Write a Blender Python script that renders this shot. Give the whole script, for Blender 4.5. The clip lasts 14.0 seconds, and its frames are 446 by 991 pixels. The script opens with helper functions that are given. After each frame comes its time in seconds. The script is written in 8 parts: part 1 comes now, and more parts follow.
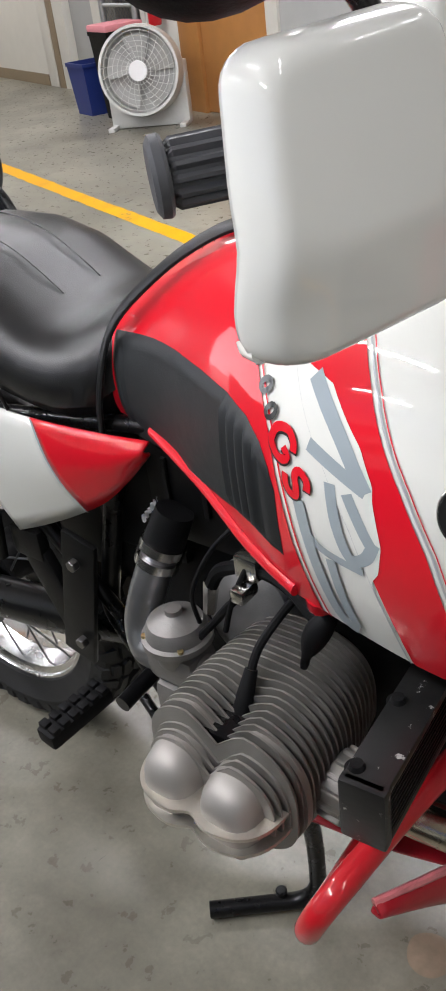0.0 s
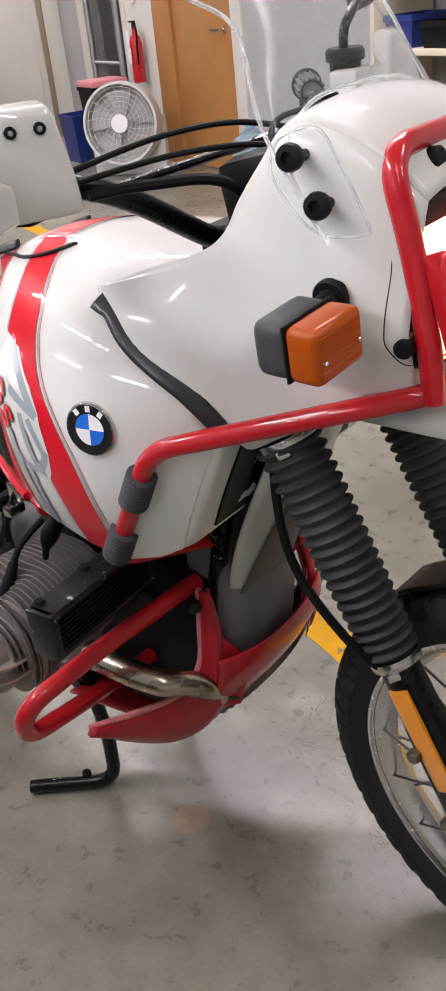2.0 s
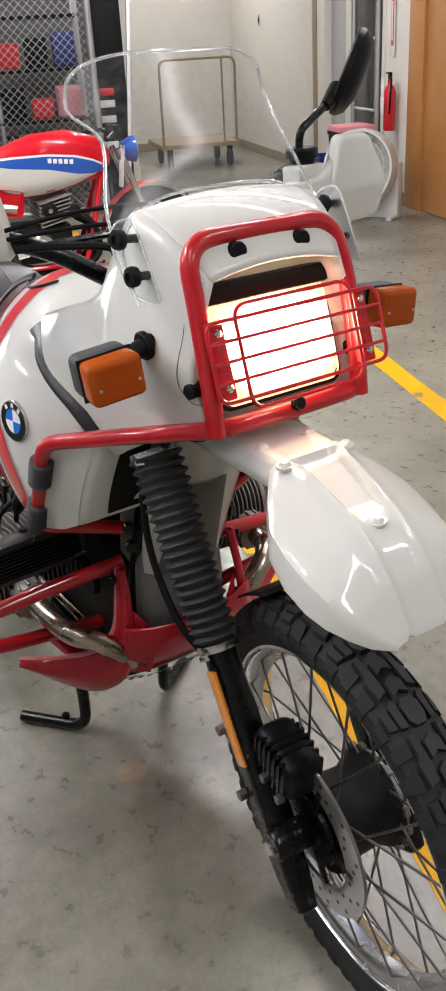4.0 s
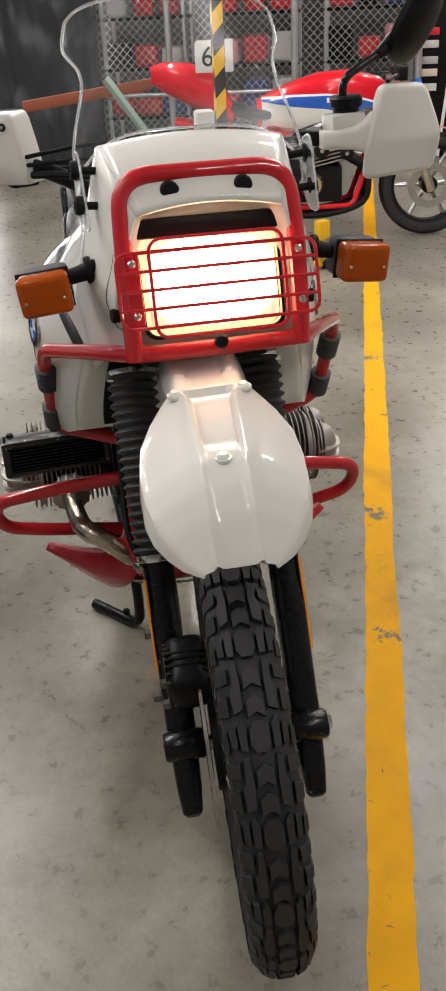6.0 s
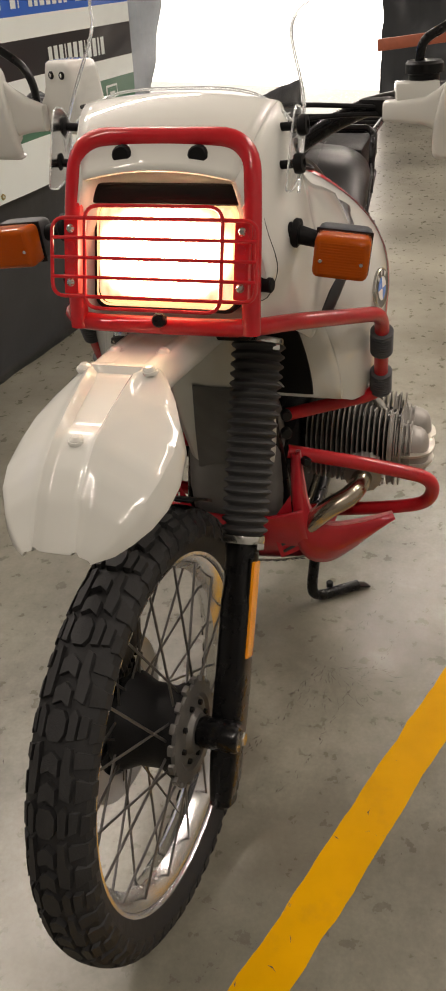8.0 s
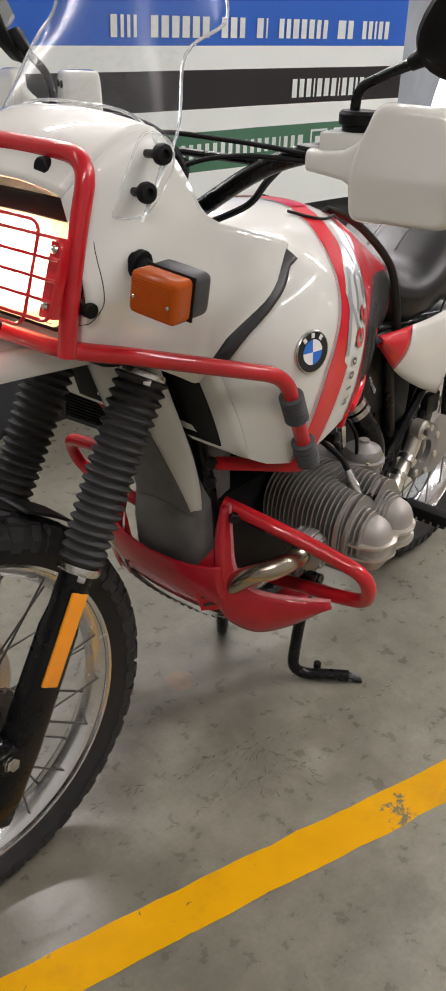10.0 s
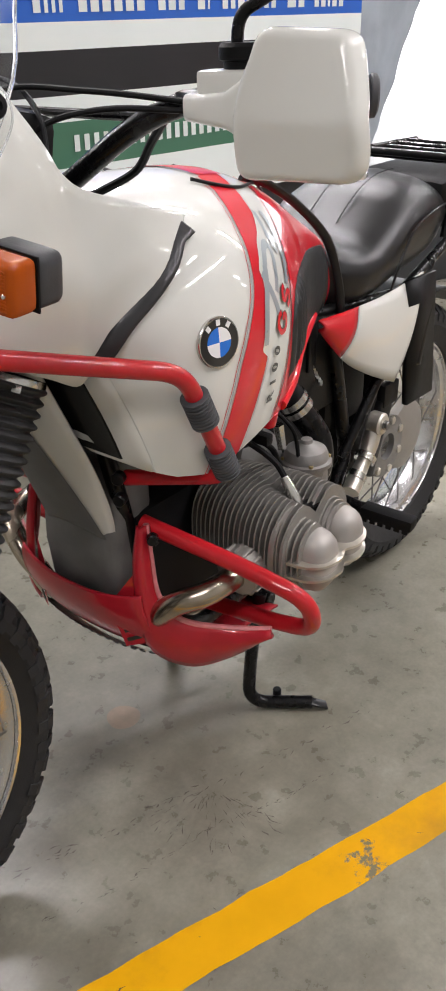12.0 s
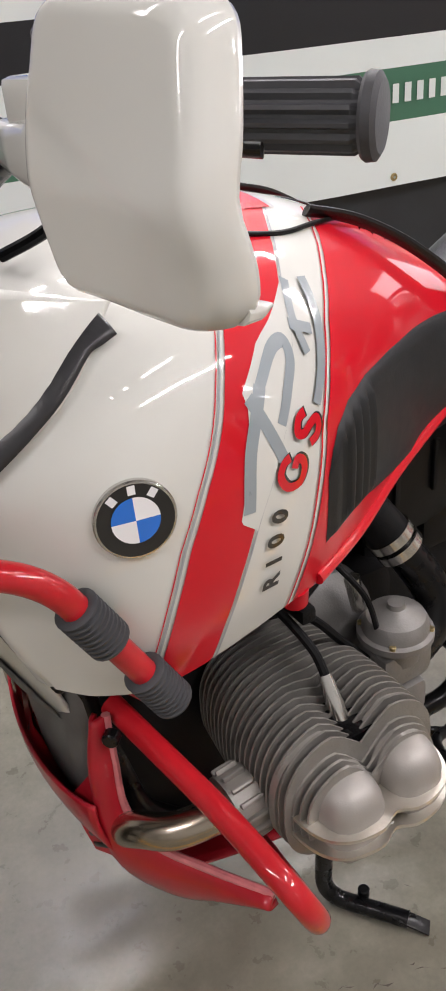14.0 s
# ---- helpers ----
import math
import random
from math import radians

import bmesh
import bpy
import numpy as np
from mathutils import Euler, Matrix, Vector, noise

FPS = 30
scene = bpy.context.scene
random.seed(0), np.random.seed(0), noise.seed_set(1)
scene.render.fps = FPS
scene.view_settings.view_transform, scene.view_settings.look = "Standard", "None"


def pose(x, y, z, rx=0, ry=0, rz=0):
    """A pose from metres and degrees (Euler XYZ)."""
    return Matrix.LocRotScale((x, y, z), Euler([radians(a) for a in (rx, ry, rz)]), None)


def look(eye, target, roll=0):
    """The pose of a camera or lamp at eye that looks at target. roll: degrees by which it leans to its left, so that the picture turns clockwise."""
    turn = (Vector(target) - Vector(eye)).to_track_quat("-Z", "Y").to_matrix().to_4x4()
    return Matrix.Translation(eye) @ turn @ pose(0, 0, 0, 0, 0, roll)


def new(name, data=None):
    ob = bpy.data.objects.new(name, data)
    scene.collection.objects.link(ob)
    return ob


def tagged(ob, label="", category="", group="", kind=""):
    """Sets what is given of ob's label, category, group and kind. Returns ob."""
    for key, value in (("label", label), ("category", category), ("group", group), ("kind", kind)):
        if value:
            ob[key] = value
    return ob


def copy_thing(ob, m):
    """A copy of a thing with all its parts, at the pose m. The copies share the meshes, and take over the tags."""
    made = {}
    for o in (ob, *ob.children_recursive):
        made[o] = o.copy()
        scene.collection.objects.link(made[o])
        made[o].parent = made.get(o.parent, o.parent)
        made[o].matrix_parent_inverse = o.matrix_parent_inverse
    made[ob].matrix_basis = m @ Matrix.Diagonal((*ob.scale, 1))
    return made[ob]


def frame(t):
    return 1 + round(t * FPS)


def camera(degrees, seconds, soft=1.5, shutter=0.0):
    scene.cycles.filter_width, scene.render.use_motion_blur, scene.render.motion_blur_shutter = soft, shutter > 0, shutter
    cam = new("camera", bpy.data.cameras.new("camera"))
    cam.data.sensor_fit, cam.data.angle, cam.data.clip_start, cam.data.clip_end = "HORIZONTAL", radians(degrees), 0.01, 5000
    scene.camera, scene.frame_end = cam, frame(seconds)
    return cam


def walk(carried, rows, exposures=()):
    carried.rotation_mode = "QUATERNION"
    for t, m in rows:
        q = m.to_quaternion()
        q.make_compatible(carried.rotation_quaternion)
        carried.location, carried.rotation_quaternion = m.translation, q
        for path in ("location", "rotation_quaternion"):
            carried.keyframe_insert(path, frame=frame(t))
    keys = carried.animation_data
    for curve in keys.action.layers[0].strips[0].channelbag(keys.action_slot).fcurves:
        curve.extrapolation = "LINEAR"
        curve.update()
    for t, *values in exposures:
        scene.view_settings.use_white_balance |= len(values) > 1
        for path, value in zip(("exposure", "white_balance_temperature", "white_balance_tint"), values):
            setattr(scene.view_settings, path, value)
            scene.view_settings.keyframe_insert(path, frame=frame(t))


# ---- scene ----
cam = camera(27.5, 14.0, soft=2.1)
PATH = [
    (0, (-0.266, -0.776, 1.277), (-1.412, 0.47, 0.211), -7.7),
    (0.5, (-0.102, -0.827, 1.307), (-1.25, 0.431, 0.258), -6.5),
    (1, (0.075, -0.897, 1.336), (-1.072, 0.382, 0.313), -6.1),
    (1.5, (0.181, -0.92, 1.33), (-0.978, 0.362, 0.324), -6.3),
    (2, (0.271, -0.87, 1.333), (-0.914, 0.405, 0.347), -6.2),
    (2.5, (0.379, -0.793, 1.361), (-0.853, 0.44, 0.38), -5.1),
    (3, (0.526, -0.758, 1.395), (-0.882, 0.306, 0.454), -3.8),
    (3.5, (0.704, -0.726, 1.408), (-0.785, 0.271, 0.52), -2.8),
    (4, (0.798, -0.661, 1.396), (-0.744, 0.252, 0.506), -3.5),
    (4.2, (0.823, -0.612, 1.392), (-0.734, 0.276, 0.505), -2.9),
    (6.3, (1.09, -0.111, 1.378), (-0.65, 0.052, 0.405), -1.9),
    (6.5, (1.062, -0.05, 1.372), (-0.676, 0.044, 0.387), -0.8),
    (7, (1.016, 0.097, 1.379), (-0.706, 0.018, 0.365), -0.3),
    (7.2, (1.02, 0.163, 1.375), (-0.691, -0.004, 0.353), -1.7),
    (9.3, (0.733, 0.79, 1.391), (-0.694, -0.17, 0.37), -1.4),
    (9.5, (0.696, 0.846, 1.387), (-0.703, -0.164, 0.377), -1.8),
    (10, (0.584, 0.978, 1.35), (-0.78, -0.132, 0.397), 2.5),
    (10.5, (0.459, 0.972, 1.266), (-0.868, -0.192, 0.327), 1.6),
    (11, (0.399, 0.965, 1.203), (-0.889, -0.24, 0.261), -0.2),
    (11.5, (0.375, 0.958, 1.22), (-0.911, -0.24, 0.267), -0.8),
    (12, (0.339, 0.952, 1.275), (-1.015, -0.164, 0.315), -0.6),
    (12.5, (0.199, 0.954, 1.308), (-1.098, -0.223, 0.343), -0.8),
    (13, (0.041, 0.938, 1.315), (-1.141, -0.362, 0.36), 0.5),
    (13.5, (-0.145, 0.846, 1.273), (-1.197, -0.544, 0.293), -2.7),
    (14, (-0.295, 0.797, 1.263), (-1.093, -0.715, 0.224), -4.5),
]
walk(cam, [(t, look(eye, target, roll)) for t, eye, target, roll in PATH], exposures=[(0, 0.05, 6000, 14), (1, 0.04, 6000, 14), (1.5, 0.04, 6100, 15), (2, 0.02, 6150, 21), (3, 0.0, 6150, 21), (4, -0.06, 6150, 16), (6.5, -0.37, 6650, 15), (7, -0.45, 7400, 17), (9.5, -0.23, 6500, 16), (10, -0.12, 6350, 16), (11, 0.0, 6400, 17), (11.5, 0.15, 6450, 18), (12.5, 0.05, 5900, 15), (13, 0.13, 6150, 16), (13.5, 0.1, 6150, 17), (14, 0.0, 6250, 18)])

# ---- light ----
world = bpy.data.worlds.new("world")
scene.world = world
world.use_nodes = True
wn = world.node_tree
sky = wn.nodes.new("ShaderNodeTexSky")
sky.sky_type, sky.sun_disc = "NISHITA", False
sky.sun_elevation, sky.sun_rotation = radians(40), radians(110)
wn.links.new(sky.outputs[0], wn.nodes["Background"].inputs[0])
wn.nodes["Background"].inputs[1].default_value = 0.12


def area(name, m, sx, sy, watts, colour):
    d = bpy.data.lights.new(name, "AREA")
    d.shape, d.size, d.size_y, d.energy, d.color = "RECTANGLE", sx, sy, watts, colour
    ob = new(name, d)
    ob.matrix_world = m
    return ob


# The room's own axes: along the far wall with the door (u) and towards it (v).
RA = radians(19.3)
UX = Vector((-math.cos(RA), math.sin(RA), 0))
VX = Vector((math.sin(RA), math.cos(RA), 0))
ROOM = Matrix.Rotation(-RA, 4, "Z")


def room(u, v, z=0.0):
    p = UX * u + VX * v
    return Vector((p.x, p.y, z))


def room_pose(u, v, z=0.0, turn=0.0):
    """A pose in the room: x runs along the far wall to the right, y towards it."""
    return Matrix.Translation(room(u, v, z)) @ ROOM @ Matrix.Rotation(radians(turn), 4, "Z")


# ---- materials ----
def mat(name, colour, rough=0.5, metal=0.0, coat=0.0, vary=0.06, grain=40.0, bump=0.0, bump_scale=300.0, rough_vary=0.12, spec=0.5, trans=0.0, ior=1.45, stain=0.0, island=0.0):
    m = bpy.data.materials.new(name)
    m.use_nodes = True
    t = m.node_tree
    n, ln = t.nodes, t.links
    b = n["Principled BSDF"]
    b.inputs["Metallic"].default_value = metal
    b.inputs["Specular IOR Level"].default_value = spec
    b.inputs["Coat Weight"].default_value = coat
    b.inputs["Coat Roughness"].default_value = 0.04
    b.inputs["Transmission Weight"].default_value = trans
    b.inputs["IOR"].default_value = ior
    tc = n.new("ShaderNodeTexCoord")
    noi = n.new("ShaderNodeTexNoise")
    noi.inputs["Scale"].default_value = grain
    noi.inputs["Detail"].default_value = 6
    ln.new(tc.outputs["Object"], noi.inputs["Vector"])
    big = n.new("ShaderNodeTexNoise")
    big.inputs["Scale"].default_value = grain * 0.12
    big.inputs["Detail"].default_value = 3
    ln.new(tc.outputs["Object"], big.inputs["Vector"])
    mixf = n.new("ShaderNodeMath")
    mixf.operation = "MULTIPLY_ADD"
    mixf.inputs[1].default_value, mixf.inputs[2].default_value = 0.5, 0.0
    ln.new(noi.outputs[0], mixf.inputs[0])
    addf = n.new("ShaderNodeMath")
    addf.operation = "MULTIPLY_ADD"
    addf.inputs[1].default_value = 0.5
    ln.new(big.outputs[0], addf.inputs[0])
    ln.new(mixf.outputs[0], addf.inputs[2])
    ramp = n.new("ShaderNodeMapRange")
    ramp.inputs[1].default_value, ramp.inputs[2].default_value = 0.3, 0.7
    ramp.inputs[3].default_value, ramp.inputs[4].default_value = 1 - vary, 1 + vary
    ln.new(addf.outputs[0], ramp.inputs[0])
    fac = ramp.outputs[0]
    if island:
        geo = n.new("ShaderNodeNewGeometry")
        mr = n.new("ShaderNodeMapRange")
        mr.inputs[3].default_value, mr.inputs[4].default_value = 1 - island, 1 + island
        ln.new(geo.outputs["Random Per Island"], mr.inputs[0])
        mu = n.new("ShaderNodeMath")
        mu.operation = "MULTIPLY"
        ln.new(fac, mu.inputs[0])
        ln.new(mr.outputs[0], mu.inputs[1])
        fac = mu.outputs[0]
    scale = n.new("ShaderNodeVectorMath")
    scale.operation = "SCALE"
    scale.inputs[0].default_value = colour
    ln.new(fac, scale.inputs["Scale"])
    out = scale.outputs[0]
    if stain:
        st = n.new("ShaderNodeTexNoise")
        st.inputs["Scale"].default_value, st.inputs["Detail"].default_value, st.inputs["Roughness"].default_value = 3.0, 8, 0.65
        ln.new(tc.outputs["Object"], st.inputs["Vector"])
        sr = n.new("ShaderNodeMapRange")
        sr.inputs[1].default_value, sr.inputs[2].default_value = 0.52, 0.75
        sr.inputs[3].default_value, sr.inputs[4].default_value = 0.0, stain
        ln.new(st.outputs[0], sr.inputs[0])
        mx = n.new("ShaderNodeMix")
        mx.data_type = "RGBA"
        ln.new(sr.outputs[0], mx.inputs[0])
        ln.new(out, mx.inputs[6])
        mx.inputs[7].default_value = (0.06, 0.055, 0.05, 1)
        out = mx.outputs[2]
    ln.new(out, b.inputs["Base Color"])
    rr = n.new("ShaderNodeMapRange")
    rr.inputs[1].default_value, rr.inputs[2].default_value = 0.3, 0.7
    rr.inputs[3].default_value, rr.inputs[4].default_value = max(0.02, rough * (1 - rough_vary)), min(1.0, rough * (1 + rough_vary))
    ln.new(addf.outputs[0], rr.inputs[0])
    ln.new(rr.outputs[0], b.inputs["Roughness"])
    if bump:
        bn = n.new("ShaderNodeTexNoise")
        bn.inputs["Scale"].default_value, bn.inputs["Detail"].default_value = bump_scale, 4
        ln.new(tc.outputs["Object"], bn.inputs["Vector"])
        bp = n.new("ShaderNodeBump")
        bp.inputs["Strength"].default_value, bp.inputs["Distance"].default_value = bump, 0.002
        ln.new(bn.outputs[0], bp.inputs["Height"])
        ln.new(bp.outputs[0], b.inputs["Normal"])
    return m


def glow(name, colour, strength):
    m = bpy.data.materials.new(name)
    m.use_nodes = True
    b = m.node_tree.nodes["Principled BSDF"]
    b.inputs["Base Color"].default_value = (*colour, 1)
    b.inputs["Emission Color"].default_value = (*colour, 1)
    b.inputs["Emission Strength"].default_value = strength
    return m


def glass(name, colour, rough=0.02, ior=1.1):
    m = bpy.data.materials.new(name)
    m.use_nodes = True
    t = m.node_tree
    b = t.nodes["Principled BSDF"]
    b.inputs["Base Color"].default_value = (*colour, 1)
    b.inputs["Roughness"].default_value = rough
    b.inputs["Transmission Weight"].default_value = 1.0
    b.inputs["IOR"].default_value = ior
    return m


WHITE = mat("white_lacquer", (0.63, 0.632, 0.588), 0.35, coat=1.0, vary=0.015, grain=25, bump=0.006, bump_scale=40, spec=0.12)
RED = mat("red_lacquer", (0.58, 0.007, 0.017), 0.35, coat=0.7, vary=0.03, grain=25, bump=0.006, bump_scale=40, spec=0.12)
REDTUBE = mat("red_powder_coat", (0.46, 0.010, 0.016), 0.40, spec=0.15, coat=0.9, vary=0.12, grain=60, bump=0.05, bump_scale=180)
WORNEDGE = mat("worn_pink_edge", (0.58, 0.17, 0.18), 0.35, vary=0.35, grain=60, coat=0.3)
REDSKID = mat("worn_red_coat", (0.40, 0.012, 0.022), 0.40, spec=0.15, coat=0.7, vary=0.18, grain=35, bump=0.05, bump_scale=200)
GREYLINE = mat("grey_pinstripe", (0.34, 0.35, 0.36), 0.3, coat=0.6, vary=0.03)
GREYDECAL = mat("grey_brush_decal", (0.27, 0.31, 0.33), 0.3, coat=0.6, vary=0.05)
BLACKDECAL = mat("black_decal", (0.012, 0.012, 0.012), 0.3, coat=0.6, vary=0.03)
REDDECAL = mat("red_decal", (0.58, 0.007, 0.017), 0.35, coat=0.7, vary=0.03, spec=0.12)
BLUE = mat("blue_enamel", (0.02, 0.16, 0.62), 0.2, coat=0.8, vary=0.03)
PURE = mat("white_enamel", (0.82, 0.82, 0.82), 0.2, coat=0.8, vary=0.02)
BLACKP = mat("black_plastic", (0.0045, 0.0045, 0.0047), 0.42, vary=0.15, grain=70, bump=0.12, bump_scale=500, spec=0.2)
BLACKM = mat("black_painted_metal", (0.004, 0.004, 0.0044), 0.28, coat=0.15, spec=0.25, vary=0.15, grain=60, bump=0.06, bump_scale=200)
RUBBER = mat("black_rubber", (0.0045, 0.0045, 0.005), 0.60, spec=0.2, vary=0.2, grain=60, bump=0.15, bump_scale=400)
GRIPRUB = mat("grey_black_rubber", (0.045, 0.046, 0.05), 0.55, vary=0.2, grain=60, bump=0.1, bump_scale=400)
TYRE = mat("tyre_rubber", (0.024, 0.024, 0.0245), 0.62, spec=0.3, vary=0.25, grain=50, bump=0.25, bump_scale=350, rough_vary=0.2)
VINYL = mat("black_vinyl", (0.008, 0.008, 0.0085), 0.34, vary=0.12, grain=90, bump=0.18, bump_scale=650)
PAD = mat("ribbed_pad_rubber", (0.013, 0.0145, 0.016), 0.5, vary=0.12, grain=60, bump=0.15, bump_scale=500)
TAPE = mat("black_tape", (0.03, 0.03, 0.032), 0.32, vary=0.15, grain=60, bump=0.25, bump_scale=120)
COVERG = mat("weathered_grey_cover", (0.15, 0.147, 0.142), 0.55, metal=0.2, vary=0.35, grain=18, bump=0.25, bump_scale=300)
ALLOY = mat("cast_aluminium", (0.33, 0.315, 0.29), 0.52, metal=0.7, vary=0.15, grain=45, bump=0.25, bump_scale=420, rough_vary=0.25)
FINS = mat("dull_cast_fins", (0.27, 0.257, 0.236), 0.55, metal=0.6, vary=0.22, grain=45, bump=0.3, bump_scale=420, rough_vary=0.25)
# Casting grey taken near black; the engine bay's shade is in the colour.
BLOCK = mat("shade_darkened_casting", (0.008, 0.008, 0.0083), 0.55, spec=0.18, vary=0.25, grain=35, bump=0.3, bump_scale=380)
STEEL = mat("bright_steel", (0.62, 0.61, 0.58), 0.22, metal=1.0, vary=0.08, grain=60)
HEADER = mat("heat_tinted_steel", (0.46, 0.40, 0.32), 0.26, metal=1.0, vary=0.3, grain=18, rough_vary=0.35)
RIMM = mat("polished_rim", (0.72, 0.72, 0.72), 0.24, metal=1.0, vary=0.06, grain=50, rough_vary=0.3)
DISC = mat("drilled_disc_steel", (0.5, 0.5, 0.5), 0.3, metal=1.0, vary=0.1)
AMBER = mat("amber_lens", (0.56, 0.105, 0.008), 0.12, vary=0.05, trans=0.35, ior=1.3, bump=0.1, bump_scale=120)
REFLECT = mat("amber_reflector", (0.9, 0.32, 0.01), 0.15, coat=0.6, vary=0.06, bump=0.2, bump_scale=900)
BRASS = mat("brass_fitting", (0.5, 0.4, 0.2), 0.35, metal=1.0, vary=0.15)


def acrylic():
    """A thin clear sheet: see-through, with gloss that grows at grazing angles and a trace of dust."""
    m = bpy.data.materials.new("clear_acrylic")
    m.use_nodes = True
    t = m.node_tree
    n, ln = t.nodes, t.links
    n.remove(n["Principled BSDF"])
    clear, gloss, dust = n.new("ShaderNodeBsdfTransparent"), n.new("ShaderNodeBsdfGlossy"), n.new("ShaderNodeBsdfDiffuse")
    clear.inputs[0].default_value = (0.94, 0.955, 0.95, 1)
    gloss.inputs["Roughness"].default_value = 0.20
    gloss.inputs["Color"].default_value = (0.55, 0.55, 0.55, 1)
    dust.inputs[0].default_value = (0.7, 0.72, 0.72, 1)
    fr = n.new("ShaderNodeFresnel")
    fr.inputs[0].default_value = 1.45
    noi = n.new("ShaderNodeTexNoise")
    noi.inputs["Scale"].default_value, noi.inputs["Detail"].default_value = 30, 8
    mr = n.new("ShaderNodeMapRange")
    mr.inputs[1].default_value, mr.inputs[2].default_value, mr.inputs[3].default_value, mr.inputs[4].default_value = 0.42, 0.75, 0.02, 0.10
    ln.new(noi.outputs[0], mr.inputs[0])
    a, b = n.new("ShaderNodeMixShader"), n.new("ShaderNodeMixShader")
    ln.new(mr.outputs[0], a.inputs[0])
    ln.new(clear.outputs[0], a.inputs[1])
    ln.new(dust.outputs[0], a.inputs[2])
    ln.new(fr.outputs[0], b.inputs[0])
    ln.new(a.outputs[0], b.inputs[1])
    ln.new(gloss.outputs[0], b.inputs[2])
    ln.new(b.outputs[0], n["Material Output"].inputs[0])
    return m


SCREEN = acrylic()
MIRRORG = mat("mirror_glass", (0.8, 0.85, 0.9), 0.02, metal=1.0, vary=0.0, rough_vary=0.0)
LAMP = glow("lit_headlamp", (1.0, 0.75, 0.46), 20.0)


def lamp_pattern(m, centre, half_y, half_z, bright, rim):
    """The beam's hot middle falls off to a warm rim, with the flutes of the glass."""
    t = m.node_tree
    n, ln = t.nodes, t.links
    em = n["Principled BSDF"]
    geo = n.new("ShaderNodeNewGeometry")
    sub = n.new("ShaderNodeVectorMath")
    sub.operation = "SUBTRACT"
    sub.inputs[1].default_value = centre
    ln.new(geo.outputs["Position"], sub.inputs[0])
    mul = n.new("ShaderNodeVectorMath")
    mul.operation = "MULTIPLY"
    mul.inputs[1].default_value = (0.0, 1 / half_y, 1 / half_z)
    ln.new(sub.outputs[0], mul.inputs[0])
    leng = n.new("ShaderNodeVectorMath")
    leng.operation = "LENGTH"
    ln.new(mul.outputs[0], leng.inputs[0])
    fall = n.new("ShaderNodeMapRange")
    fall.interpolation_type = "SMOOTHSTEP"
    fall.inputs[1].default_value, fall.inputs[2].default_value = 0.45, 1.12
    fall.inputs[3].default_value, fall.inputs[4].default_value = bright, rim
    ln.new(leng.outputs["Value"], fall.inputs[0])
    wave = n.new("ShaderNodeTexWave")
    wave.bands_direction = "Y"
    wave.inputs["Scale"].default_value = 22.0
    ln.new(geo.outputs["Position"], wave.inputs["Vector"])
    wr = n.new("ShaderNodeMapRange")
    wr.inputs[3].default_value, wr.inputs[4].default_value = 0.65, 1.0
    ln.new(wave.outputs["Fac"], wr.inputs[0])
    st = n.new("ShaderNodeMath")
    st.operation = "MULTIPLY"
    ln.new(fall.outputs[0], st.inputs[0])
    ln.new(wr.outputs[0], st.inputs[1])
    ln.new(st.outputs[0], em.inputs["Emission Strength"])


lamp_pattern(LAMP, (0.0, 0.004, 1.042), 0.091, 0.060, 46.0, 1.4)
LENSRIM = glow("lit_lamp_edge", (1.0, 0.60, 0.30), 1.7)
SCREENEDGE = mat("acrylic_edge", (0.80, 0.82, 0.82), 0.08, vary=0.1, trans=0.8, ior=1.5)
SHEETL = mat("grey_blue_plastic_sheet", (0.33, 0.375, 0.42), 0.3, vary=0.25, grain=6, bump=0.9, bump_scale=14)

WALLM = mat("painted_wall", (0.64, 0.62, 0.56), 0.7, vary=0.04, grain=8, bump=0.1, bump_scale=120, stain=0.05)
WALLG = mat("grey_painted_wall", (0.40, 0.40, 0.385), 0.7, vary=0.04, grain=8, bump=0.1, bump_scale=120, stain=0.05)
BASEB = mat("tan_vinyl_base", (0.26, 0.20, 0.13), 0.5, vary=0.1, grain=20)
DOORW = mat("stained_door_veneer", (0.42, 0.19, 0.055), 0.38, coat=0.2, vary=0.12, grain=9)
FRAMEW = mat("painted_frame", (0.62, 0.60, 0.54), 0.5, vary=0.04, grain=15)
CEIL = mat("ceiling_board", (0.45, 0.44, 0.42), 0.8, vary=0.04, grain=10)
YELLOW = mat("yellow_floor_paint", (0.72, 0.355, 0.0), 0.5, vary=0.10, grain=14, bump=0.2, bump_scale=60, stain=0.4, spec=0.12)
YELLOWP = mat("yellow_paint", (0.72, 0.42, 0.01), 0.4, coat=0.2, vary=0.08, grain=30)
BLUEP = mat("blue_plastic", (0.015, 0.03, 0.16), 0.4, vary=0.08, grain=30)
PINK = mat("pink_plastic", (0.65, 0.25, 0.28), 0.5, vary=0.08)
GREYP = mat("grey_plastic", (0.42, 0.42, 0.40), 0.5, vary=0.06)
LIGHTP = mat("light_grey_plastic", (0.55, 0.55, 0.53), 0.45, vary=0.05)
REDP = mat("red_plastic", (0.50, 0.015, 0.02), 0.35, coat=0.3, vary=0.08)
WATER = mat("blue_water_bottle", (0.50, 0.68, 0.80), 0.10, vary=0.06, trans=0.75, ior=1.15)
GALV = mat("galvanised_wire", (0.45, 0.46, 0.46), 0.4, metal=0.8, vary=0.12, grain=40)
WOODP = mat("worn_plywood", (0.28, 0.21, 0.13), 0.65, vary=0.2, grain=14, bump=0.2, bump_scale=90)
SHELFW = mat("beige_shelf_board", (0.62, 0.55, 0.42), 0.55, vary=0.06, grain=20)
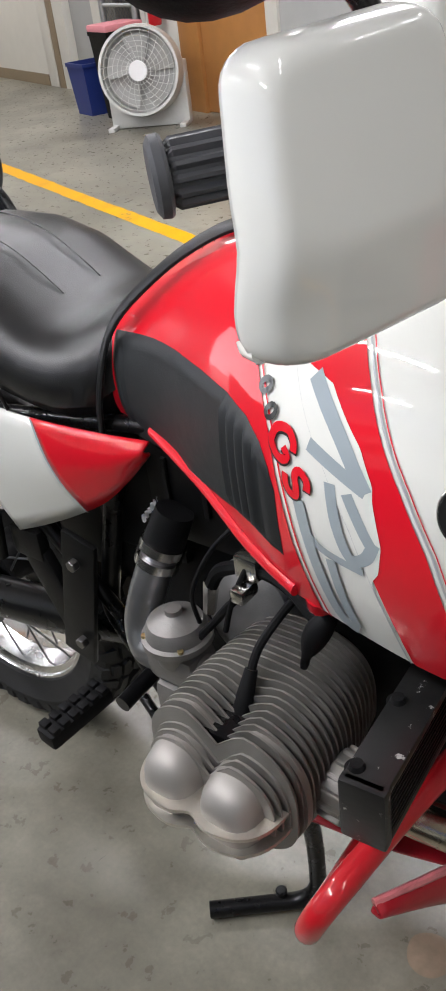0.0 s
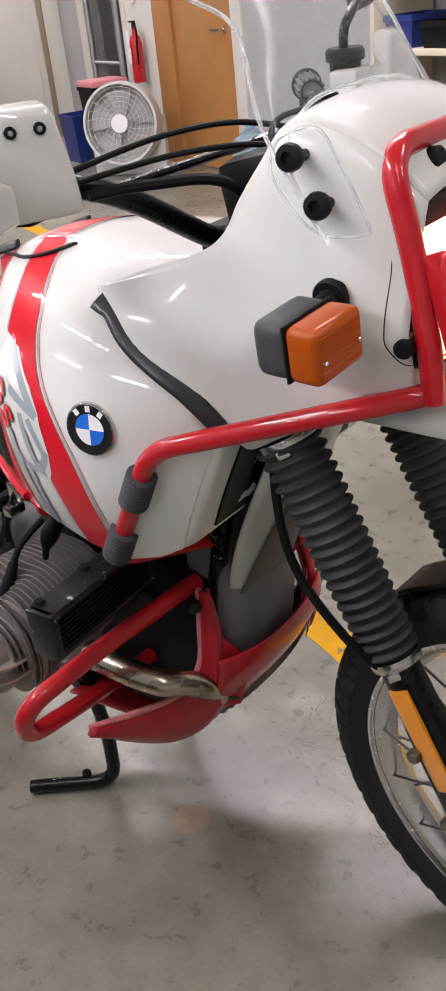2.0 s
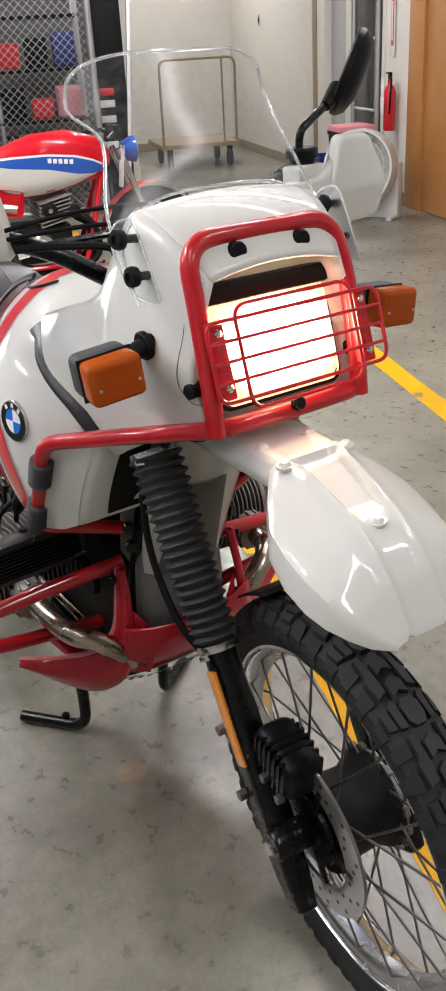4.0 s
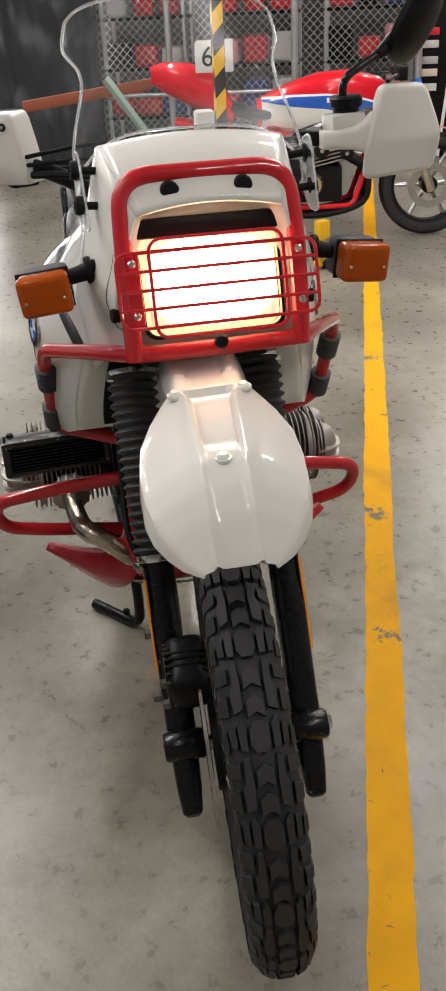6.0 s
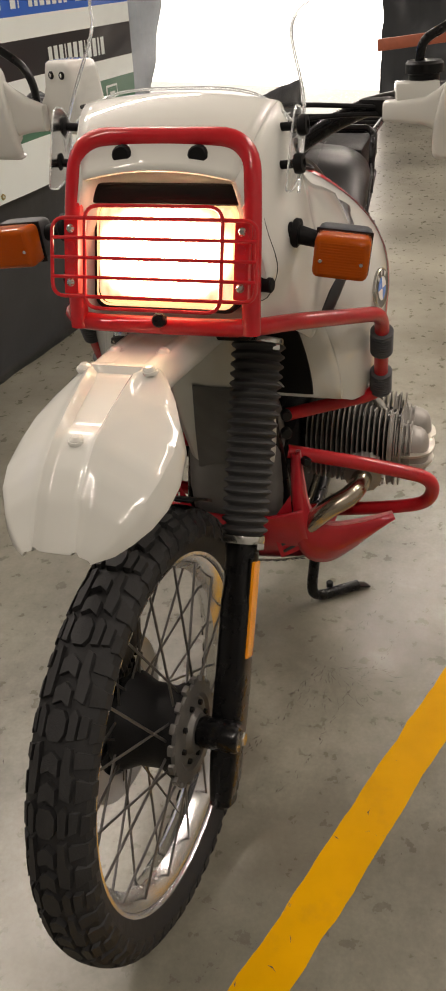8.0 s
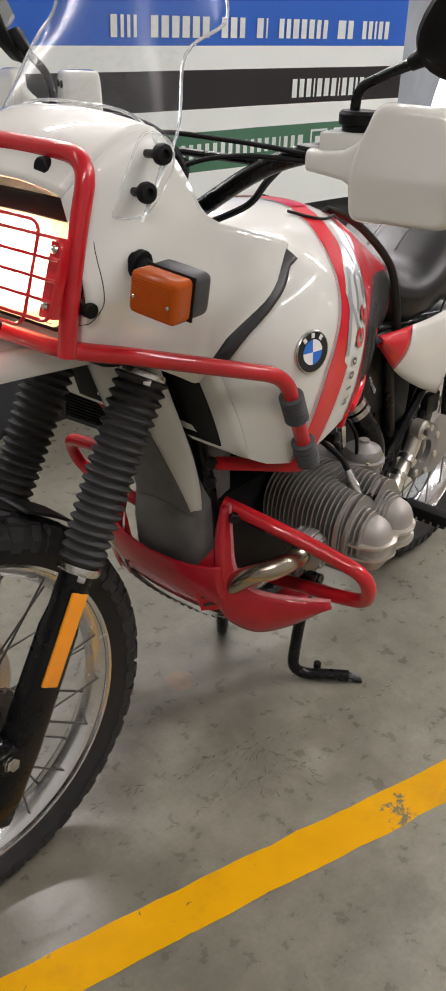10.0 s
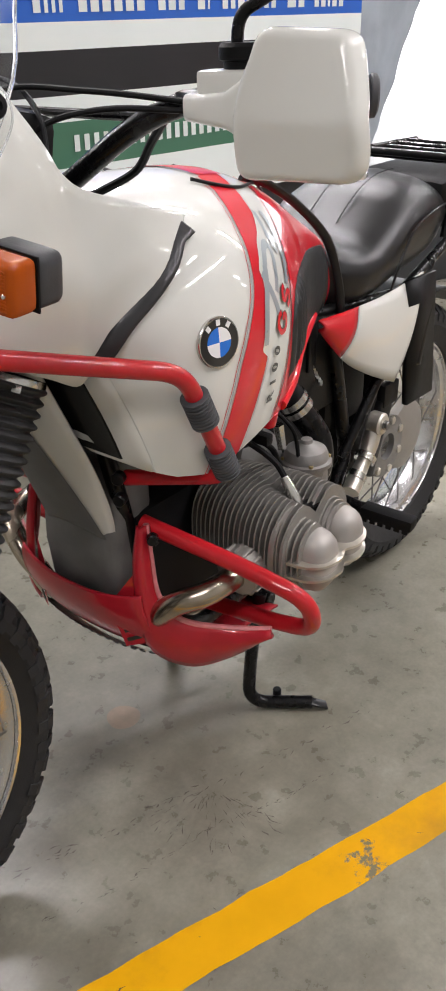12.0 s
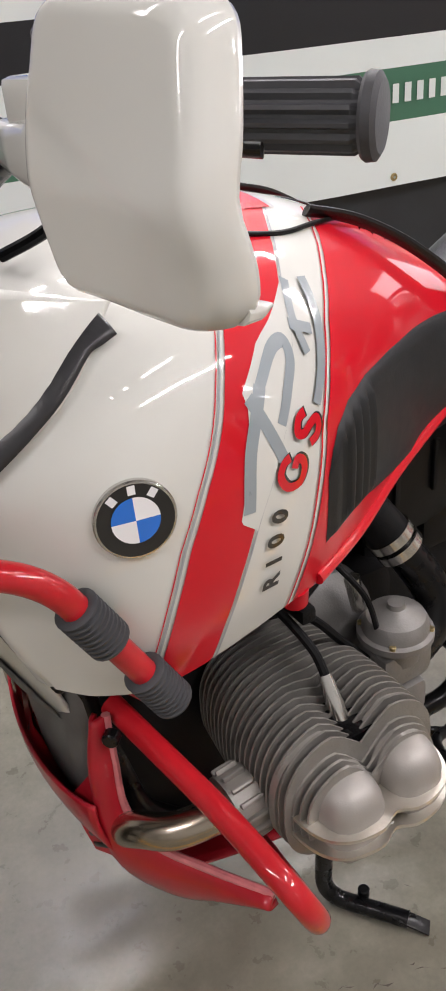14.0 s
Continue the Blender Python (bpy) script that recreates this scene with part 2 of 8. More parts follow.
CLOTH = mat("dark_plastic_sheet", (0.028, 0.031, 0.035), 0.38, vary=0.25, grain=6, bump=0.9, bump_scale=14)
BANW = mat("banner_white_vinyl", (0.80, 0.86, 0.84), 0.38, vary=0.05, grain=3, bump=0.12, bump_scale=5)
BANB = mat("banner_blue_vinyl", (0.025, 0.13, 0.56), 0.38, vary=0.06, grain=3, bump=0.25, bump_scale=5)
BANK = mat("banner_black_vinyl", (0.02, 0.022, 0.025), 0.38, vary=0.06, grain=3, bump=0.25, bump_scale=5)
BANG = mat("banner_green_vinyl", (0.065, 0.18, 0.115), 0.38, vary=0.06, grain=3, bump=0.25, bump_scale=5)
PRINT = mat("banner_print", (0.72, 0.78, 0.76), 0.4, vary=0.03)
DAY = glow("daylight_beyond", (1.0, 0.99, 0.96), 3.6)
LEATHER = mat("brown_leather", (0.22, 0.06, 0.03), 0.5, vary=0.15)


def concrete():
    m = bpy.data.materials.new("polished_concrete")
    m.use_nodes = True
    t = m.node_tree
    n, ln = t.nodes, t.links
    b = n["Principled BSDF"]
    tc = n.new("ShaderNodeTexCoord")
    cols = []
    for scale, lo, hi, detail in ((1.3, 0.35, 0.68, 6), (24.0, 0.15, 0.85, 9), (120.0, 0.2, 0.8, 3)):
        x = n.new("ShaderNodeTexNoise")
        x.inputs["Scale"].default_value, x.inputs["Detail"].default_value, x.inputs["Roughness"].default_value = scale, detail, 0.6
        ln.new(tc.outputs["Object"], x.inputs["Vector"])
        r = n.new("ShaderNodeMapRange")
        r.inputs[1].default_value, r.inputs[2].default_value = lo, hi
        ln.new(x.outputs[0], r.inputs[0])
        cols.append(r.outputs[0])
    mix = n.new("ShaderNodeMix")
    mix.data_type = "RGBA"
    mix.inputs[6].default_value, mix.inputs[7].default_value = (0.130, 0.122, 0.094, 1), (0.290, 0.276, 0.222, 1)
    ln.new(cols[0], mix.inputs[0])
    mix2 = n.new("ShaderNodeMix")
    mix2.data_type, mix2.blend_type = "RGBA", "OVERLAY"
    mix2.inputs[0].default_value = 0.24
    ln.new(mix.outputs[2], mix2.inputs[6])
    ln.new(cols[1], mix2.inputs[7])
    mix3 = n.new("ShaderNodeMix")
    mix3.data_type, mix3.blend_type = "RGBA", "OVERLAY"
    mix3.inputs[0].default_value = 0.12
    ln.new(mix2.outputs[2], mix3.inputs[6])
    ln.new(cols[2], mix3.inputs[7])
    # dark speckle and drag marks
    warp = n.new("ShaderNodeTexNoise")
    warp.inputs["Scale"].default_value = 4.0
    add = n.new("ShaderNodeVectorMath")
    add.operation = "ADD"
    ln.new(tc.outputs["Object"], warp.inputs["Vector"])
    ln.new(tc.outputs["Object"], add.inputs[0])
    ln.new(warp.outputs["Color"], add.inputs[1])
    spk = n.new("ShaderNodeTexNoise")
    spk.inputs["Scale"].default_value, spk.inputs["Detail"].default_value, spk.inputs["Roughness"].default_value = 60, 8, 0.75
    ln.new(tc.outputs["Object"], spk.inputs["Vector"])
    sr = n.new("ShaderNodeMapRange")
    sr.inputs[1].default_value, sr.inputs[2].default_value = 0.62, 0.74
    sr.inputs[3].default_value, sr.inputs[4].default_value = 0.0, 0.03
    ln.new(spk.outputs[0], sr.inputs[0])
    mp = n.new("ShaderNodeMapping")
    mp.inputs["Scale"].default_value = (26.0, 2.2, 1.0)
    mp.inputs["Rotation"].default_value = (0, 0, 0.6)
    ln.new(tc.outputs["Object"], mp.inputs["Vector"])
    drag = n.new("ShaderNodeTexNoise")
    drag.inputs["Scale"].default_value, drag.inputs["Detail"].default_value, drag.inputs["Roughness"].default_value = 1.6, 8, 0.7
    ln.new(mp.outputs[0], drag.inputs["Vector"])
    dr = n.new("ShaderNodeMapRange")
    dr.inputs[1].default_value, dr.inputs[2].default_value = 0.60, 0.80
    dr.inputs[3].default_value, dr.inputs[4].default_value = 0.0, 0.12
    ln.new(drag.outputs[0], dr.inputs[0])
    dm = n.new("ShaderNodeMath")
    dm.operation = "MULTIPLY"
    ln.new(dr.outputs[0], dm.inputs[0])
    ln.new(cols[0], dm.inputs[1])
    mx = n.new("ShaderNodeMath")
    mx.operation = "MAXIMUM"
    ln.new(sr.outputs[0], mx.inputs[0])
    ln.new(dm.outputs[0], mx.inputs[1])
    mix4 = n.new("ShaderNodeMix")
    mix4.data_type = "RGBA"
    ln.new(mx.outputs[0], mix4.inputs[0])
    ln.new(mix3.outputs[2], mix4.inputs[6])
    mix4.inputs[7].default_value = (0.075, 0.068, 0.058, 1)
    # broad brownish stains
    st = n.new("ShaderNodeTexNoise")
    st.inputs["Scale"].default_value, st.inputs["Detail"].default_value, st.inputs["Roughness"].default_value = 2.2, 8, 0.55
    ln.new(add.outputs[0], st.inputs["Vector"])
    sm = n.new("ShaderNodeMapRange")
    sm.inputs[1].default_value, sm.inputs[2].default_value = 0.50, 0.68
    sm.inputs[3].default_value, sm.inputs[4].default_value = 0.0, 0.5
    ln.new(st.outputs[0], sm.inputs[0])
    mix5 = n.new("ShaderNodeMix")
    mix5.data_type = "RGBA"
    ln.new(sm.outputs[0], mix5.inputs[0])
    ln.new(mix4.outputs[2], mix5.inputs[6])
    mix5.inputs[7].default_value = (0.115, 0.100, 0.072, 1)
    ln.new(mix5.outputs[2], b.inputs["Base Color"])
    rr = n.new("ShaderNodeMapRange")
    rr.inputs[3].default_value, rr.inputs[4].default_value = 0.20, 0.42
    ln.new(cols[1], rr.inputs[0])
    ln.new(rr.outputs[0], b.inputs["Roughness"])
    bp = n.new("ShaderNodeBump")
    bp.inputs["Strength"].default_value, bp.inputs["Distance"].default_value = 0.08, 0.003
    ln.new(cols[1], bp.inputs["Height"])
    ln.new(bp.outputs[0], b.inputs["Normal"])
    return m


CONCRETE = concrete()


def chipped(m, colour, scale=7.0, lo=0.60, hi=0.63):
    """Flakes of the coat are worn off and bare ground shows."""
    t = m.node_tree
    n, ln = t.nodes, t.links
    b = n["Principled BSDF"]
    old = b.inputs["Base Color"].links[0].from_socket
    tc = n.new("ShaderNodeTexCoord")
    fine = n.new("ShaderNodeTexNoise")
    fine.inputs["Scale"].default_value, fine.inputs["Detail"].default_value, fine.inputs["Roughness"].default_value = scale, 10, 0.72
    ln.new(tc.outputs["Object"], fine.inputs["Vector"])
    r = n.new("ShaderNodeMapRange")
    r.inputs[1].default_value, r.inputs[2].default_value = lo, hi
    ln.new(fine.outputs[0], r.inputs[0])
    mix = n.new("ShaderNodeMix")
    mix.data_type = "RGBA"
    mix.inputs[7].default_value = colour
    ln.new(r.outputs[0], mix.inputs[0])
    ln.new(old, mix.inputs[6])
    ln.new(mix.outputs[2], b.inputs["Base Color"])


chipped(YELLOW, (0.20, 0.175, 0.115, 1))


# ---- mesh helpers ----
def part(name, bm, material, parent=None, label="", smooth=True, sharp=35):
    """Links a bmesh as one mesh object under a thing or a part."""
    bmesh.ops.recalc_face_normals(bm, faces=bm.faces)
    me = bpy.data.meshes.new(name)
    if smooth:
        lim = radians(sharp)
        for f in bm.faces:
            f.smooth = True
        for e in bm.edges:
            if len(e.link_faces) == 2 and e.calc_face_angle(0.0) > lim:
                e.smooth = False
    bm.to_mesh(me)
    bm.free()
    for m in material if isinstance(material, (list, tuple)) else [material]:
        me.materials.append(m)
    ob = new(name, me)
    if parent is not None:
        ob.parent = parent
    if label:
        ob["label"] = label
    return ob


def thing(name, at=(0, 0, 0), label="", category="", group="", kind=""):
    ob = new(name)
    ob.location = at
    return tagged(ob, label, category, group, kind)


def catmull(pts, n=6, closed=False):
    p = [Vector(q) for q in pts]
    out = []
    last = len(p) if closed else len(p) - 1
    for i in range(last):
        a, b, c, d = (p[(i + k) % len(p)] if closed else p[min(max(i + k, 0), len(p) - 1)] for k in (-1, 0, 1, 2))
        for j in range(n):
            t = j / n
            out.append(0.5 * (2 * b + (c - a) * t + (2 * a - 5 * b + 4 * c - d) * t * t + (3 * b - a - 3 * c + d) * t**3))
    if not closed:
        out.append(p[-1])
    return out


def fillet(pts, r, n=6):
    """A polyline whose corners are rounded by r."""
    p = [Vector(q) for q in pts]
    out = [p[0]]
    for a, b, c in zip(p, p[1:], p[2:]):
        d1, d2 = (a - b), (c - b)
        k = min(r, d1.length * 0.49, d2.length * 0.49)
        s, e = b + d1.normalized() * k, b + d2.normalized() * k
        for j in range(n + 1):
            t = j / n
            out.append(s * (1 - t) ** 2 + b * 2 * t * (1 - t) + e * t * t)
    out.append(p[-1])
    return out


def tube(path, r, seg=12, bm=None, closed=False, flat=1.0):
    """A round bar along a path; r is one radius or one for each point."""
    bm = bm or bmesh.new()
    p = [Vector(q) for q in path]
    rings, up = [], None
    for i, q in enumerate(p):
        a, b = (p[i - 1] if i or closed else q), (p[(i + 1) % len(p)] if i < len(p) - 1 or closed else q)
        t = (b - a).normalized()
        if up is None:
            up = t.orthogonal().normalized()
        up = (up - t * up.dot(t)).normalized()
        side = t.cross(up)
        rad = r[i] if isinstance(r, (list, tuple)) else r
        rings.append([bm.verts.new(q + rad * (math.cos(x) * up + flat * math.sin(x) * side)) for x in (2 * math.pi * k / seg for k in range(seg))])
    for a, b in zip(rings, rings[1:] + (rings[:1] if closed else [])):
        for k in range(seg):
            bm.faces.new((a[k], a[(k + 1) % seg], b[(k + 1) % seg], b[k]))
    if not closed:
        bm.faces.new(rings[0][::-1])
        bm.faces.new(rings[-1])
    return bm


def lathe(profile, at, axis, seg=24, bm=None, start=0.0, sweep=2 * math.pi):
    """Turns (radius, height) pairs round an axis through at."""
    bm = bm or bmesh.new()
    a = Vector(axis).normalized()
    e = a.orthogonal().normalized()
    g = a.cross(e)
    at = Vector(at)
    whole = abs(sweep - 2 * math.pi) < 1e-6
    rings = []
    for k in range(seg if whole else seg + 1):
        x = start + sweep * k / seg
        d = math.cos(x) * e + math.sin(x) * g
        rings.append([bm.verts.new(at + a * h + d * max(r, 1e-5)) for r, h in profile])
    pairs = list(zip(rings, rings[1:] + (rings[:1] if whole else [])))
    for a_, b_ in pairs:
        for k in range(len(profile) - 1):
            bm.faces.new((a_[k], a_[k + 1], b_[k + 1], b_[k]))
    if whole:
        bmesh.ops.remove_doubles(bm, verts=bm.verts, dist=4e-5)
    return bm


def disc(bm, at, axis, r, h, seg=16):
    """A closed short cylinder with its edges eased."""
    e = min(r, h) * 0.18
    return lathe([(0, 0), (r - e, 0), (r, e), (r, h - e), (r - e, h), (0, h)], at, axis, seg, bm)


def grid(rows, bm=None, closed_u=False):
    bm = bm or bmesh.new()
    vs = [[bm.verts.new(p) for p in row] for row in rows]
    for a, b in zip(vs, vs[1:]):
        m = len(a)
        for k in range(m if closed_u else m - 1):
            bm.faces.new((a[k], a[(k + 1) % m], b[(k + 1) % m], b[k]))
    return bm


def loft(rings, bm=None):
    """Closed rings joined to a closed body."""
    bm = bm or bmesh.new()
    vs = [[bm.verts.new(p) for p in r] for r in rings]
    for a, b in zip(vs, vs[1:]):
        m = len(a)
        for k in range(m):
            bm.faces.new((a[k], a[(k + 1) % m], b[(k + 1) % m], b[k]))
    bm.faces.new(vs[0][::-1])
    bm.faces.new(vs[-1])
    return bm


def box(size, m=None, bevel=0.004, bm=None, segs=2):
    bm = bm or bmesh.new()
    made = bmesh.ops.create_cube(bm, size=1.0)["verts"]
    for v in made:
        v.co = Vector((v.co.x * size[0], v.co.y * size[1], v.co.z * size[2]))
    if bevel:
        edges = list({e for v in made for e in v.link_edges})
        made = list({v for f in bmesh.ops.bevel(bm, geom=edges, offset=bevel, segments=segs, affect="EDGES", profile=0.6)["faces"] for v in f.verts} | {v for v in made if v.is_valid})
    if m is not None:
        for v in made:
            v.co = m @ v.co
    return bm


def boxes(items, bevel=0.003):
    bm = bmesh.new()
    for size, m in items:
        box(size, m, bevel, bm)
    return bm


def frame_m(at, zdir, xdir=None):
    """A pose at a point whose z points along zdir."""
    z = Vector(zdir).normalized()
    x = Vector(xdir) if xdir is not None else z.orthogonal()
    x = (x - z * x.dot(z)).normalized()
    y = z.cross(x)
    return Matrix(((x.x, y.x, z.x, at[0]), (x.y, y.y, z.y, at[1]), (x.z, y.z, z.z, at[2]), (0, 0, 0, 1)))


def moved(bm, m):
    bmesh.ops.transform(bm, matrix=m, verts=bm.verts)
    return bm


def thicken(ob, t, offset=0.0):
    md = ob.modifiers.new("solid", "SOLIDIFY")
    md.thickness, md.offset = t, offset
    return ob


def softened(ob, w=0.003, segs=2):
    md = ob.modifiers.new("bevel", "BEVEL")
    md.width, md.segments, md.limit_method, md.angle_limit = w, segs, "ANGLE", radians(40)
    return ob

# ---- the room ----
# Grey set very dark: the store's unlit interior is put into the wall colour.
STOREM = mat("shade_grey_wall", (0.10, 0.10, 0.10), 0.7, vary=0.2, grain=6)


def plane_xy(name, x0, x1, y0, y1, z, m, label, cat, nx=1, thick=0.2):
    bm = box((x1 - x0, y1 - y0, thick), pose((x0 + x1) / 2, (y0 + y1) / 2, z - thick / 2), 0)
    ob = part(name, bm, m, None, smooth=False)
    return tagged(ob, label, cat, kind="structure")


plane_xy("floor", -17, 9, -11, 13, 0.0, CONCRETE, "worn grey-brown polished concrete floor with scuffs", "floor")


def wall(name, u0, u1, v0, v1, z0, z1, m, label="plain painted workshop wall"):
    bm = box((abs(u1 - u0), abs(v1 - v0), z1 - z0), room_pose((u0 + u1) / 2, (v0 + v1) / 2, (z0 + z1) / 2), 0)
    return tagged(part(name, bm, m, None, smooth=False), label, "wall", kind="structure")


WV = 3.03      # the far wall
H = 3.4
DU0, DU1 = 5.53, 6.88   # the wooden door
wall("wall_east", -5.0, DU0, WV, WV + 0.16, 0, H, WALLG, "pale grey painted wall beside the door")
wall("wall_door_head", DU0, DU1, WV, WV + 0.16, 2.06, H, WALLG, "wall above the door")
wall("wall_post", DU1, 7.42, WV, WV + 0.16, 0, H, WALLM, "narrow white wall with a fire extinguisher")
wall("wall_gate_head", 7.42, 9.75, WV, WV + 0.16, 2.2, H, WALLM, "wall above the cage gate")
wall("wall_north", 9.75, 13.56, WV, WV + 0.16, 0, H, WALLM, "cream painted wall with a light switch")
wall("wall_west", 13.4, 13.56, 1.05, WV, 0, H, WALLM, "cream painted end wall")
wall("wall_store_side", 9.6, 13.56, 0.93, 1.05, 0, H, WALLM, "plain wall closing the store")
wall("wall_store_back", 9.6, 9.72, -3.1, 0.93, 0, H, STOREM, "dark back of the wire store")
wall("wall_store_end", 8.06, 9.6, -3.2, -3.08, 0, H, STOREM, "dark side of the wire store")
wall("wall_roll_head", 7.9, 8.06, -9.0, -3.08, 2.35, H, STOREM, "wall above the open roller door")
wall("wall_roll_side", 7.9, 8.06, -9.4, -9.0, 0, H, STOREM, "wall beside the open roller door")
wall("wall_south", -5.0, 7.9, -9.5, -9.4, 0, H, WALLG, "plain painted workshop wall")
bm = box((0.05, 6.4, 3.2), room_pose(9.0, -6.45, 1.55), 0)
tagged(part("backdrop", bm, DAY, None, smooth=False), "glaring daylight beyond the open roller door", "backdrop", kind="structure")
wall("wall_cage", 7.2, 10.0, WV + 2.3, WV + 2.46, 0, H, WALLM, "wall inside the cage room")
wall("wall_cage_side", 9.84, 10.0, WV + 0.16, WV + 2.3, 0, H, WALLM, "side wall inside the cage room")
wall("wall_cage_end", 7.2, 7.36, WV + 0.16, WV + 2.3, 0, H, WALLM, "side wall inside the cage room")
wall("wall_near", -5.16, -5.0, -9.4, WV + 0.16, 0, H, WALLG, "plain painted workshop wall")
bm = box((19.0, 15.0, 0.12), room_pose(4.4, -2.0, H + 0.06), 0)
tagged(part("ceiling", bm, CEIL, None, smooth=False), "plain white board ceiling", "ceiling", kind="structure")
for nm, u0, u1 in (("baseboard", 9.75, 13.39), ("baseboard", 6.90, 7.40), ("baseboard", -4.9, 5.5)):
    tagged(part(nm, box((u1 - u0, 0.012, 0.11), room_pose((u0 + u1) / 2, WV - 0.006, 0.055), 0.003), BASEB, None, smooth=False), "tan vinyl baseboard", "baseboard", kind="structure")
tagged(part("baseboard", box((0.012, 1.9, 0.11), room_pose(13.394, 2.05, 0.055), 0.003), BASEB, None, smooth=False), "tan vinyl baseboard", "baseboard", kind="structure")
# door
door = thing("door_1", room((DU0 + DU1) / 2, WV, 0), "closed stained wood door with a steel lever", "door", kind="structure")


def rel(ob, bm):
    return moved(bm, Matrix.Translation(-ob.location))


LEAF0, LEAF1 = DU0 + 0.14, DU1 - 0.30
part("door_leaf", rel(door, box((LEAF1 - LEAF0, 0.045, 2.0), room_pose((LEAF0 + LEAF1) / 2, WV + 0.03, 1.01), 0.003)), DOORW, door, "orange-brown veneer door leaf")
part("jamb", rel(door, box((LEAF0 - DU0, 0.18, 2.06), room_pose((DU0 + LEAF0) / 2, WV + 0.07, 1.03), 0.003)), FRAMEW, door, "painted door jamb")
part("jamb", rel(door, box((DU1 - LEAF1, 0.18, 2.06), room_pose((LEAF1 + DU1) / 2, WV + 0.07, 1.03), 0.003)), DOORW, door, "broad wooden door jamb")
part("head_jamb", rel(door, box((LEAF1 - LEAF0, 0.18, 0.05), room_pose((LEAF0 + LEAF1) / 2, WV + 0.07, 2.035), 0.003)), DOORW, door, "head jamb")
m = room_pose(LEAF0 + 0.13, WV + 0.0, 1.0)
part("door_handle", rel(door, tube([m @ Vector((0, 0.01, 0)), m @ Vector((0, -0.045, 0)), m @ Vector((-0.11, -0.05, 0))], 0.010, 10)), STEEL, door, "steel lever handle")
part("handle_plate", rel(door, box((0.05, 0.01, 0.05), m @ pose(0, 0.0, 0), 0.004)), STEEL, door)
# cage gate
gate = thing("cage_gate", room(8.0, WV, 0), "grey steel gate with chain-link mesh", "gate", kind="structure")
for u, w, mm in ((9.62, 0.22, FRAMEW), (9.42, 0.14, BASEB), (9.21, 0.24, FRAMEW), (8.34, 0.20, FRAMEW), (7.46, 0.08, FRAMEW)):
    part("gate_frame", rel(gate, box((w, 0.14, 2.2), room_pose(u, WV + 0.06, 1.1), 0.004)), mm, gate, "painted steel frame")
part("gate_panel", rel(gate, box((0.64, 0.05, 2.2), room_pose(8.76, WV + 0.09, 1.1), 0.004)), WALLG, gate, "dull grey steel panel beside the mesh")
for u in (8.18, 7.56):
    part("gate_post", rel(gate, tube([room(u, WV - 0.02, 0.05), room(u, WV - 0.02, 2.15)], 0.030, 12)), GALV, gate, "galvanised post")
for z in (0.08, 0.75, 1.35, 2.1):
    part("gate_rail", rel(gate, tube([room(8.18, WV - 0.02, z), room(7.56, WV - 0.02, z)], 0.016, 10)), GALV, gate, "galvanised rail")


def chain_link(u0, u1, z0, z1, v, step=0.055, r=0.0022, du=(1, 0)):
    bm = bmesh.new()
    w, h = u1 - u0, z1 - z0
    n = int((w + h) / step)
    for k in range(1, n):
        d = k * step
        for flip in (0, 1):
            a0, b0 = max(0.0, d - h), min(w, d)
            p, q = (a0, d - a0), (b0, d - b0)
            if flip:
                p, q = (w - p[0], p[1]), (w - q[0], q[1])
            A, B = room(u0 + p[0] * du[0], v + p[0] * du[1] + 0.004 * flip, z0 + p[1]), room(u0 + q[0] * du[0], v + q[0] * du[1] + 0.004 * flip, z0 + q[1])
            tube([A, B], r, 4, bm)
    return bm


part("gate_mesh", rel(gate, chain_link(7.58, 8.16, 0.1, 2.1, WV - 0.02)), GALV, gate, "chain-link mesh")
# cage fence in front of the end wall
fence = thing("cage_fence", room(8.05, 0.0, 0), "chain-link store front with grey posts", "fence", kind="structure")
for v in (0.50, -0.6, -1.75, -2.9):
    part("fence_post", rel(fence, tube([room(8.0, v, 0), room(8.0, v, 2.6)], 0.030, 12)), GALV, fence, "galvanised post")
for z in (0.06, 0.62, 2.5):
    part("fence_rail", rel(fence, tube([room(8.0, 0.50, z), room(8.0, -2.9, z)], 0.018, 10)), GALV, fence, "galvanised rail")
part("fence_mesh", rel(fence, chain_link(8.0, 8.0 + 3.4, 0.05, 2.5, 0.50, 0.07, 0.0028, (0, -1))), GALV, fence, "chain-link mesh")


# yellow floor lines
def floor_line(name, p, q, w, label):
    p, q = Vector((*p, 0)), Vector((*q, 0))
    d = (q - p).normalized()
    k = Vector((-d.y, d.x, 0))
    rows = []
    n = int((q - p).length / 0.02)
    rnd = random.Random(5)
    for i in range(n + 1):
        c = p.lerp(q, i / n)
        e0, e1 = (0.0075 * noise.noise(Vector((i * 0.045, 3.1 + e, 0))) + 0.004 * noise.noise(Vector((i * 0.31, 7.7 + e, 0))) + rnd.uniform(-0.0007, 0.0007) for e in (0, 9))
        rows.append([c - k * (w / 2 + e0) + Vector((0, 0, 0.0012)), c + Vector((0, 0, 0.0016)), c + k * (w / 2 + e1) + Vector((0, 0, 0.0012))])
    return tagged(part(name, grid(rows), YELLOW), label, "floor marking", kind="structure")


floor_line("floor_line", tuple(room(-1.3, 0.264).xy), tuple(room(7.2, 0.094).xy), 0.082, "worn yellow painted parking line")
floor_line("floor_line", tuple(room(0.2, 1.23).xy), tuple(room(7.4, 1.23).xy), 0.10, "worn yellow painted parking line")
floor_line("floor_line", tuple(room(8.0, 1.05).xy), tuple(room(12.2, 1.05).xy), 0.10, "worn yellow painted parking line")
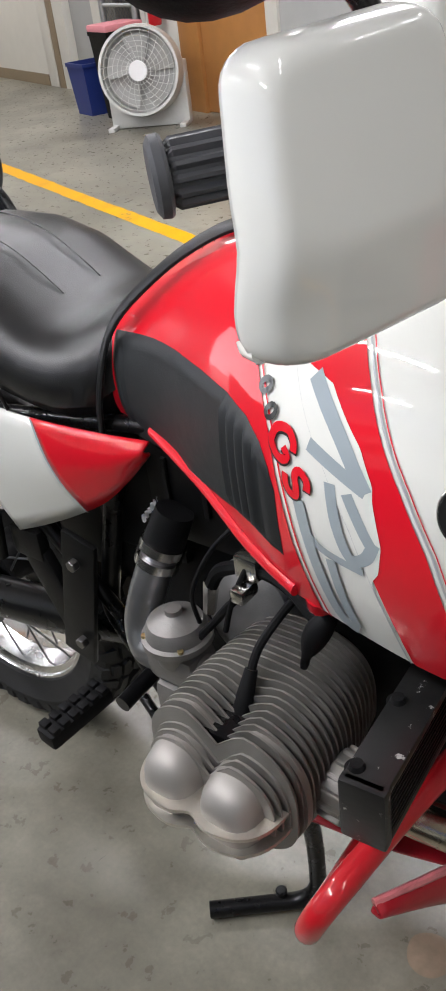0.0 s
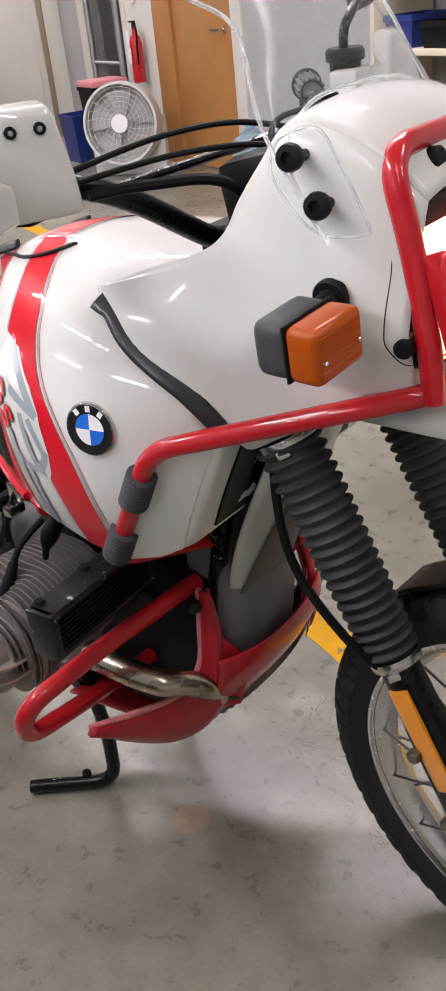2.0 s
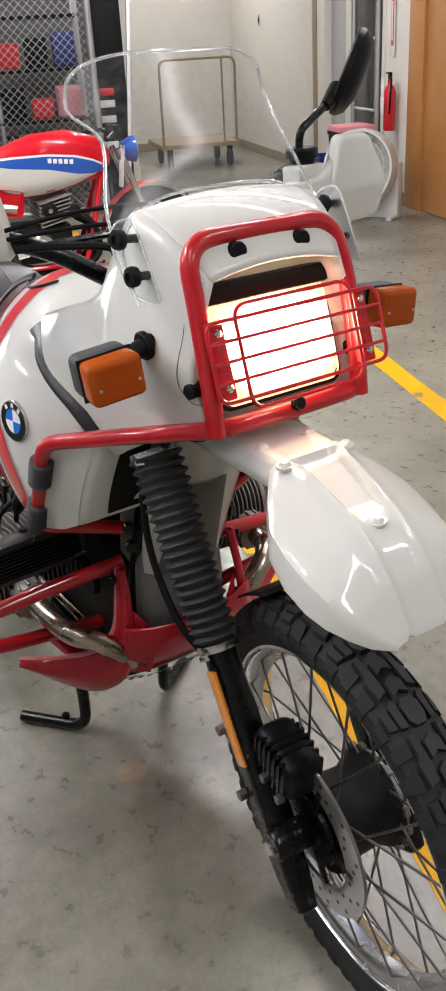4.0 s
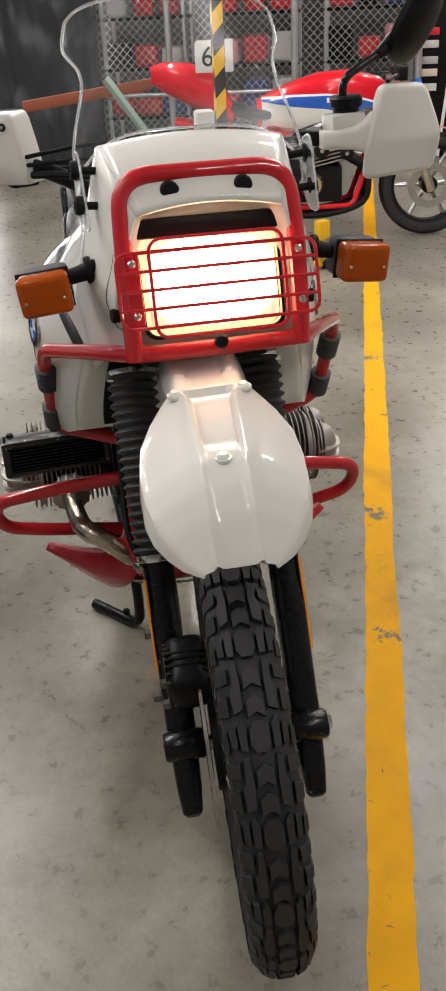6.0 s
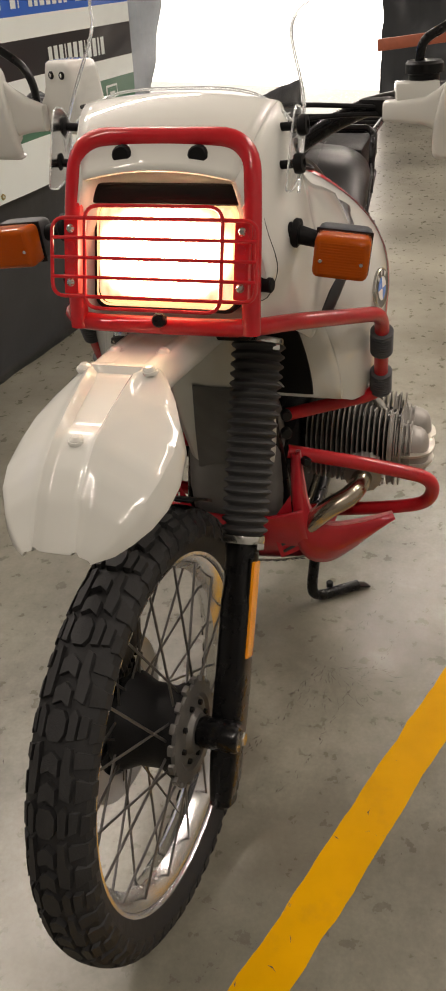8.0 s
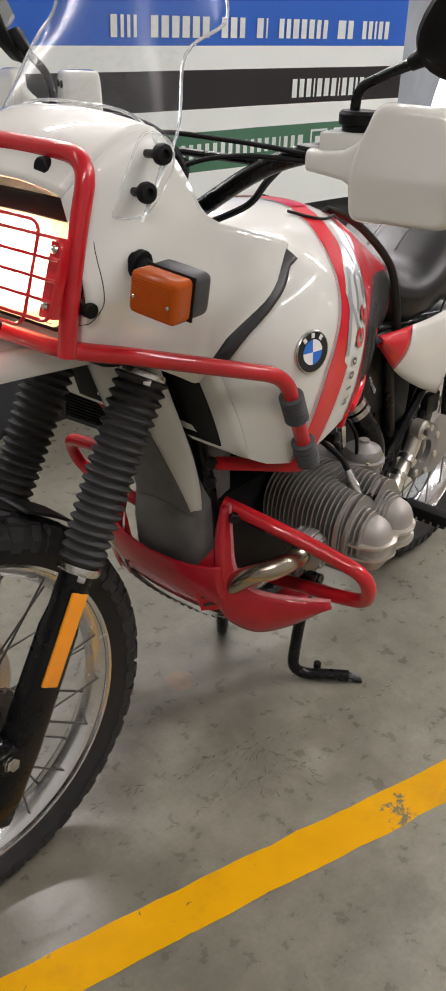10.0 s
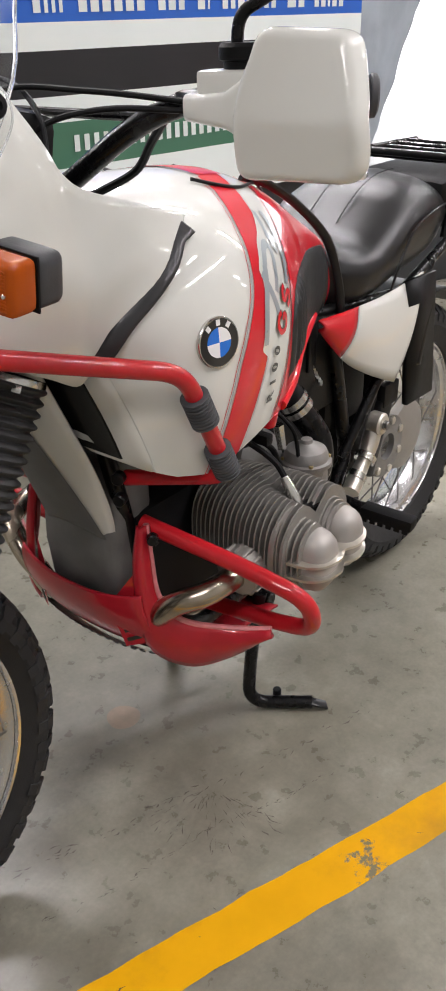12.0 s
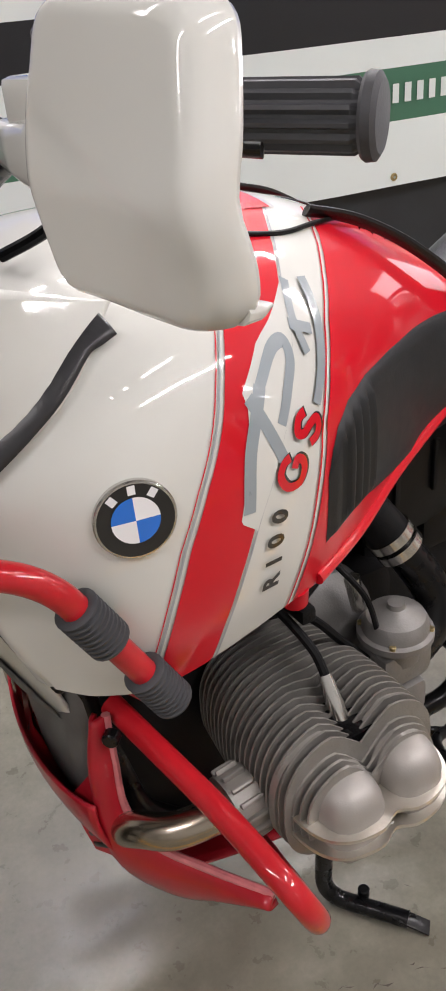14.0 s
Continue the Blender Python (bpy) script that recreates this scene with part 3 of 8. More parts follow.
# round stain
bm = bmesh.new()
bm.faces.new([bm.verts.new((-0.611 + 0.034 * math.cos(a) * (1 + 0.05 * math.sin(3 * a)), -0.098 + 0.034 * math.sin(a), 0.0012)) for a in (2 * math.pi * k / 28 for k in range(28))])
STAIN = mat("brown_floor_stain", (0.22, 0.165, 0.115), 0.45, vary=0.25, grain=60)
tagged(part("floor_stain", bm, STAIN, None, smooth=False), "round brown stain on the concrete", "stain", kind="structure")

# dark flecks, drag marks and a broken crack on the concrete
SCUFF = mat("dark_rubber_scuff", (0.085, 0.07, 0.056), 0.6, vary=0.3, grain=80)


def scuffs():
    rnd = random.Random(21)
    bm = bmesh.new()

    def fleck(x, y, length, w, ang):
        d, k = Vector((math.cos(ang), math.sin(ang), 0)), Vector((-math.sin(ang), math.cos(ang), 0))
        c = Vector((x, y, 0.0026))
        bend = rnd.uniform(-0.25, 0.25) * length
        pts = [c - d * length / 2, c - d * length * 0.1 + k * (w + bend), c + d * length / 2 + k * bend * 0.4, c + d * length * 0.05 + k * (bend - w)]
        bm.faces.new([bm.verts.new(p) for p in pts])

    for k in range(150):
        x, y = rnd.uniform(-1.9, 0.9), rnd.uniform(-1.2, 1.3)
        fleck(x, y, rnd.uniform(0.004, 0.018), rnd.uniform(0.0004, 0.0013), rnd.uniform(0, 3.14))
    for k in range(46):
        x = rnd.uniform(-0.95, -0.15)
        y = 0.145 - 0.36 * (x + 0.55) + rnd.gauss(0, 0.008)
        fleck(x, y, rnd.uniform(0.006, 0.024), rnd.uniform(0.0005, 0.0016), rnd.uniform(-0.9, 0.3))
    for k in range(70):
        a = rnd.uniform(-1.1, 1.1) + 0.55
        q = rnd.uniform(0.03, 0.15)
        fleck(-0.585 + q * math.cos(a), 0.165 + q * math.sin(a), rnd.uniform(0.010, 0.045), rnd.uniform(0.0002, 0.0006), a)
    for k in range(60):
        t = rnd.uniform(0.0, 1.0)
        fleck(-0.20 - 0.55 * t, 0.135 + 0.17 * t + 0.008 * math.sin(9 * t) + rnd.gauss(0, 0.003), rnd.uniform(0.006, 0.02), rnd.uniform(0.0003, 0.0009), 2.84 + rnd.gauss(0, 0.15))
    for k in range(40):
        t = rnd.uniform(0.0, 0.42)
        fleck(1.3 - 7.8 * t + rnd.gauss(0, 0.02), -0.232 + 2.714 * t + rnd.gauss(0, 0.02), rnd.uniform(0.004, 0.02), rnd.uniform(0.0004, 0.0014), rnd.uniform(0, 3.14))
    return bm


tagged(part("scuff_mark", scuffs(), SCUFF, None, smooth=False), "small dark scuffs and chips on the concrete", "scuff mark", kind="stuff")

# ---- lights of the room, on the unseen ceiling ----
# Three fixtures follow the tank's reflections; the others are added to brighten.
for u, v, turn, size, watts in ((-1.9, -0.7, 0, 2.4, 20), (-1.5, 1.75, 0, 2.4, 60), (1.5, -2.3, 0, 3.4, 150), (5.2, -1.6, 0, 2.4, 86), (3.1, 1.15, 45, 3.0, 108), (1.7, 1.0, 45, 1.7, 26), (7.2, 1.2, 0, 1.7, 75), (11.4, 1.9, 0, 2.4, 62), (-1.7, -4.4, 0, 2.4, 150), (2.6, -5.2, 0, 2.4, 175)):
    fx = thing("ceiling_light", room(u, v, H - 0.06), "assumed long fluorescent fixture on the unseen ceiling", "ceiling light", "fluorescent ceiling fixtures")
    part("fixture_body", rel(fx, box((size + 0.05, 0.16, 0.05), room_pose(u, v, H - 0.03, turn), 0.006)), FRAMEW, fx, "white steel fixture")
    area("tube_light", room_pose(u, v, H - 0.075, turn), size, 0.09, watts, (1.0, 0.965, 0.91))

# ---- the motorcycle: x forward, y to its left, front axle over the origin ----
bike = thing("motorcycle", (0, 0, 0), "white and red adventure motorcycle on its centre stand", "motorcycle")
# It stands a little askew to the grid, turned about a point under the steering head.
SKEW = Matrix.Translation((-0.305, 0, 0)) @ Matrix.Rotation(radians(1.78), 4, "Z") @ Matrix.Translation((0.305, 0, 0))
bike.matrix_world = SKEW
# The steering is turned a little to the right.
HEAD = Vector((0.101, 0, 0))
RAKE = Vector((-math.sin(radians(28)), 0, math.cos(radians(28))))
STEER = Matrix.Translation(HEAD + Vector((0, -0.006, 0))) @ Matrix.Rotation(radians(-6.0), 4, RAKE) @ Matrix.Translation(-HEAD)
BAR_STEER = Matrix.Translation(HEAD) @ Matrix.Rotation(radians(-3.0), 4, RAKE) @ Matrix.Translation(-HEAD)
LEG = RAKE


def steered(bm):
    return moved(bm, STEER)


def bar_turned(bm):
    return moved(bm, BAR_STEER)


FLANGE = mat("grey_cast_flange", (0.16, 0.155, 0.145), 0.5, metal=0.6, vary=0.3, grain=50, bump=0.25, bump_scale=300)
SPOKE = mat("dark_spoke_steel", (0.16, 0.155, 0.15), 0.35, metal=0.9, vary=0.2)


# -- wheels --
def tyre_mesh(c, r, w, rim, depth):
    """The bare casing of a tyre."""
    h = w / 2
    prof = [(rim - 0.004, -h * 0.55), (rim + 0.008, -h * 0.78), (rim + (r - rim) * 0.45, -h), (r - depth - 0.018, -h * 0.93), (r - depth - 0.005, -h * 0.62),
            (r - depth, -h * 0.25), (r - depth, h * 0.25), (r - depth - 0.005, h * 0.62), (r - depth - 0.018, h * 0.93), (rim + (r - rim) * 0.45, h), (rim + 0.008, h * 0.78), (rim - 0.004, h * 0.55)]
    return lathe(prof, c, (0, 1, 0), 72)


def lug_mesh(poly, r, w, depth, bm=None, turn=0.0):
    """One tread block: a closed outline of (arc length, share of the half width), raised off the casing."""
    bm = bm or bmesh.new()
    h = w / 2
    n = len(poly)
    ca, cy = sum(p[0] for p in poly) / n, sum(p[1] for p in poly) / n

    def at(a, y, low):
        t = abs(y)
        rr = r - 0.020 * t**2.4 - 0.030 * max(0.0, t - 0.72) - (depth + 0.008 if low else 0.0)
        ang = turn + a / r
        return Vector((math.cos(ang) * rr, y * h, math.sin(ang) * rr))

    top = [bm.verts.new(at(ca + (a - ca) * 0.92, cy + (y - cy) * 0.94, False)) for a, y in poly]
    bot = [bm.verts.new(at(a, y, True)) for a, y in poly]
    bm.faces.new(top)
    for k in range(n):
        bm.faces.new((top[k], bot[k], bot[(k + 1) % n], top[(k + 1) % n]))
    return bm


def tread_unit(L):
    """The outlines of one repeat of the tread: paired blocks, two chevrons, side and shoulder blocks."""
    out = []
    for s in (-1, 1):
        out += [[(0.02 * L, 0.36 * s), (0.04 * L, 0.56 * s), (0.30 * L, 0.58 * s), (0.37 * L, 0.46 * s), (0.30 * L, 0.35 * s)],
                [(0.44 * L, 0.36 * s), (0.40 * L, 0.62 * s), (0.66 * L, 0.66 * s), (0.74 * L, 0.56 * s), (0.98 * L, 0.54 * s), (1.0 * L, 0.38 * s), (0.72 * L, 0.33 * s)],
                [(0.05 * L, 0.63 * s), (0.08 * L, 0.80 * s), (0.30 * L, 0.82 * s), (0.32 * L, 0.64 * s)],
                [(0.02 * L, 0.86 * s), (0.04 * L, 1.02 * s), (0.24 * L, 1.02 * s), (0.26 * L, 0.88 * s)],
                [(0.40 * L, 0.74 * s), (0.42 * L, 1.03 * s), (0.60 * L, 1.03 * s), (0.66 * L, 0.74 * s)],
                [(0.76 * L, 0.66 * s), (0.76 * L, 1.01 * s), (0.92 * L, 1.01 * s), (0.94 * L, 0.64 * s)]]
    out.append([(0.0, -0.16), (0.0, 0.16), (0.09 * L, 0.29), (0.25 * L, 0.29), (0.34 * L, 0.16), (0.34 * L, -0.16), (0.25 * L, -0.29), (0.09 * L, -0.29)])
    for a in (0.42, 0.72):
        out.append([(a * L, 0.0), ((a - 0.06) * L, 0.26), ((a + 0.12) * L, 0.25), ((a + 0.20) * L, 0.0), ((a + 0.12) * L, -0.25), ((a - 0.06) * L, -0.26)])
    return out


def spoke_mesh(a, b, r=0.0018):
    return tube([a, b], r, 6)


def wheel(name, c, r, w, rim, knobs, spokes, hub_r, hub_w, label, m, single):
    wh = thing(name)
    wh.parent = bike
    wh["label"] = label
    c = Vector(c)
    part("tyre", moved(tyre_mesh(c, r, w, rim, 0.009), m), TYRE, wh, "black dual-sport tyre casing", sharp=28)
    unit = tread_unit(2 * math.pi * r / knobs)
    if single:
        for poly in unit:
            first = part("tread_block", lug_mesh(poly, r, w, 0.009), TYRE, wh, sharp=28)
            for k in range(knobs):
                ob = first if k == 0 else new("tread_block", first.data)
                ob.parent = wh
                ob.matrix_local = m @ Matrix.Translation(c) @ Matrix.Rotation(-2 * math.pi * k / knobs, 4, "Y")
    else:
        bm = bmesh.new()
        for k in range(knobs):
            for poly in unit:
                lug_mesh(poly, r, w, 0.009, bm, 2 * math.pi * k / knobs)
        part("tread", moved(bm, m @ Matrix.Translation(c)), TYRE, wh, "chunky tread blocks", sharp=28)["kind"] = "stuff"
    hw = w * 0.36
    prof = [(rim + 0.006, -hw), (rim + 0.008, -hw + 0.003), (rim - 0.004, -hw + 0.007), (rim - 0.012, -hw + 0.012), (rim - 0.020, -0.010), (rim - 0.026, 0), (rim - 0.020, 0.010),
            (rim - 0.012, hw - 0.012), (rim - 0.004, hw - 0.007), (rim + 0.008, hw - 0.003), (rim + 0.006, hw), (rim + 0.000, hw), (rim - 0.002, hw - 0.004), (rim - 0.002, -hw + 0.004), (rim, -hw), (rim + 0.006, -hw)]
    part("rim", moved(lathe(prof, c, (0, 1, 0), 72), m), RIMM, wh, "polished aluminium rim")
    hubp = [(0.012, -hub_w), (hub_r, -hub_w), (hub_r, -hub_w + 0.008), (hub_r * 0.62, -hub_w + 0.016), (hub_r * 0.55, 0), (hub_r * 0.62, hub_w - 0.016), (hub_r, hub_w - 0.008), (hub_r, hub_w), (0.012, hub_w)]
    part("hub", moved(lathe(hubp, c, (0, 1, 0), 28), m), BLOCK, wh, "dark cast hub")
    for k in range(spokes):
        a = 2 * math.pi * k / spokes
        s = 1 if k % 2 else -1
        t = a + (0.42 if (k // 2) % 2 else -0.42)
        p = c + Vector((math.cos(t) * hub_r * 0.92, s * (hub_w - 0.004), math.sin(t) * hub_r * 0.92))
        q = c + Vector((math.cos(a) * (rim - 0.012), s * hw * 0.55, math.sin(a) * (rim - 0.012)))
        part("spoke", moved(spoke_mesh(p, q, 0.0021), m), SPOKE, wh)
    return wh


FC = (0.0, 0.0, 0.345)
fw = wheel("front_wheel", FC, 0.347, 0.091, 0.272, 18, 36, 0.072, 0.048, "spoked front wheel with knobbly tyre", STEER, True)
RC = (-1.500, 0.0, 0.335)
rw = wheel("rear_wheel", RC, 0.325, 0.135, 0.226, 16, 32, 0.080, 0.05, "spoked rear wheel behind the side cover", Matrix.Identity(4), False)


def brake_disc():
    bm = bmesh.new()
    y = -0.062
    lathe([(0.090, y), (0.134, y), (0.134, y - 0.005), (0.090, y - 0.005), (0.090, y)], FC, (0, 1, 0), 48, bm)
    return bm


part("brake_disc", steered(brake_disc()), DISC, fw, "drilled steel brake disc")
bm = bmesh.new()
for k in range(5):
    a = 2 * math.pi * k / 5
    box((0.062, 0.006, 0.016), Matrix.Translation(FC) @ Matrix.Rotation(a, 4, "Y") @ pose(0.078, -0.064, 0), 0.002, bm)
lathe([(0.02, -0.060), (0.058, -0.060), (0.058, -0.068), (0.02, -0.068), (0.02, -0.060)], FC, (0, 1, 0), 24, bm)
part("disc_carrier", steered(bm), BLACKM, fw, "black disc carrier")
for k in range(40):
    bm = bmesh.new()
    a = 2 * math.pi * k / 40
    rr = (0.101, 0.112, 0.124)[k % 3]
    disc(bm, Vector(FC) + Vector((math.cos(a) * rr, -0.0672, math.sin(a) * rr)), (0, -1, 0), 0.0035, 0.0006, 8)
    part("disc_hole", steered(bm), BLACKDECAL, fw)
# drum and toothed ring of the hub
part("hub_drum", steered(lathe([(0.030, -0.055), (0.074, -0.055), (0.078, -0.045), (0.066, -0.02), (0.064, 0.02), (0.078, 0.044), (0.080, 0.052), (0.030, 0.052)], FC, (0, 1, 0), 36)), BLOCK, fw, "dark cast hub drum")
part("hub_flange", steered(lathe([(0.02, 0.050), (0.078, 0.050), (0.078, 0.058), (0.060, 0.060), (0.054, 0.056), (0.036, 0.058), (0.030, 0.066), (0.020, 0.066), (0.02, 0.050)], FC, (0, 1, 0), 40)), FLANGE, fw, "worn cast hub flange")
for k in range(16):
    a = 2 * math.pi * k / 16
    part("flange_tooth", steered(box((0.014, 0.010, 0.016), Matrix.Translation(FC) @ Matrix.Rotation(a, 4, "Y") @ pose(0.079, 0.053, 0), 0.003)), FLANGE, fw)
for k in range(8):
    a = 2 * math.pi * k / 8
    part("flange_bolt", steered(disc(bmesh.new(), Vector(FC) + Vector((math.cos(a) * 0.045, 0.056, math.sin(a) * 0.045)), (0, 1, 0), 0.005, 0.006, 6)), BLOCK, fw)
bm = tube([Vector(FC) + Vector((0, -0.126, 0)), Vector(FC) + Vector((0, 0.130, 0))], 0.0125, 16)
disc(bm, Vector(FC) + Vector((0, 0.120, 0)), (0, 1, 0), 0.016, 0.012, 6)
part("axle", steered(bm), STEEL, fw, "steel axle with hexagon end")


# -- fork --
GAITER = mat("weathered_rubber", (0.038, 0.038, 0.0385), 0.55, spec=0.3, vary=0.25, grain=40, bump=0.15, bump_scale=300)


def leg_at(y, up):
    """A point on a fork leg's centre line, up metres along it from axle height."""
    return Vector((-0.040, y, 0.345)) + LEG * up


def fork_leg(s):
    y = 0.102 * s
    leg = thing("fork_leg")
    leg.parent = bike
    rings = []
    for up, hx, hy, q in ((-0.140, 0.018, 0.012, 0.45), (-0.134, 0.024, 0.017, 0.45), (-0.09, 0.027, 0.021, 0.45), (0.0, 0.030, 0.024, 0.45), (0.10, 0.029, 0.024, 0.5), (0.185, 0.028, 0.025, 0.6), (0.215, 0.026, 0.026, 1.0), (0.285, 0.0255, 0.0255, 1.0)):
        mm = frame_m(leg_at(y, up), LEG, (1, 0, 0))
        rings.append([mm @ Vector((hx * math.copysign(abs(math.cos(a)) ** q, math.cos(a)), hy * math.copysign(abs(math.sin(a)) ** q, math.sin(a)), 0)) for a in (2 * math.pi * k / 24 for k in range(24))])
    bm = loft(rings)
    boss = lathe([(0.012, -0.030), (0.021, -0.030), (0.0245, -0.025), (0.0245, 0.030), (0.021, 0.036), (0.012, 0.036)], Vector((-0.003, y, 0.345)), (0, -s, 0), 24)
    part("axle_clamp", steered(boss), BLACKM, leg, "black round axle clamp")
    part("clamp_bolt", steered(disc(bmesh.new(), Vector((-0.003, y + s * 0.026, 0.345)), (0, s, 0), 0.012, 0.012, 6)), STEEL, leg, "bright axle nut")
    part("slider", steered(bm), BLACKM, leg, "black fork slider")
    prof = []
    n = 20
    for k in range(n):
        h = 0.292 + 0.295 * k / n
        big = 0.036 + 0.006 * k / n
        prof += [(big - 0.0075, h), (big - 0.001, h + 0.0045), (big, h + 0.0065), (big - 0.001, h + 0.0085), (big - 0.0075, h + 0.0128)]
    part("bellows", steered(lathe([(0.020, 0.286)] + prof + [(0.02, 0.592)], leg_at(y, 0), LEG, 28)), GAITER, leg, "ribbed black rubber fork gaiter")
    for h, r in ((0.284, 0.0325), (0.585, 0.0375)):
        bm = lathe([(r - 0.006, h - 0.006), (r, h - 0.006), (r + 0.001, h), (r, h + 0.006), (r - 0.006, h + 0.006)], leg_at(y, 0), LEG, 28)
        box((0.016, 0.012, 0.010), frame_m(leg_at(y, h) + Vector((0.018, s * 0.030, 0)), LEG), 0.002, bm)
        part("hose_clamp", steered(bm), STEEL, leg, "steel hose clamp")
    bm = box((0.030, 0.006, 0.150), frame_m(leg_at(y + s * 0.024, 0.178) + Vector((0.004, 0, 0.0)), LEG, (1, 0, 0)), 0.0025)
    part("reflector", steered(bm), REFLECT, leg, "long amber side reflector")
    bm = box((0.036, 0.003, 0.160), frame_m(leg_at(y + s * 0.0205, 0.178) + Vector((0.004, 0, 0.0)), LEG, (1, 0, 0)), 0.001)
    part("reflector_base", steered(bm), BLACKP, leg)
    return leg


fork_leg(1)
fork_leg(-1)


def caliper():
    ca = thing("brake_caliper")
    ca.parent = bike
    m = Matrix.Translation((-0.030, -0.078, 0.470)) @ Matrix.Rotation(radians(12), 4, "Y")
    part("caliper_body", steered(box((0.105, 0.066, 0.072), m, 0.024, None, 4)), BLACKP, ca, "black caliper body")
    for k in range(7):
        part("caliper_fin", steered(box((0.0065, 0.068, 0.0745 - 0.0022 * (k - 3) ** 2), m @ pose(-0.036 + 0.0125 * k, -0.001, 0.001), 0.003)), BLACKM, ca)
    part("caliper_mount", steered(box((0.050, 0.026, 0.120), Matrix.Translation((-0.082, -0.088, 0.425)) @ Matrix.Rotation(radians(-28), 4, "Y"), 0.010)), BLACKP, ca, "black caliper bracket")
    for x, z in ((-0.128, 0.478), (-0.080, 0.385)):
        part("bolt", steered(disc(bmesh.new(), (x, -0.126, z), (0, -1, 0), 0.0095, 0.014, 6)), SPOKE, ca, "bracket bolt")
    for x in (-0.065, -0.02, 0.02):
        part("bolt", steered(disc(bmesh.new(), m @ Vector((x + 0.02, -0.032, -0.022)), (0, -1, 0), 0.008, 0.012, 6)), SPOKE, ca)


caliper()


FLAPM = mat("worn_grey_lining", (0.11, 0.11, 0.108), 0.55, vary=0.3, grain=30, bump=0.2)


# -- front fender --
def fender():
    fe = thing("front_fender")
    fe.parent = bike
    OFF = 0.003
    st = [(-0.056, 0.058, 0.926, 0.022), (-0.046, 0.066, 0.927, 0.034), (-0.02, 0.086, 0.923, 0.058), (0.01, 0.103, 0.915, 0.078), (0.05, 0.108, 0.902, 0.086), (0.09, 0.106, 0.886, 0.082), (0.12, 0.098, 0.866, 0.070),
          (0.145, 0.083, 0.840, 0.052), (0.162, 0.067, 0.815, 0.034), (0.173, 0.054, 0.798, 0.018), (0.179, 0.044, 0.787, 0.009)]
    fine = []
    for a in range(len(st) - 1):
        for j in range(4):
            fine.append(tuple(p + (q - p) * j / 4 for p, q in zip(st[a], st[a + 1])))
    fine.append(st[-1])
    half = [0, 0.25, 0.5, 0.75, 0.9, 1.0, 1.08, 1.2, 1.45, 1.7, 1.95, 2.2, 2.42, 2.6, 2.74, 2.86, 2.94, 3.0]

    def across(v, x, w, z, drop):
        """A point of the blade's cross-section: plateau to v = 1, shoulder to 2.6, rolled edge to 3."""
        top = min(float(np.interp(x, (-0.05, -0.02, 0.09, 0.179), (0.044, 0.033, 0.028, 0.028))), w * 0.72)
        if v <= 1:
            y, dz = top * v, 0.0
        elif v <= 2.6:
            q = (v - 1) / 1.6
            y, dz = top + (w * 0.965 - top) * q, -drop * 0.50 * q**1.25
        else:
            q = (v - 2.6) / 0.4
            y, dz = w * (0.965 + 0.035 * math.sin(q * math.pi / 2)), -drop * (0.50 + 0.50 * q)
        crest = min(1.0, max(0.0, (x + 0.05) / 0.03)) * 0.0055 * math.exp(-(((v - 1.0) / 0.16) ** 2))
        well = 0.0
        if -0.045 < x < 0.072:
            well = -0.0075 * min(1.0, max(0.0, (0.92 - v) / 0.10)) * min(1.0, (0.072 - x) / 0.012)
            if x < -0.012:
                well += 0.0022 * max(0.0, math.sin((x + 0.045) / 0.0085 * 2 * math.pi)) * (1 if v < 0.85 else 0)
        return y, z + dz + crest + well

    rows = []
    for x, w, z, drop in fine:
        left = [across(v, x, w, z, drop) for v in half]
        rows.append([(x, -y + OFF, q) for y, q in left[:0:-1]] + [(x, y + OFF, q) for y, q in left])
    bl = part("blade", steered(grid(rows)), WHITE, fe, "white plastic mudguard blade with ridges and a sunk panel", sharp=50)
    softened(thicken(bl, 0.0045), 0.0015)
    base = [(-0.36, 0.060, 0.900), (-0.26, 0.062, 0.912), (-0.17, 0.063, 0.918), (-0.10, 0.060, 0.9205), (-0.045, 0.058, 0.921)]
    rows = []
    for x, w, z in catmull(base, 4):
        rows.append([(x, w * t + OFF, z + (0.003 if abs(t) > 0.42 else 0.0) - 0.030 * max(0.0, abs(t) - 0.72) ** 1.6 * 8) for t in (k / 12 for k in range(-12, 13))])
    thicken(part("base_plate", steered(grid(rows)), WHITE, fe, "white mudguard base behind the blade", sharp=50), 0.004)
    for x, y, z in ((-0.108, -0.036, 0.9235), (-0.108, 0.036, 0.9235), (-0.038, -0.046, 0.9275), (-0.038, 0.046, 0.9275), (0.087, 0.0, 0.8885)):
        part("bolt", steered(lathe([(0, 0.0065), (0.005, 0.006), (0.0088, 0.002), (0.0088, -0.004), (0, -0.004)], (x, y + OFF, z), (0.05, 0, 1), 14)), WHITE, fe)
        part("washer", steered(lathe([(0, 0.0012), (0.0105, 0.0012), (0.0112, 0.0), (0.0112, -0.003)], (x, y + OFF, z), (0.05, 0, 1), 18)), WHITE, fe)
    # the hanging rear flap behind the wheel: white with a dark worn front
    edge_ = catmull([(-0.335, 0.086, 0.890), (-0.380, 0.090, 0.790), (-0.426, 0.090, 0.690), (-0.459, 0.083, 0.605), (-0.477, 0.072, 0.541)], 4)
    rows, rows2 = [], []
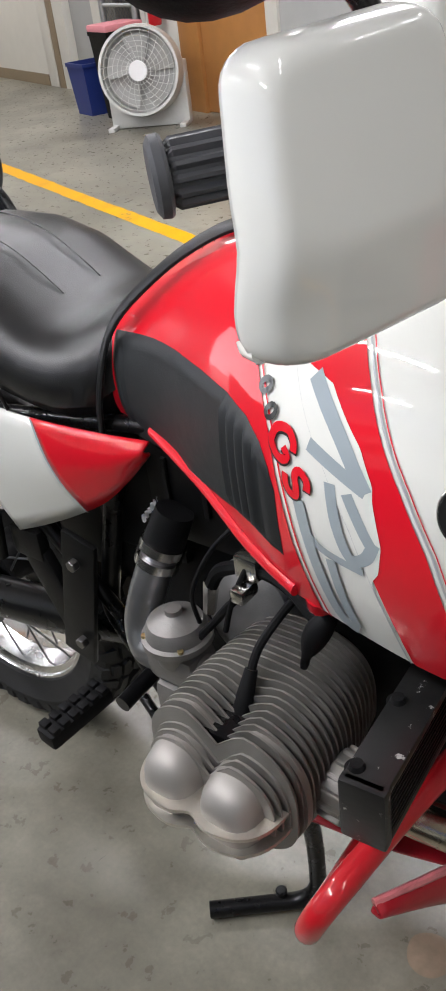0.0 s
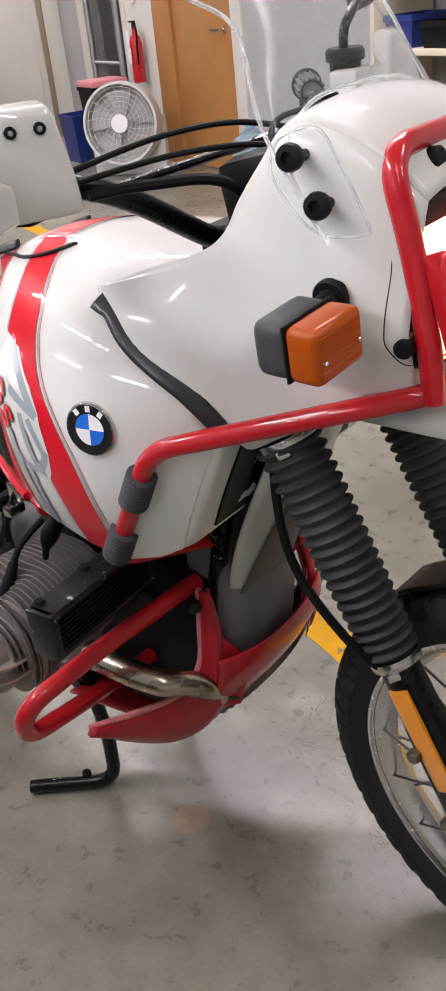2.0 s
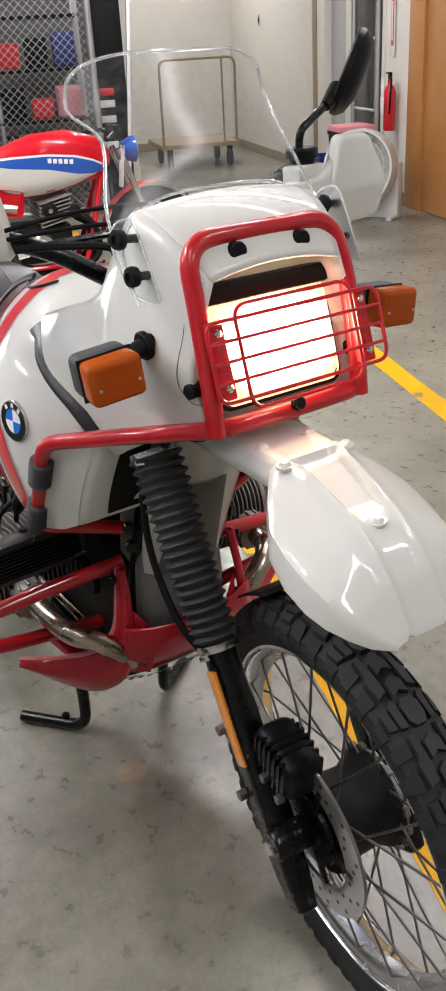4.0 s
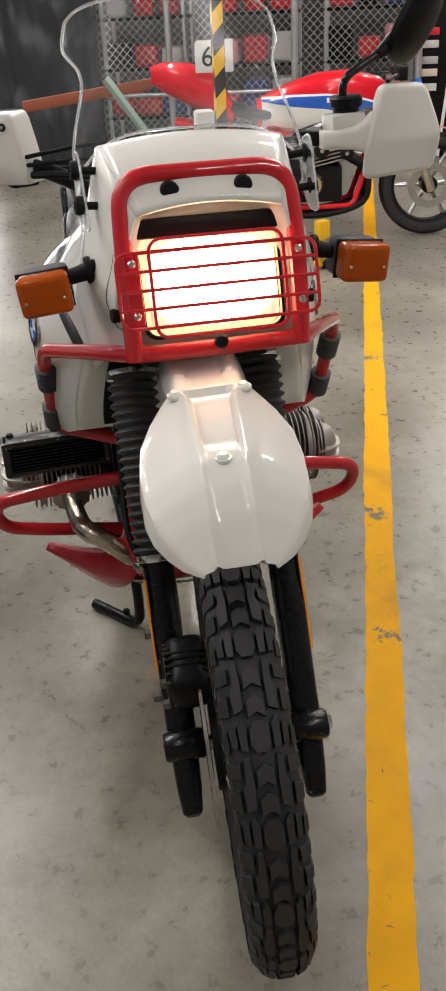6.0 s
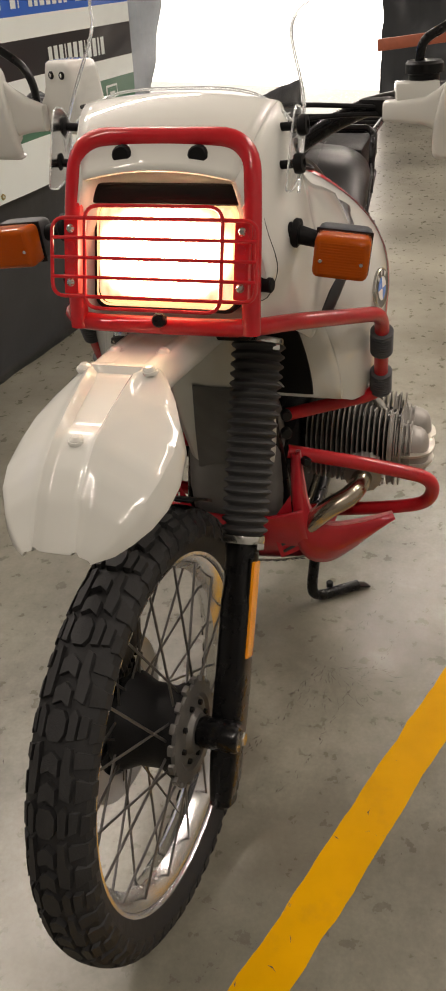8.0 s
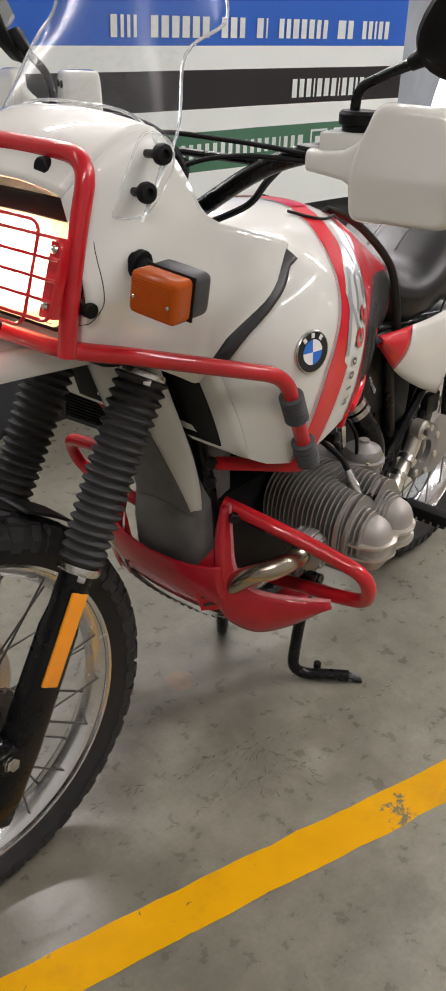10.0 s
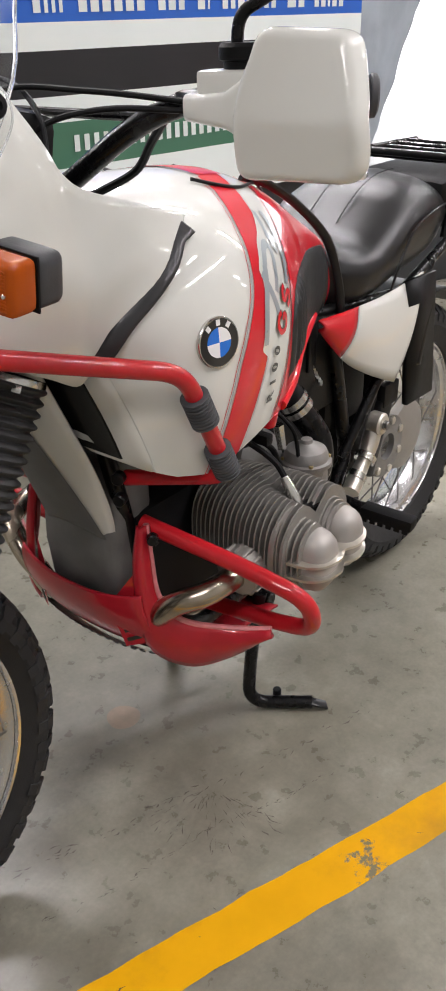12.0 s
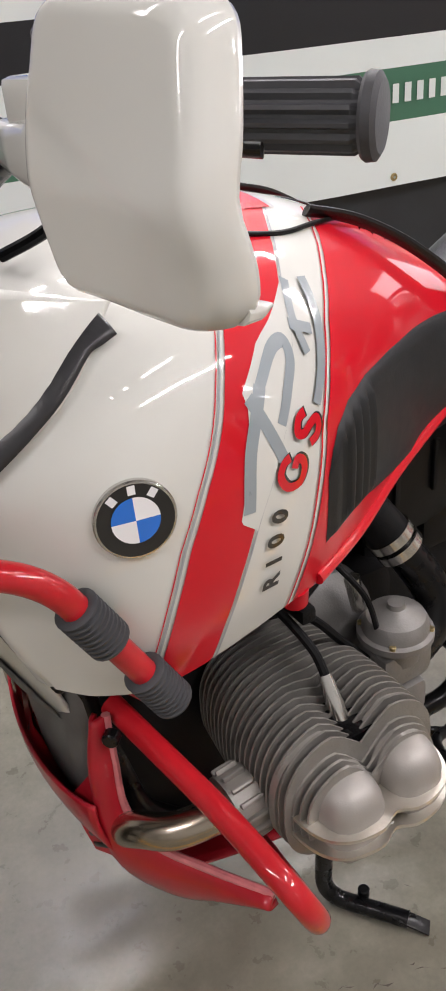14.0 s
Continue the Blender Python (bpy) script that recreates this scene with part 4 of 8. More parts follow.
    for i, q in enumerate(edge_):
        t = i / (len(edge_) - 1)
        lift = -0.034 * t**5
        rows.append([(q.x + 0.034 * (1 - u * u), q.y * u, q.z - lift * (1 - u * u)) for u in (j / 8 for j in range(-8, 9))])
        k = 0.18 + 0.70 * t + 0.06 * t**8
        if t > 0.28:
            rows2.append([(q.x + 0.034 * (1 - (u * k) ** 2) + 0.005, q.y * u * k, q.z - lift * (1 - u * u)) for u in (j / 8 for j in range(-8, 9))])
    thicken(part("rear_flap", grid(rows), WHITE, fe, "white inner mudguard flap"), 0.004)
    part("flap_lining", grid(rows2), FLAPM, fe, "dark grey worn front of the flap")


fender()
# black plastic stay over the tyre
bm = grid([[(0.32 * math.cos(a) * 1.12 + 0.0, y, 0.345 + 0.358 * math.sin(a)) for y in (-0.036, -0.030, -0.015, 0.015, 0.030, 0.036)] for a in (radians(d) for d in range(112, 129, 4))])
thicken(part("fork_brace", steered(bm), BLACKP, bike, "black plastic fork brace over the tyre"), 0.004)

# -- tank --
TX = [-1.00, -0.95, -0.90, -0.85, -0.80, -0.75, -0.70, -0.65, -0.60, -0.55, -0.50, -0.45, -0.41, -0.37, -0.34]
TW = [0.105, 0.116, 0.135, 0.163, 0.190, 0.215, 0.236, 0.252, 0.260, 0.262, 0.258, 0.240, 0.215, 0.180, 0.150]
TZW = [0.83, 0.83, 0.835, 0.84, 0.845, 0.85, 0.855, 0.86, 0.862, 0.862, 0.862, 0.865, 0.87, 0.88, 0.89]
TZT = [0.935, 0.965, 0.995, 1.020, 1.040, 1.050, 1.055, 1.057, 1.056, 1.053, 1.045, 1.030, 1.01, 0.985, 0.96]
TZB = [0.785, 0.775, 0.765, 0.755, 0.745, 0.735, 0.727, 0.722, 0.716, 0.708, 0.700, 0.712, 0.732, 0.752, 0.77]
TWB = [0.096, 0.107, 0.126, 0.152, 0.178, 0.203, 0.222, 0.230, 0.238, 0.240, 0.236, 0.222, 0.20, 0.168, 0.14]
TN = [2.4, 2.4, 2.3, 2.2, 2.1, 2.1, 2.1, 2.2, 2.4, 2.6, 2.6, 2.6, 2.6, 2.6, 2.6]


XS = np.linspace(-1.10, -0.24, 431)
KERNEL = np.exp(-((np.arange(-30, 31) * 0.002 / 0.020) ** 2) / 2)
KERNEL /= KERNEL.sum()


def eased(table):
    """A table over the tank's length with its kinks smoothed out."""
    ends = np.interp(XS, TX, table)
    lo, hi = (table[1] - table[0]) / (TX[1] - TX[0]), (table[-1] - table[-2]) / (TX[-1] - TX[-2])
    ends = np.where(XS < TX[0], table[0] + lo * (XS - TX[0]), np.where(XS > TX[-1], table[-1] + hi * (XS - TX[-1]), ends))
    return np.convolve(np.pad(ends, 30, mode="edge"), KERNEL, "valid")


TANK = [eased(TW), eased(TZW), eased(TZT), np.interp(XS, TX, TZB), eased(TWB), eased(TN)]


def tank_at(x):
    return [float(np.interp(x, XS, t)) for t in TANK]


def tank_y(x, z):
    """Half width of the fuel tank at a length and a height."""
    w, zw, zt, zb, wb, n = tank_at(x)
    if z >= zw:
        return w * max(0.0, 1 - min(1.0, (z - zw) / (zt - zw)) ** n) ** (1 / n)
    return w - (w - wb) * min(1.0, (zw - z) / (zw - zb)) ** 2.2


def drape(x, z, s, off=0.0012):
    """A point on the tank's side at a length and a height, lifted off it."""
    y = tank_y(x, z)
    e = 0.004
    gx, gz = (tank_y(x + e, z) - tank_y(x - e, z)) / (2 * e), (tank_y(x, z + e) - tank_y(x, z - e)) / (2 * e)
    gz = max(-6.0, min(6.0, gz))
    n = Vector((-gx, 1, -gz)).normalized()
    p = Vector((x, y, z)) + n * off
    return Vector((p.x, p.y * s, p.z))


def section(x, low=8, high=18):
    w, zw, zt, zb, wb, n = tank_at(x)
    # a tunnel along the middle straddles the frame
    tw, tz = min(0.10, wb * 0.55), max(zb + 0.01, min(0.895, zt - 0.06))
    half = [(0.0, tz), (tw * 0.75, tz), (tw * 0.95, tz - 0.02), (tw, zb + 0.006), (tw + 0.006, zb), (max(tw + 0.008, wb * 0.85), zb)]
    for k in range(low):
        z = zb + (zw - zb) * (k / low) ** 0.8
        half.append((tank_y(x, z), z))
    for k in range(high + 1):
        a = math.pi / 2 * k / high
        c, s_ = max(math.cos(a), 0.0), max(math.sin(a), 0.0)
        half.append((w * c ** (2 / n), zw + (zt - zw) * s_ ** (2 / n)))
    return half


# x of the stripes' edges against height
EZ = [0.70, 0.75, 0.80, 0.85, 0.90, 0.94, 0.97, 1.00, 1.02, 1.035, 1.05]
STRIPE_F = [-0.503, -0.513, -0.526, -0.541, -0.563, -0.585, -0.601, -0.622, -0.645, -0.672, -0.70]
STRIPE_R = [-0.558, -0.571, -0.587, -0.605, -0.631, -0.660, -0.680, -0.698, -0.718, -0.740, -0.767]
RED_F = [-0.652, -0.664, -0.678, -0.689, -0.700, -0.722, -0.742, -0.772, -0.798, -0.822, -0.85]


def edge(table, z):
    return float(np.interp(z, EZ, table))


def tank():
    ta = thing("fuel_tank")
    ta.parent = bike
    xs = list(np.linspace(-1.03, -0.425, 70))
    rings = []
    for x in xs:
        # the front edge leans forward up to the fairing's joint
        lean = max(0.0, (x + 0.58) / 0.155) ** 1.5
        half = []
        for y, z in section(x):
            dx = lean * (0.345 * min(0.145, max(0.0, z - 0.725)) - 0.40 * max(0.0, z - 0.885))
            y2 = tank_y(x + dx, z) if y > 0.12 and 0.735 < z < 1.0 else y
            half.append((x + dx, y2, z))
        rings.append(half + [(a, -y, z) for a, y, z in half[-2:0:-1]])
    bm = loft(rings)
    part("tank_body", bm, WHITE, ta, "white lacquered long-range tank", sharp=50)
    def nose(steps):
        return loft([[(a + x, y * k, 0.86 + (z - 0.86) * (1 - (1 - k) * 0.35)) for a, y, z in rings[-1]] for x, k in steps])

    part("tank_nose", nose(((-0.004, 0.995), (0.004, 0.975), (0.010, 0.92), (0.012, 0.76))), WHITE, ta, "white front face of the tank", sharp=60)
    # Black sheet added where only the dark gap ahead of the tank shows.
    part("front_gap_shade", nose(((0.010, 0.77), (0.015, 0.76), (0.016, 0.5))), BLACKP, ta, "black sheet added for the dark gap at the tank's front")

    def strip(name, f0, f1, z0, z1, m, s, off, label="", nx=5, nz=30):
        rows = []
        for k in range(nz + 1):
            z = z0 + (z1 - z0) * k / nz
            a, b = f0(z), f1(z)
            row = []
            for j in range(nx + 1):
                x = a + (b - a) * j / nx
                zt, zb = tank_at(x)[2], tank_at(x)[3]
                row.append(drape(x, min(max(z, zb + 0.001), zt - 0.004), s, off))
            rows.append(row)
        return part(name, grid(rows), m, ta, label, sharp=60)

    for s in (1, -1):
        strip("red_stripe", lambda z: edge(STRIPE_F, z), lambda z: edge(STRIPE_R, z), 0.702, 1.048, REDDECAL, s, 0.0012, "red stripe")
        for d, w in ((0.0045, 0.0022), (0.009, 0.0012)):
            strip("pinstripe", lambda z, d=d: edge(STRIPE_F, z) + d, lambda z, d=d, w=w: edge(STRIPE_F, z) + d + w, 0.702, 1.048, GREYLINE if d < 0.006 else REDDECAL, s, 0.0012, "thin pinstripe", 1)
        strip("pinstripe", lambda z: edge(STRIPE_R, z) - 0.005, lambda z: edge(STRIPE_R, z) - 0.003, 0.706, 1.048, GREYLINE, s, 0.0012, "thin pinstripe", 1)
        strip("pinstripe", lambda z: edge(RED_F, z) + 0.006, lambda z: edge(RED_F, z) + 0.0085, 0.722, 1.045, REDDECAL, s, 0.0012, "thin pinstripe", 1)
        strip("red_panel", lambda z: -1.027, lambda z: edge(RED_F, z), 0.726, 1.056, REDDECAL, s, 0.0012, "red rear flank of the tank", 22, 34)
    # the stripes carried across the tank's top
    def over(x0, x1, m, label, name="red_stripe"):
        rows = []
        for k in range(-14, 15):
            t = k / 14
            row = []
            for j in range(7):
                x = x0 + (x1 - x0) * j / 6
                w, zw, zt, zb, wb, n = tank_at(x)
                q = max(0.0, 1 - (1 - 0.006 / (zt - zw)) ** n) ** (1 / n)
                y = w * q * t
                z = zw + (zt - zw) * max(0.0, 1 - (abs(y) / w) ** n) ** (1 / n)
                row.append((x, y, z + 0.0016))
            rows.append(row)
        part(name, grid(rows), m, ta, label)

    over(-0.702, -0.768, REDDECAL, "red stripe over the tank's top")
    over(-0.853, -1.027, REDDECAL, "red top of the tank", "red_panel")
    over(-0.695, -0.699, GREYLINE, "thin pinstripe", "pinstripe")
    over(-0.771, -0.774, GREYLINE, "thin pinstripe", "pinstripe")

    # knee pads with a raised border and ribs
    PX = [-1.012, -0.965, -0.93, -0.88, -0.82, -0.77, -0.735, -0.714, -0.703, -0.696]
    TOP = [0.893, 0.901, 0.906, 0.911, 0.914, 0.913, 0.905, 0.890, 0.872, 0.850]
    LOW = [0.764, 0.762, 0.763, 0.767, 0.777, 0.787, 0.786, 0.782, 0.779, 0.777]
    for s in (1, -1):
        rows = []
        for k in range(121):
            x = -1.012 + (1.012 - 0.696) * k / 120
            zt, zl = float(np.interp(x, PX, TOP)), float(np.interp(x, PX, LOW))
            row = []
            for j in range(17):
                t = j / 16
                z = zl + (zt - zl) * t
                border = min(t, 1 - t, k / 120 * 2.0, (120 - k) / 120 * 2.0)
                off = 0.0016 + 0.004 * min(1.0, border / 0.06) - (0.002 if 0.12 < border else 0.0)
                if -0.770 < x < -0.715 and 0.12 < t < 0.88:
                    off += 0.0055 * (0.5 + 0.5 * math.cos((x + 0.770) / 0.01375 * 2 * math.pi)) ** 0.6
                row.append(drape(x, z, s, off))
            rows.append(row)
        part("knee_pad", grid(rows), PAD, ta, "black ribbed rubber knee pad", sharp=60)

    # round emblem: black ring, quartered centre
    cx, cz, R = -0.500, 0.893, 0.0325
    for s in (1, -1):
        n = (drape(cx, cz, s, 0.01) - drape(cx, cz, s, 0.0)).normalized()
        m = frame_m(drape(cx, cz, s, -0.002), n, (-1.0 if s > 0 else 1.0, 0, 0))
        em = part("emblem", moved(lathe([(0, 0.003), (R - 0.003, 0.0042), (R - 0.001, 0.0042), (R, 0.003), (R, -0.006)], (0, 0, 0), (0, 0, 1), 40), m), BLACKDECAL, ta, "round emblem with a black ring and quartered centre")
        bm = lathe([(R - 0.0018, 0.0045), (R - 0.0004, 0.0044), (R + 0.0006, 0.003), (R + 0.0006, -0.004)], (0, 0, 0), (0, 0, 1), 40)
        part("emblem_ring", moved(bm, m), STEEL, ta)
        r = R * 0.60
        for q, mm in ((0, PURE), (1, BLUE), (2, PURE), (3, BLUE)):
            bm = bmesh.new()
            vs = [bm.verts.new((0, 0, 0.0050))]
            for k in range(9):
                a = math.pi / 2 * (q + k / 8)
                vs.append(bm.verts.new((math.cos(a) * r, math.sin(a) * r, 0.0046)))
            bm.faces.new(vs)
            part("emblem_quarter", moved(bm, m), mm, ta, smooth=False)
        bm = bmesh.new()
        for a in (2.25, 1.5708, 0.9):
            box((0.0062, 0.0075, 0.0004), m @ Matrix.Rotation(a - math.pi / 2, 4, "Z") @ pose(0, R * 0.79, 0.0047), 0, bm)
        part("emblem_mark", bm, PURE, ta, smooth=False)

    # grey brush lettering as plain strokes, and blocks where the model name stands
    def stroke(pts, w, s, m, name, off=0.0016, label=""):
        p = catmull([(x, z, 0) for x, z in pts], 6)
        rows = []
        for i, q in enumerate(p):
            d = (p[min(i + 1, len(p) - 1)] - p[max(i - 1, 0)]).normalized()
            k = Vector((-d.y, d.x, 0)) * w / 2
            rows.append([drape(q.x + k.x * t, q.y + k.y * t, s, off) for t in (-1, 0, 1)])
        return part(name, grid(rows), m, ta, label, sharp=60)

    def glyph(ch, size):
        """The outline of one printed character as points and faces, centred, size high."""
        cu = bpy.data.curves.new("character", "FONT")
        cu.body, cu.size, cu.align_x, cu.align_y, cu.resolution_u, cu.offset = ch, size * 1.38, "CENTER", "CENTER", 3, size * 0.055
        ob = new("character", cu)
        me = bpy.data.meshes.new_from_object(ob.evaluated_get(bpy.context.evaluated_depsgraph_get()))
        pts, faces = [(v.co.x, v.co.y) for v in me.vertices], [tuple(f.vertices) for f in me.polygons]
        bpy.data.objects.remove(ob)
        bpy.data.curves.remove(cu)
        bpy.data.meshes.remove(me)
        ys = [b for _, b in pts]
        mid = (min(ys) + max(ys)) / 2
        return [(a, b - mid) for a, b in pts], faces

    BIG_G = [(0.34, 0.30), (0.12, 0.47), (-0.22, 0.42), (-0.42, 0.0), (-0.24, -0.42), (0.10, -0.47), (0.36, -0.30), (0.36, -0.02), (0.10, -0.02)]
    BIG_S = [(0.30, 0.30), (0.05, 0.47), (-0.26, 0.36), (-0.22, 0.10), (0.10, -0.06), (0.32, -0.25), (0.20, -0.44), (-0.06, -0.47), (-0.33, -0.30)]
    for s in (1, -1):
        # white ground of the brush strokes, cut into the red stripe
        if s > 0:
            zs, xs_ = [0.842, 0.856, 0.90, 0.945, 0.957, 0.983, 0.991, 1.006], [-0.606, -0.589, -0.600, -0.613, -0.612, -0.646, -0.672, -0.703]
        else:
            zs, xs_ = [0.797, 0.815, 0.843, 0.885, 0.898, 0.925, 0.962, 0.970], [-0.594, -0.583, -0.579, -0.586, -0.586, -0.599, -0.636, -0.680]
        strip("white_patch", lambda z: edge(STRIPE_R, z) - 0.004, lambda z: max(edge(STRIPE_R, z) - 0.003, float(np.interp(z, zs, xs_))), zs[0], zs[-1], WHITE, s, 0.0017, "white ground of the brush strokes", 3, 40)
        if s > 0:
            strokes = [([(-0.631, 0.956), (-0.606, 0.913), (-0.598, 0.862)], 0.0125), ([(-0.629, 0.954), (-0.655, 0.973), (-0.673, 0.975), (-0.674, 0.962), (-0.660, 0.944), (-0.643, 0.922)], 0.0105), ([(-0.616, 0.952), (-0.627, 0.926), (-0.640, 0.893)], 0.0115),
                       ([(-0.711, 1.007), (-0.697, 0.985), (-0.697, 0.958)], 0.0085), ([(-0.732, 1.003), (-0.726, 0.976), (-0.710, 0.946), (-0.690, 0.921)], 0.0105), ([(-0.689, 0.982), (-0.713, 0.971)], 0.008)]
            spots = [(-0.621, 0.777), (-0.623, 0.800), (-0.625, 0.822), (-0.630, 0.845), (-0.647, 0.880), (-0.672, 0.909)]
        else:
            strokes = [([(-0.655, 0.963), (-0.619, 0.928), (-0.592, 0.890)], 0.0145), ([(-0.651, 0.913), (-0.623, 0.903), (-0.592, 0.891)], 0.0125), ([(-0.627, 0.888), (-0.622, 0.849), (-0.610, 0.821), (-0.594, 0.827), (-0.585, 0.846)], 0.0115),
                       ([(-0.610, 0.884), (-0.595, 0.853), (-0.586, 0.838)], 0.0115), ([(-0.664, 0.857), (-0.655, 0.813), (-0.643, 0.767), (-0.631, 0.735), (-0.615, 0.727)], 0.0135), ([(-0.632, 0.809), (-0.625, 0.768), (-0.615, 0.733)], 0.0105), ([(-0.662, 0.831), (-0.639, 0.816), (-0.598, 0.811)], 0.0085)]
            spots = [(-0.733, 0.972), (-0.722, 0.955), (-0.711, 0.939), (-0.700, 0.922), (-0.681, 0.903), (-0.664, 0.874)]
        for pts, w in strokes:
            stroke(pts, w, s, GREYDECAL, "brush_stroke", 0.0021, "grey brush stroke")
        # the model name reads up the left side and down the right side
        for k, ch in enumerate("R100GS"):
            (x0, z0), (x1, z1) = spots[max(0, k - 1)], spots[min(5, k + 1)]
            d = Vector((x1 - x0, z1 - z0)).normalized()
            up = Vector((d.y, -d.x)) if s > 0 else Vector((-d.y, d.x))
            cx_, cz_ = spots[k]

            def on(a, b):
                return cx_ + d.x * a + up.x * b, cz_ + d.y * a + up.y * b

            if k < 4:
                pts, faces = glyph(ch, 0.0185)
                bm = bmesh.new()
                vs = [bm.verts.new(drape(*on(a, b), s, 0.0026)) for a, b in pts]
                for fc in faces:
                    bm.faces.new([vs[i] for i in fc])
                part("name_letter", bm, BLACKDECAL, ta, "black printed character", smooth=False)
            else:
                arc = BIG_G if k == 4 else BIG_S
                stroke([on(a * 0.031, b * 0.030) for a, b in arc], 0.0078, s, REDDECAL, "name_shape", 0.0029, "red curl of the model name")
                stroke([on(a * 0.031 + 0.0014, b * 0.030 - 0.0018) for a, b in arc], 0.0090, s, BLACKDECAL, "name_shadow", 0.0022)
    # dark rubber seam near the tank's top
    for s in (1, -1):
        pts = [Vector((-0.66, 0.085 * s, 1.052)), Vector((-0.70, 0.105 * s, 1.040)), Vector((-0.75, 0.102 * s, 1.030)), Vector((-0.80, 0.085 * s, 1.026)), Vector((-0.86, 0.055 * s, 1.014)), Vector((-0.91, 0.03 * s, 0.993))]
        part("seam", tube(catmull(pts, 5), 0.0026, 8), BLACKP, ta, "black rubber seam")
    # red lower corners where the tank meets the frame
    for s in (1, -1):
        pts = [drape(-0.690, 0.735, s, 0.0), drape(-0.76, 0.748, s, 0), drape(-0.85, 0.765, s, 0), drape(-0.96, 0.784, s, 0)]
        part("lower_lip", tube(catmull(pts, 6), 0.0085, 12), RED, ta, "red lower edge")
        bm = tube([drape(-0.672, 0.728, s, -0.01), drape(-0.676, 0.72, s, -0.014) - Vector((0, 0, 0.012 if s > 0 else 0.006))], 0.014, 14)
        part("lower_lip", bm, RED, ta)


tank()


# -- fairing --
SIDE_LOW = [(-0.155, 0.118, 0.935), (-0.20, 0.140, 0.925), (-0.25, 0.152, 0.910), (-0.30, 0.160, 0.885), (-0.335, 0.166, 0.866), (-0.352, 0.171, 0.875), (-0.367, 0.176, 0.889), (-0.40, 0.188, 0.932), (-0.448, 0.199, 0.963), (-0.490, 0.190, 0.993), (-0.533, 0.174, 1.028)]
SIDE_TOP = [(-0.155, 0.100, 1.135), (-0.20, 0.118, 1.180), (-0.245, 0.127, 1.203), (-0.285, 0.132, 1.207), (-0.315, 0.137, 1.172), (-0.342, 0.142, 1.135), (-0.358, 0.148, 1.105), (-0.385, 0.155, 1.084), (-0.44, 0.164, 1.066), (-0.50, 0.170, 1.046), (-0.540, 0.171, 1.033)]


def fairing():
    fa = thing("fairing")
    fa.parent = bike
    low = [Vector((x, max(y, tank_y(x, z) + 0.003) if x < -0.36 else y, z)) for x, y, z in SIDE_LOW]
    low, top = catmull(low, 4), catmull(SIDE_TOP, 4)
    rows = []
    for a, b in zip(low, top):
        row = []
        for j in range(13):
            t = j / 12
            p = a.lerp(b, t)
            bulge = (0.018 * math.sin(t * math.pi) + 0.009 * math.exp(-(((t - 0.42) / 0.13) ** 2))) * (1 if p.x > -0.32 else max(0.0, 1 - (-0.32 - p.x) * 6))
            row.append(Vector((p.x, p.y + bulge, p.z)))
        rows.append(row)
    for s in (1, -1):
        bm = grid([[Vector((p.x, p.y * s, p.z)) for p in r] for r in rows])
        thicken(part("side_panel", bm, WHITE, fa, "white fairing flank", sharp=60), 0.004)
    # nose: crown between the flanks and the front face round the lamp
    crown = []
    for p in top:
        if p.x < -0.292:
            break
        crown.append([Vector((p.x, p.y * t, p.z + 0.012 * (1 - t * t))) for t in (k / 8 for k in range(-8, 9))])
    thicken(part("crown", grid(crown), WHITE, fa, "white domed fairing top", sharp=60), 0.004)
    front = rows[0]
    face = []
    for p in front:
        back = -0.172 - 0.16 * (p.z - 0.935)
        face.append([Vector((-0.156 + (back + 0.156) * min(1.0, (1 - abs(t)) * 5), p.y * t, p.z + (0.012 * (1 - t * t) if p is front[-1] else 0.0))) for t in (k / 8 for k in range(-8, 9))])
    thicken(part("nose_face", grid(face), WHITE, fa, "white fairing front behind the lamp", sharp=60), 0.004)
    for s in (1, -1):
        r = rows[2]
        pts = [Vector((p.x - 0.012 * max(0.0, (j - 8) / 4), (p.y + 0.0022) * s, p.z)) for j, p in enumerate(r) if 4 <= j <= 12][::-1]
        pts += [Vector((-0.160, (r[4].y - 0.006) * s, r[3].z)), Vector((-0.1515, (r[4].y - 0.022) * s, r[3].z - 0.004))]
        part("panel_joint", tube(catmull(pts, 4), 0.0006, 6), BLACKP, fa, "dark joint line round the nose panel")
    part("instrument_cowl", box((0.12, 0.16, 0.10), pose(-0.36, 0, 1.12, 0, -12, 0), 0.02), BLACKP, fa, "black instrument housing")
    # Block added to stand in for the darkness under the fairing.
    part("inner_dark_block", box((0.16, 0.20, 0.14), pose(-0.31, 0, 0.96), 0.02), BLACKP, fa, "black block added for the darkness inside the fairing")
    for s in (1, -1):
        way = catmull([(-0.528, 1.019, 0), (-0.515, 1.014, 0), (-0.500, 1.008, 0), (-0.470, 0.986, 0), (-0.440, 0.965, 0), (-0.404, 0.937, 0), (-0.382, 0.912, 0), (-0.365, 0.886, 0)], 4)
        rws = []
        for i, p in enumerate(way):
            d = (way[min(i + 1, len(way) - 1)] - way[max(i - 1, 0)]).normalized()
            wd = 0.0080 if i > 5 else 0.0095 - 0.0003 * i
            rws.append([drape(p.x - d.y * wd * t, p.y + d.x * wd * t, s, 0.0098 - 0.002 * t * t) for t in (-1, -0.6, 0, 0.6, 1)])
        thicken(part("tape", grid(rws), TAPE, fa, "black tape over the joint of fairing and tank"), 0.0015)
        part("rubber_stop", disc(bmesh.new(), (-0.162, 0.118 * s, 1.005), (0.2, s, 0), 0.010, 0.028, 14), RUBBER, fa, "black rubber buffer")
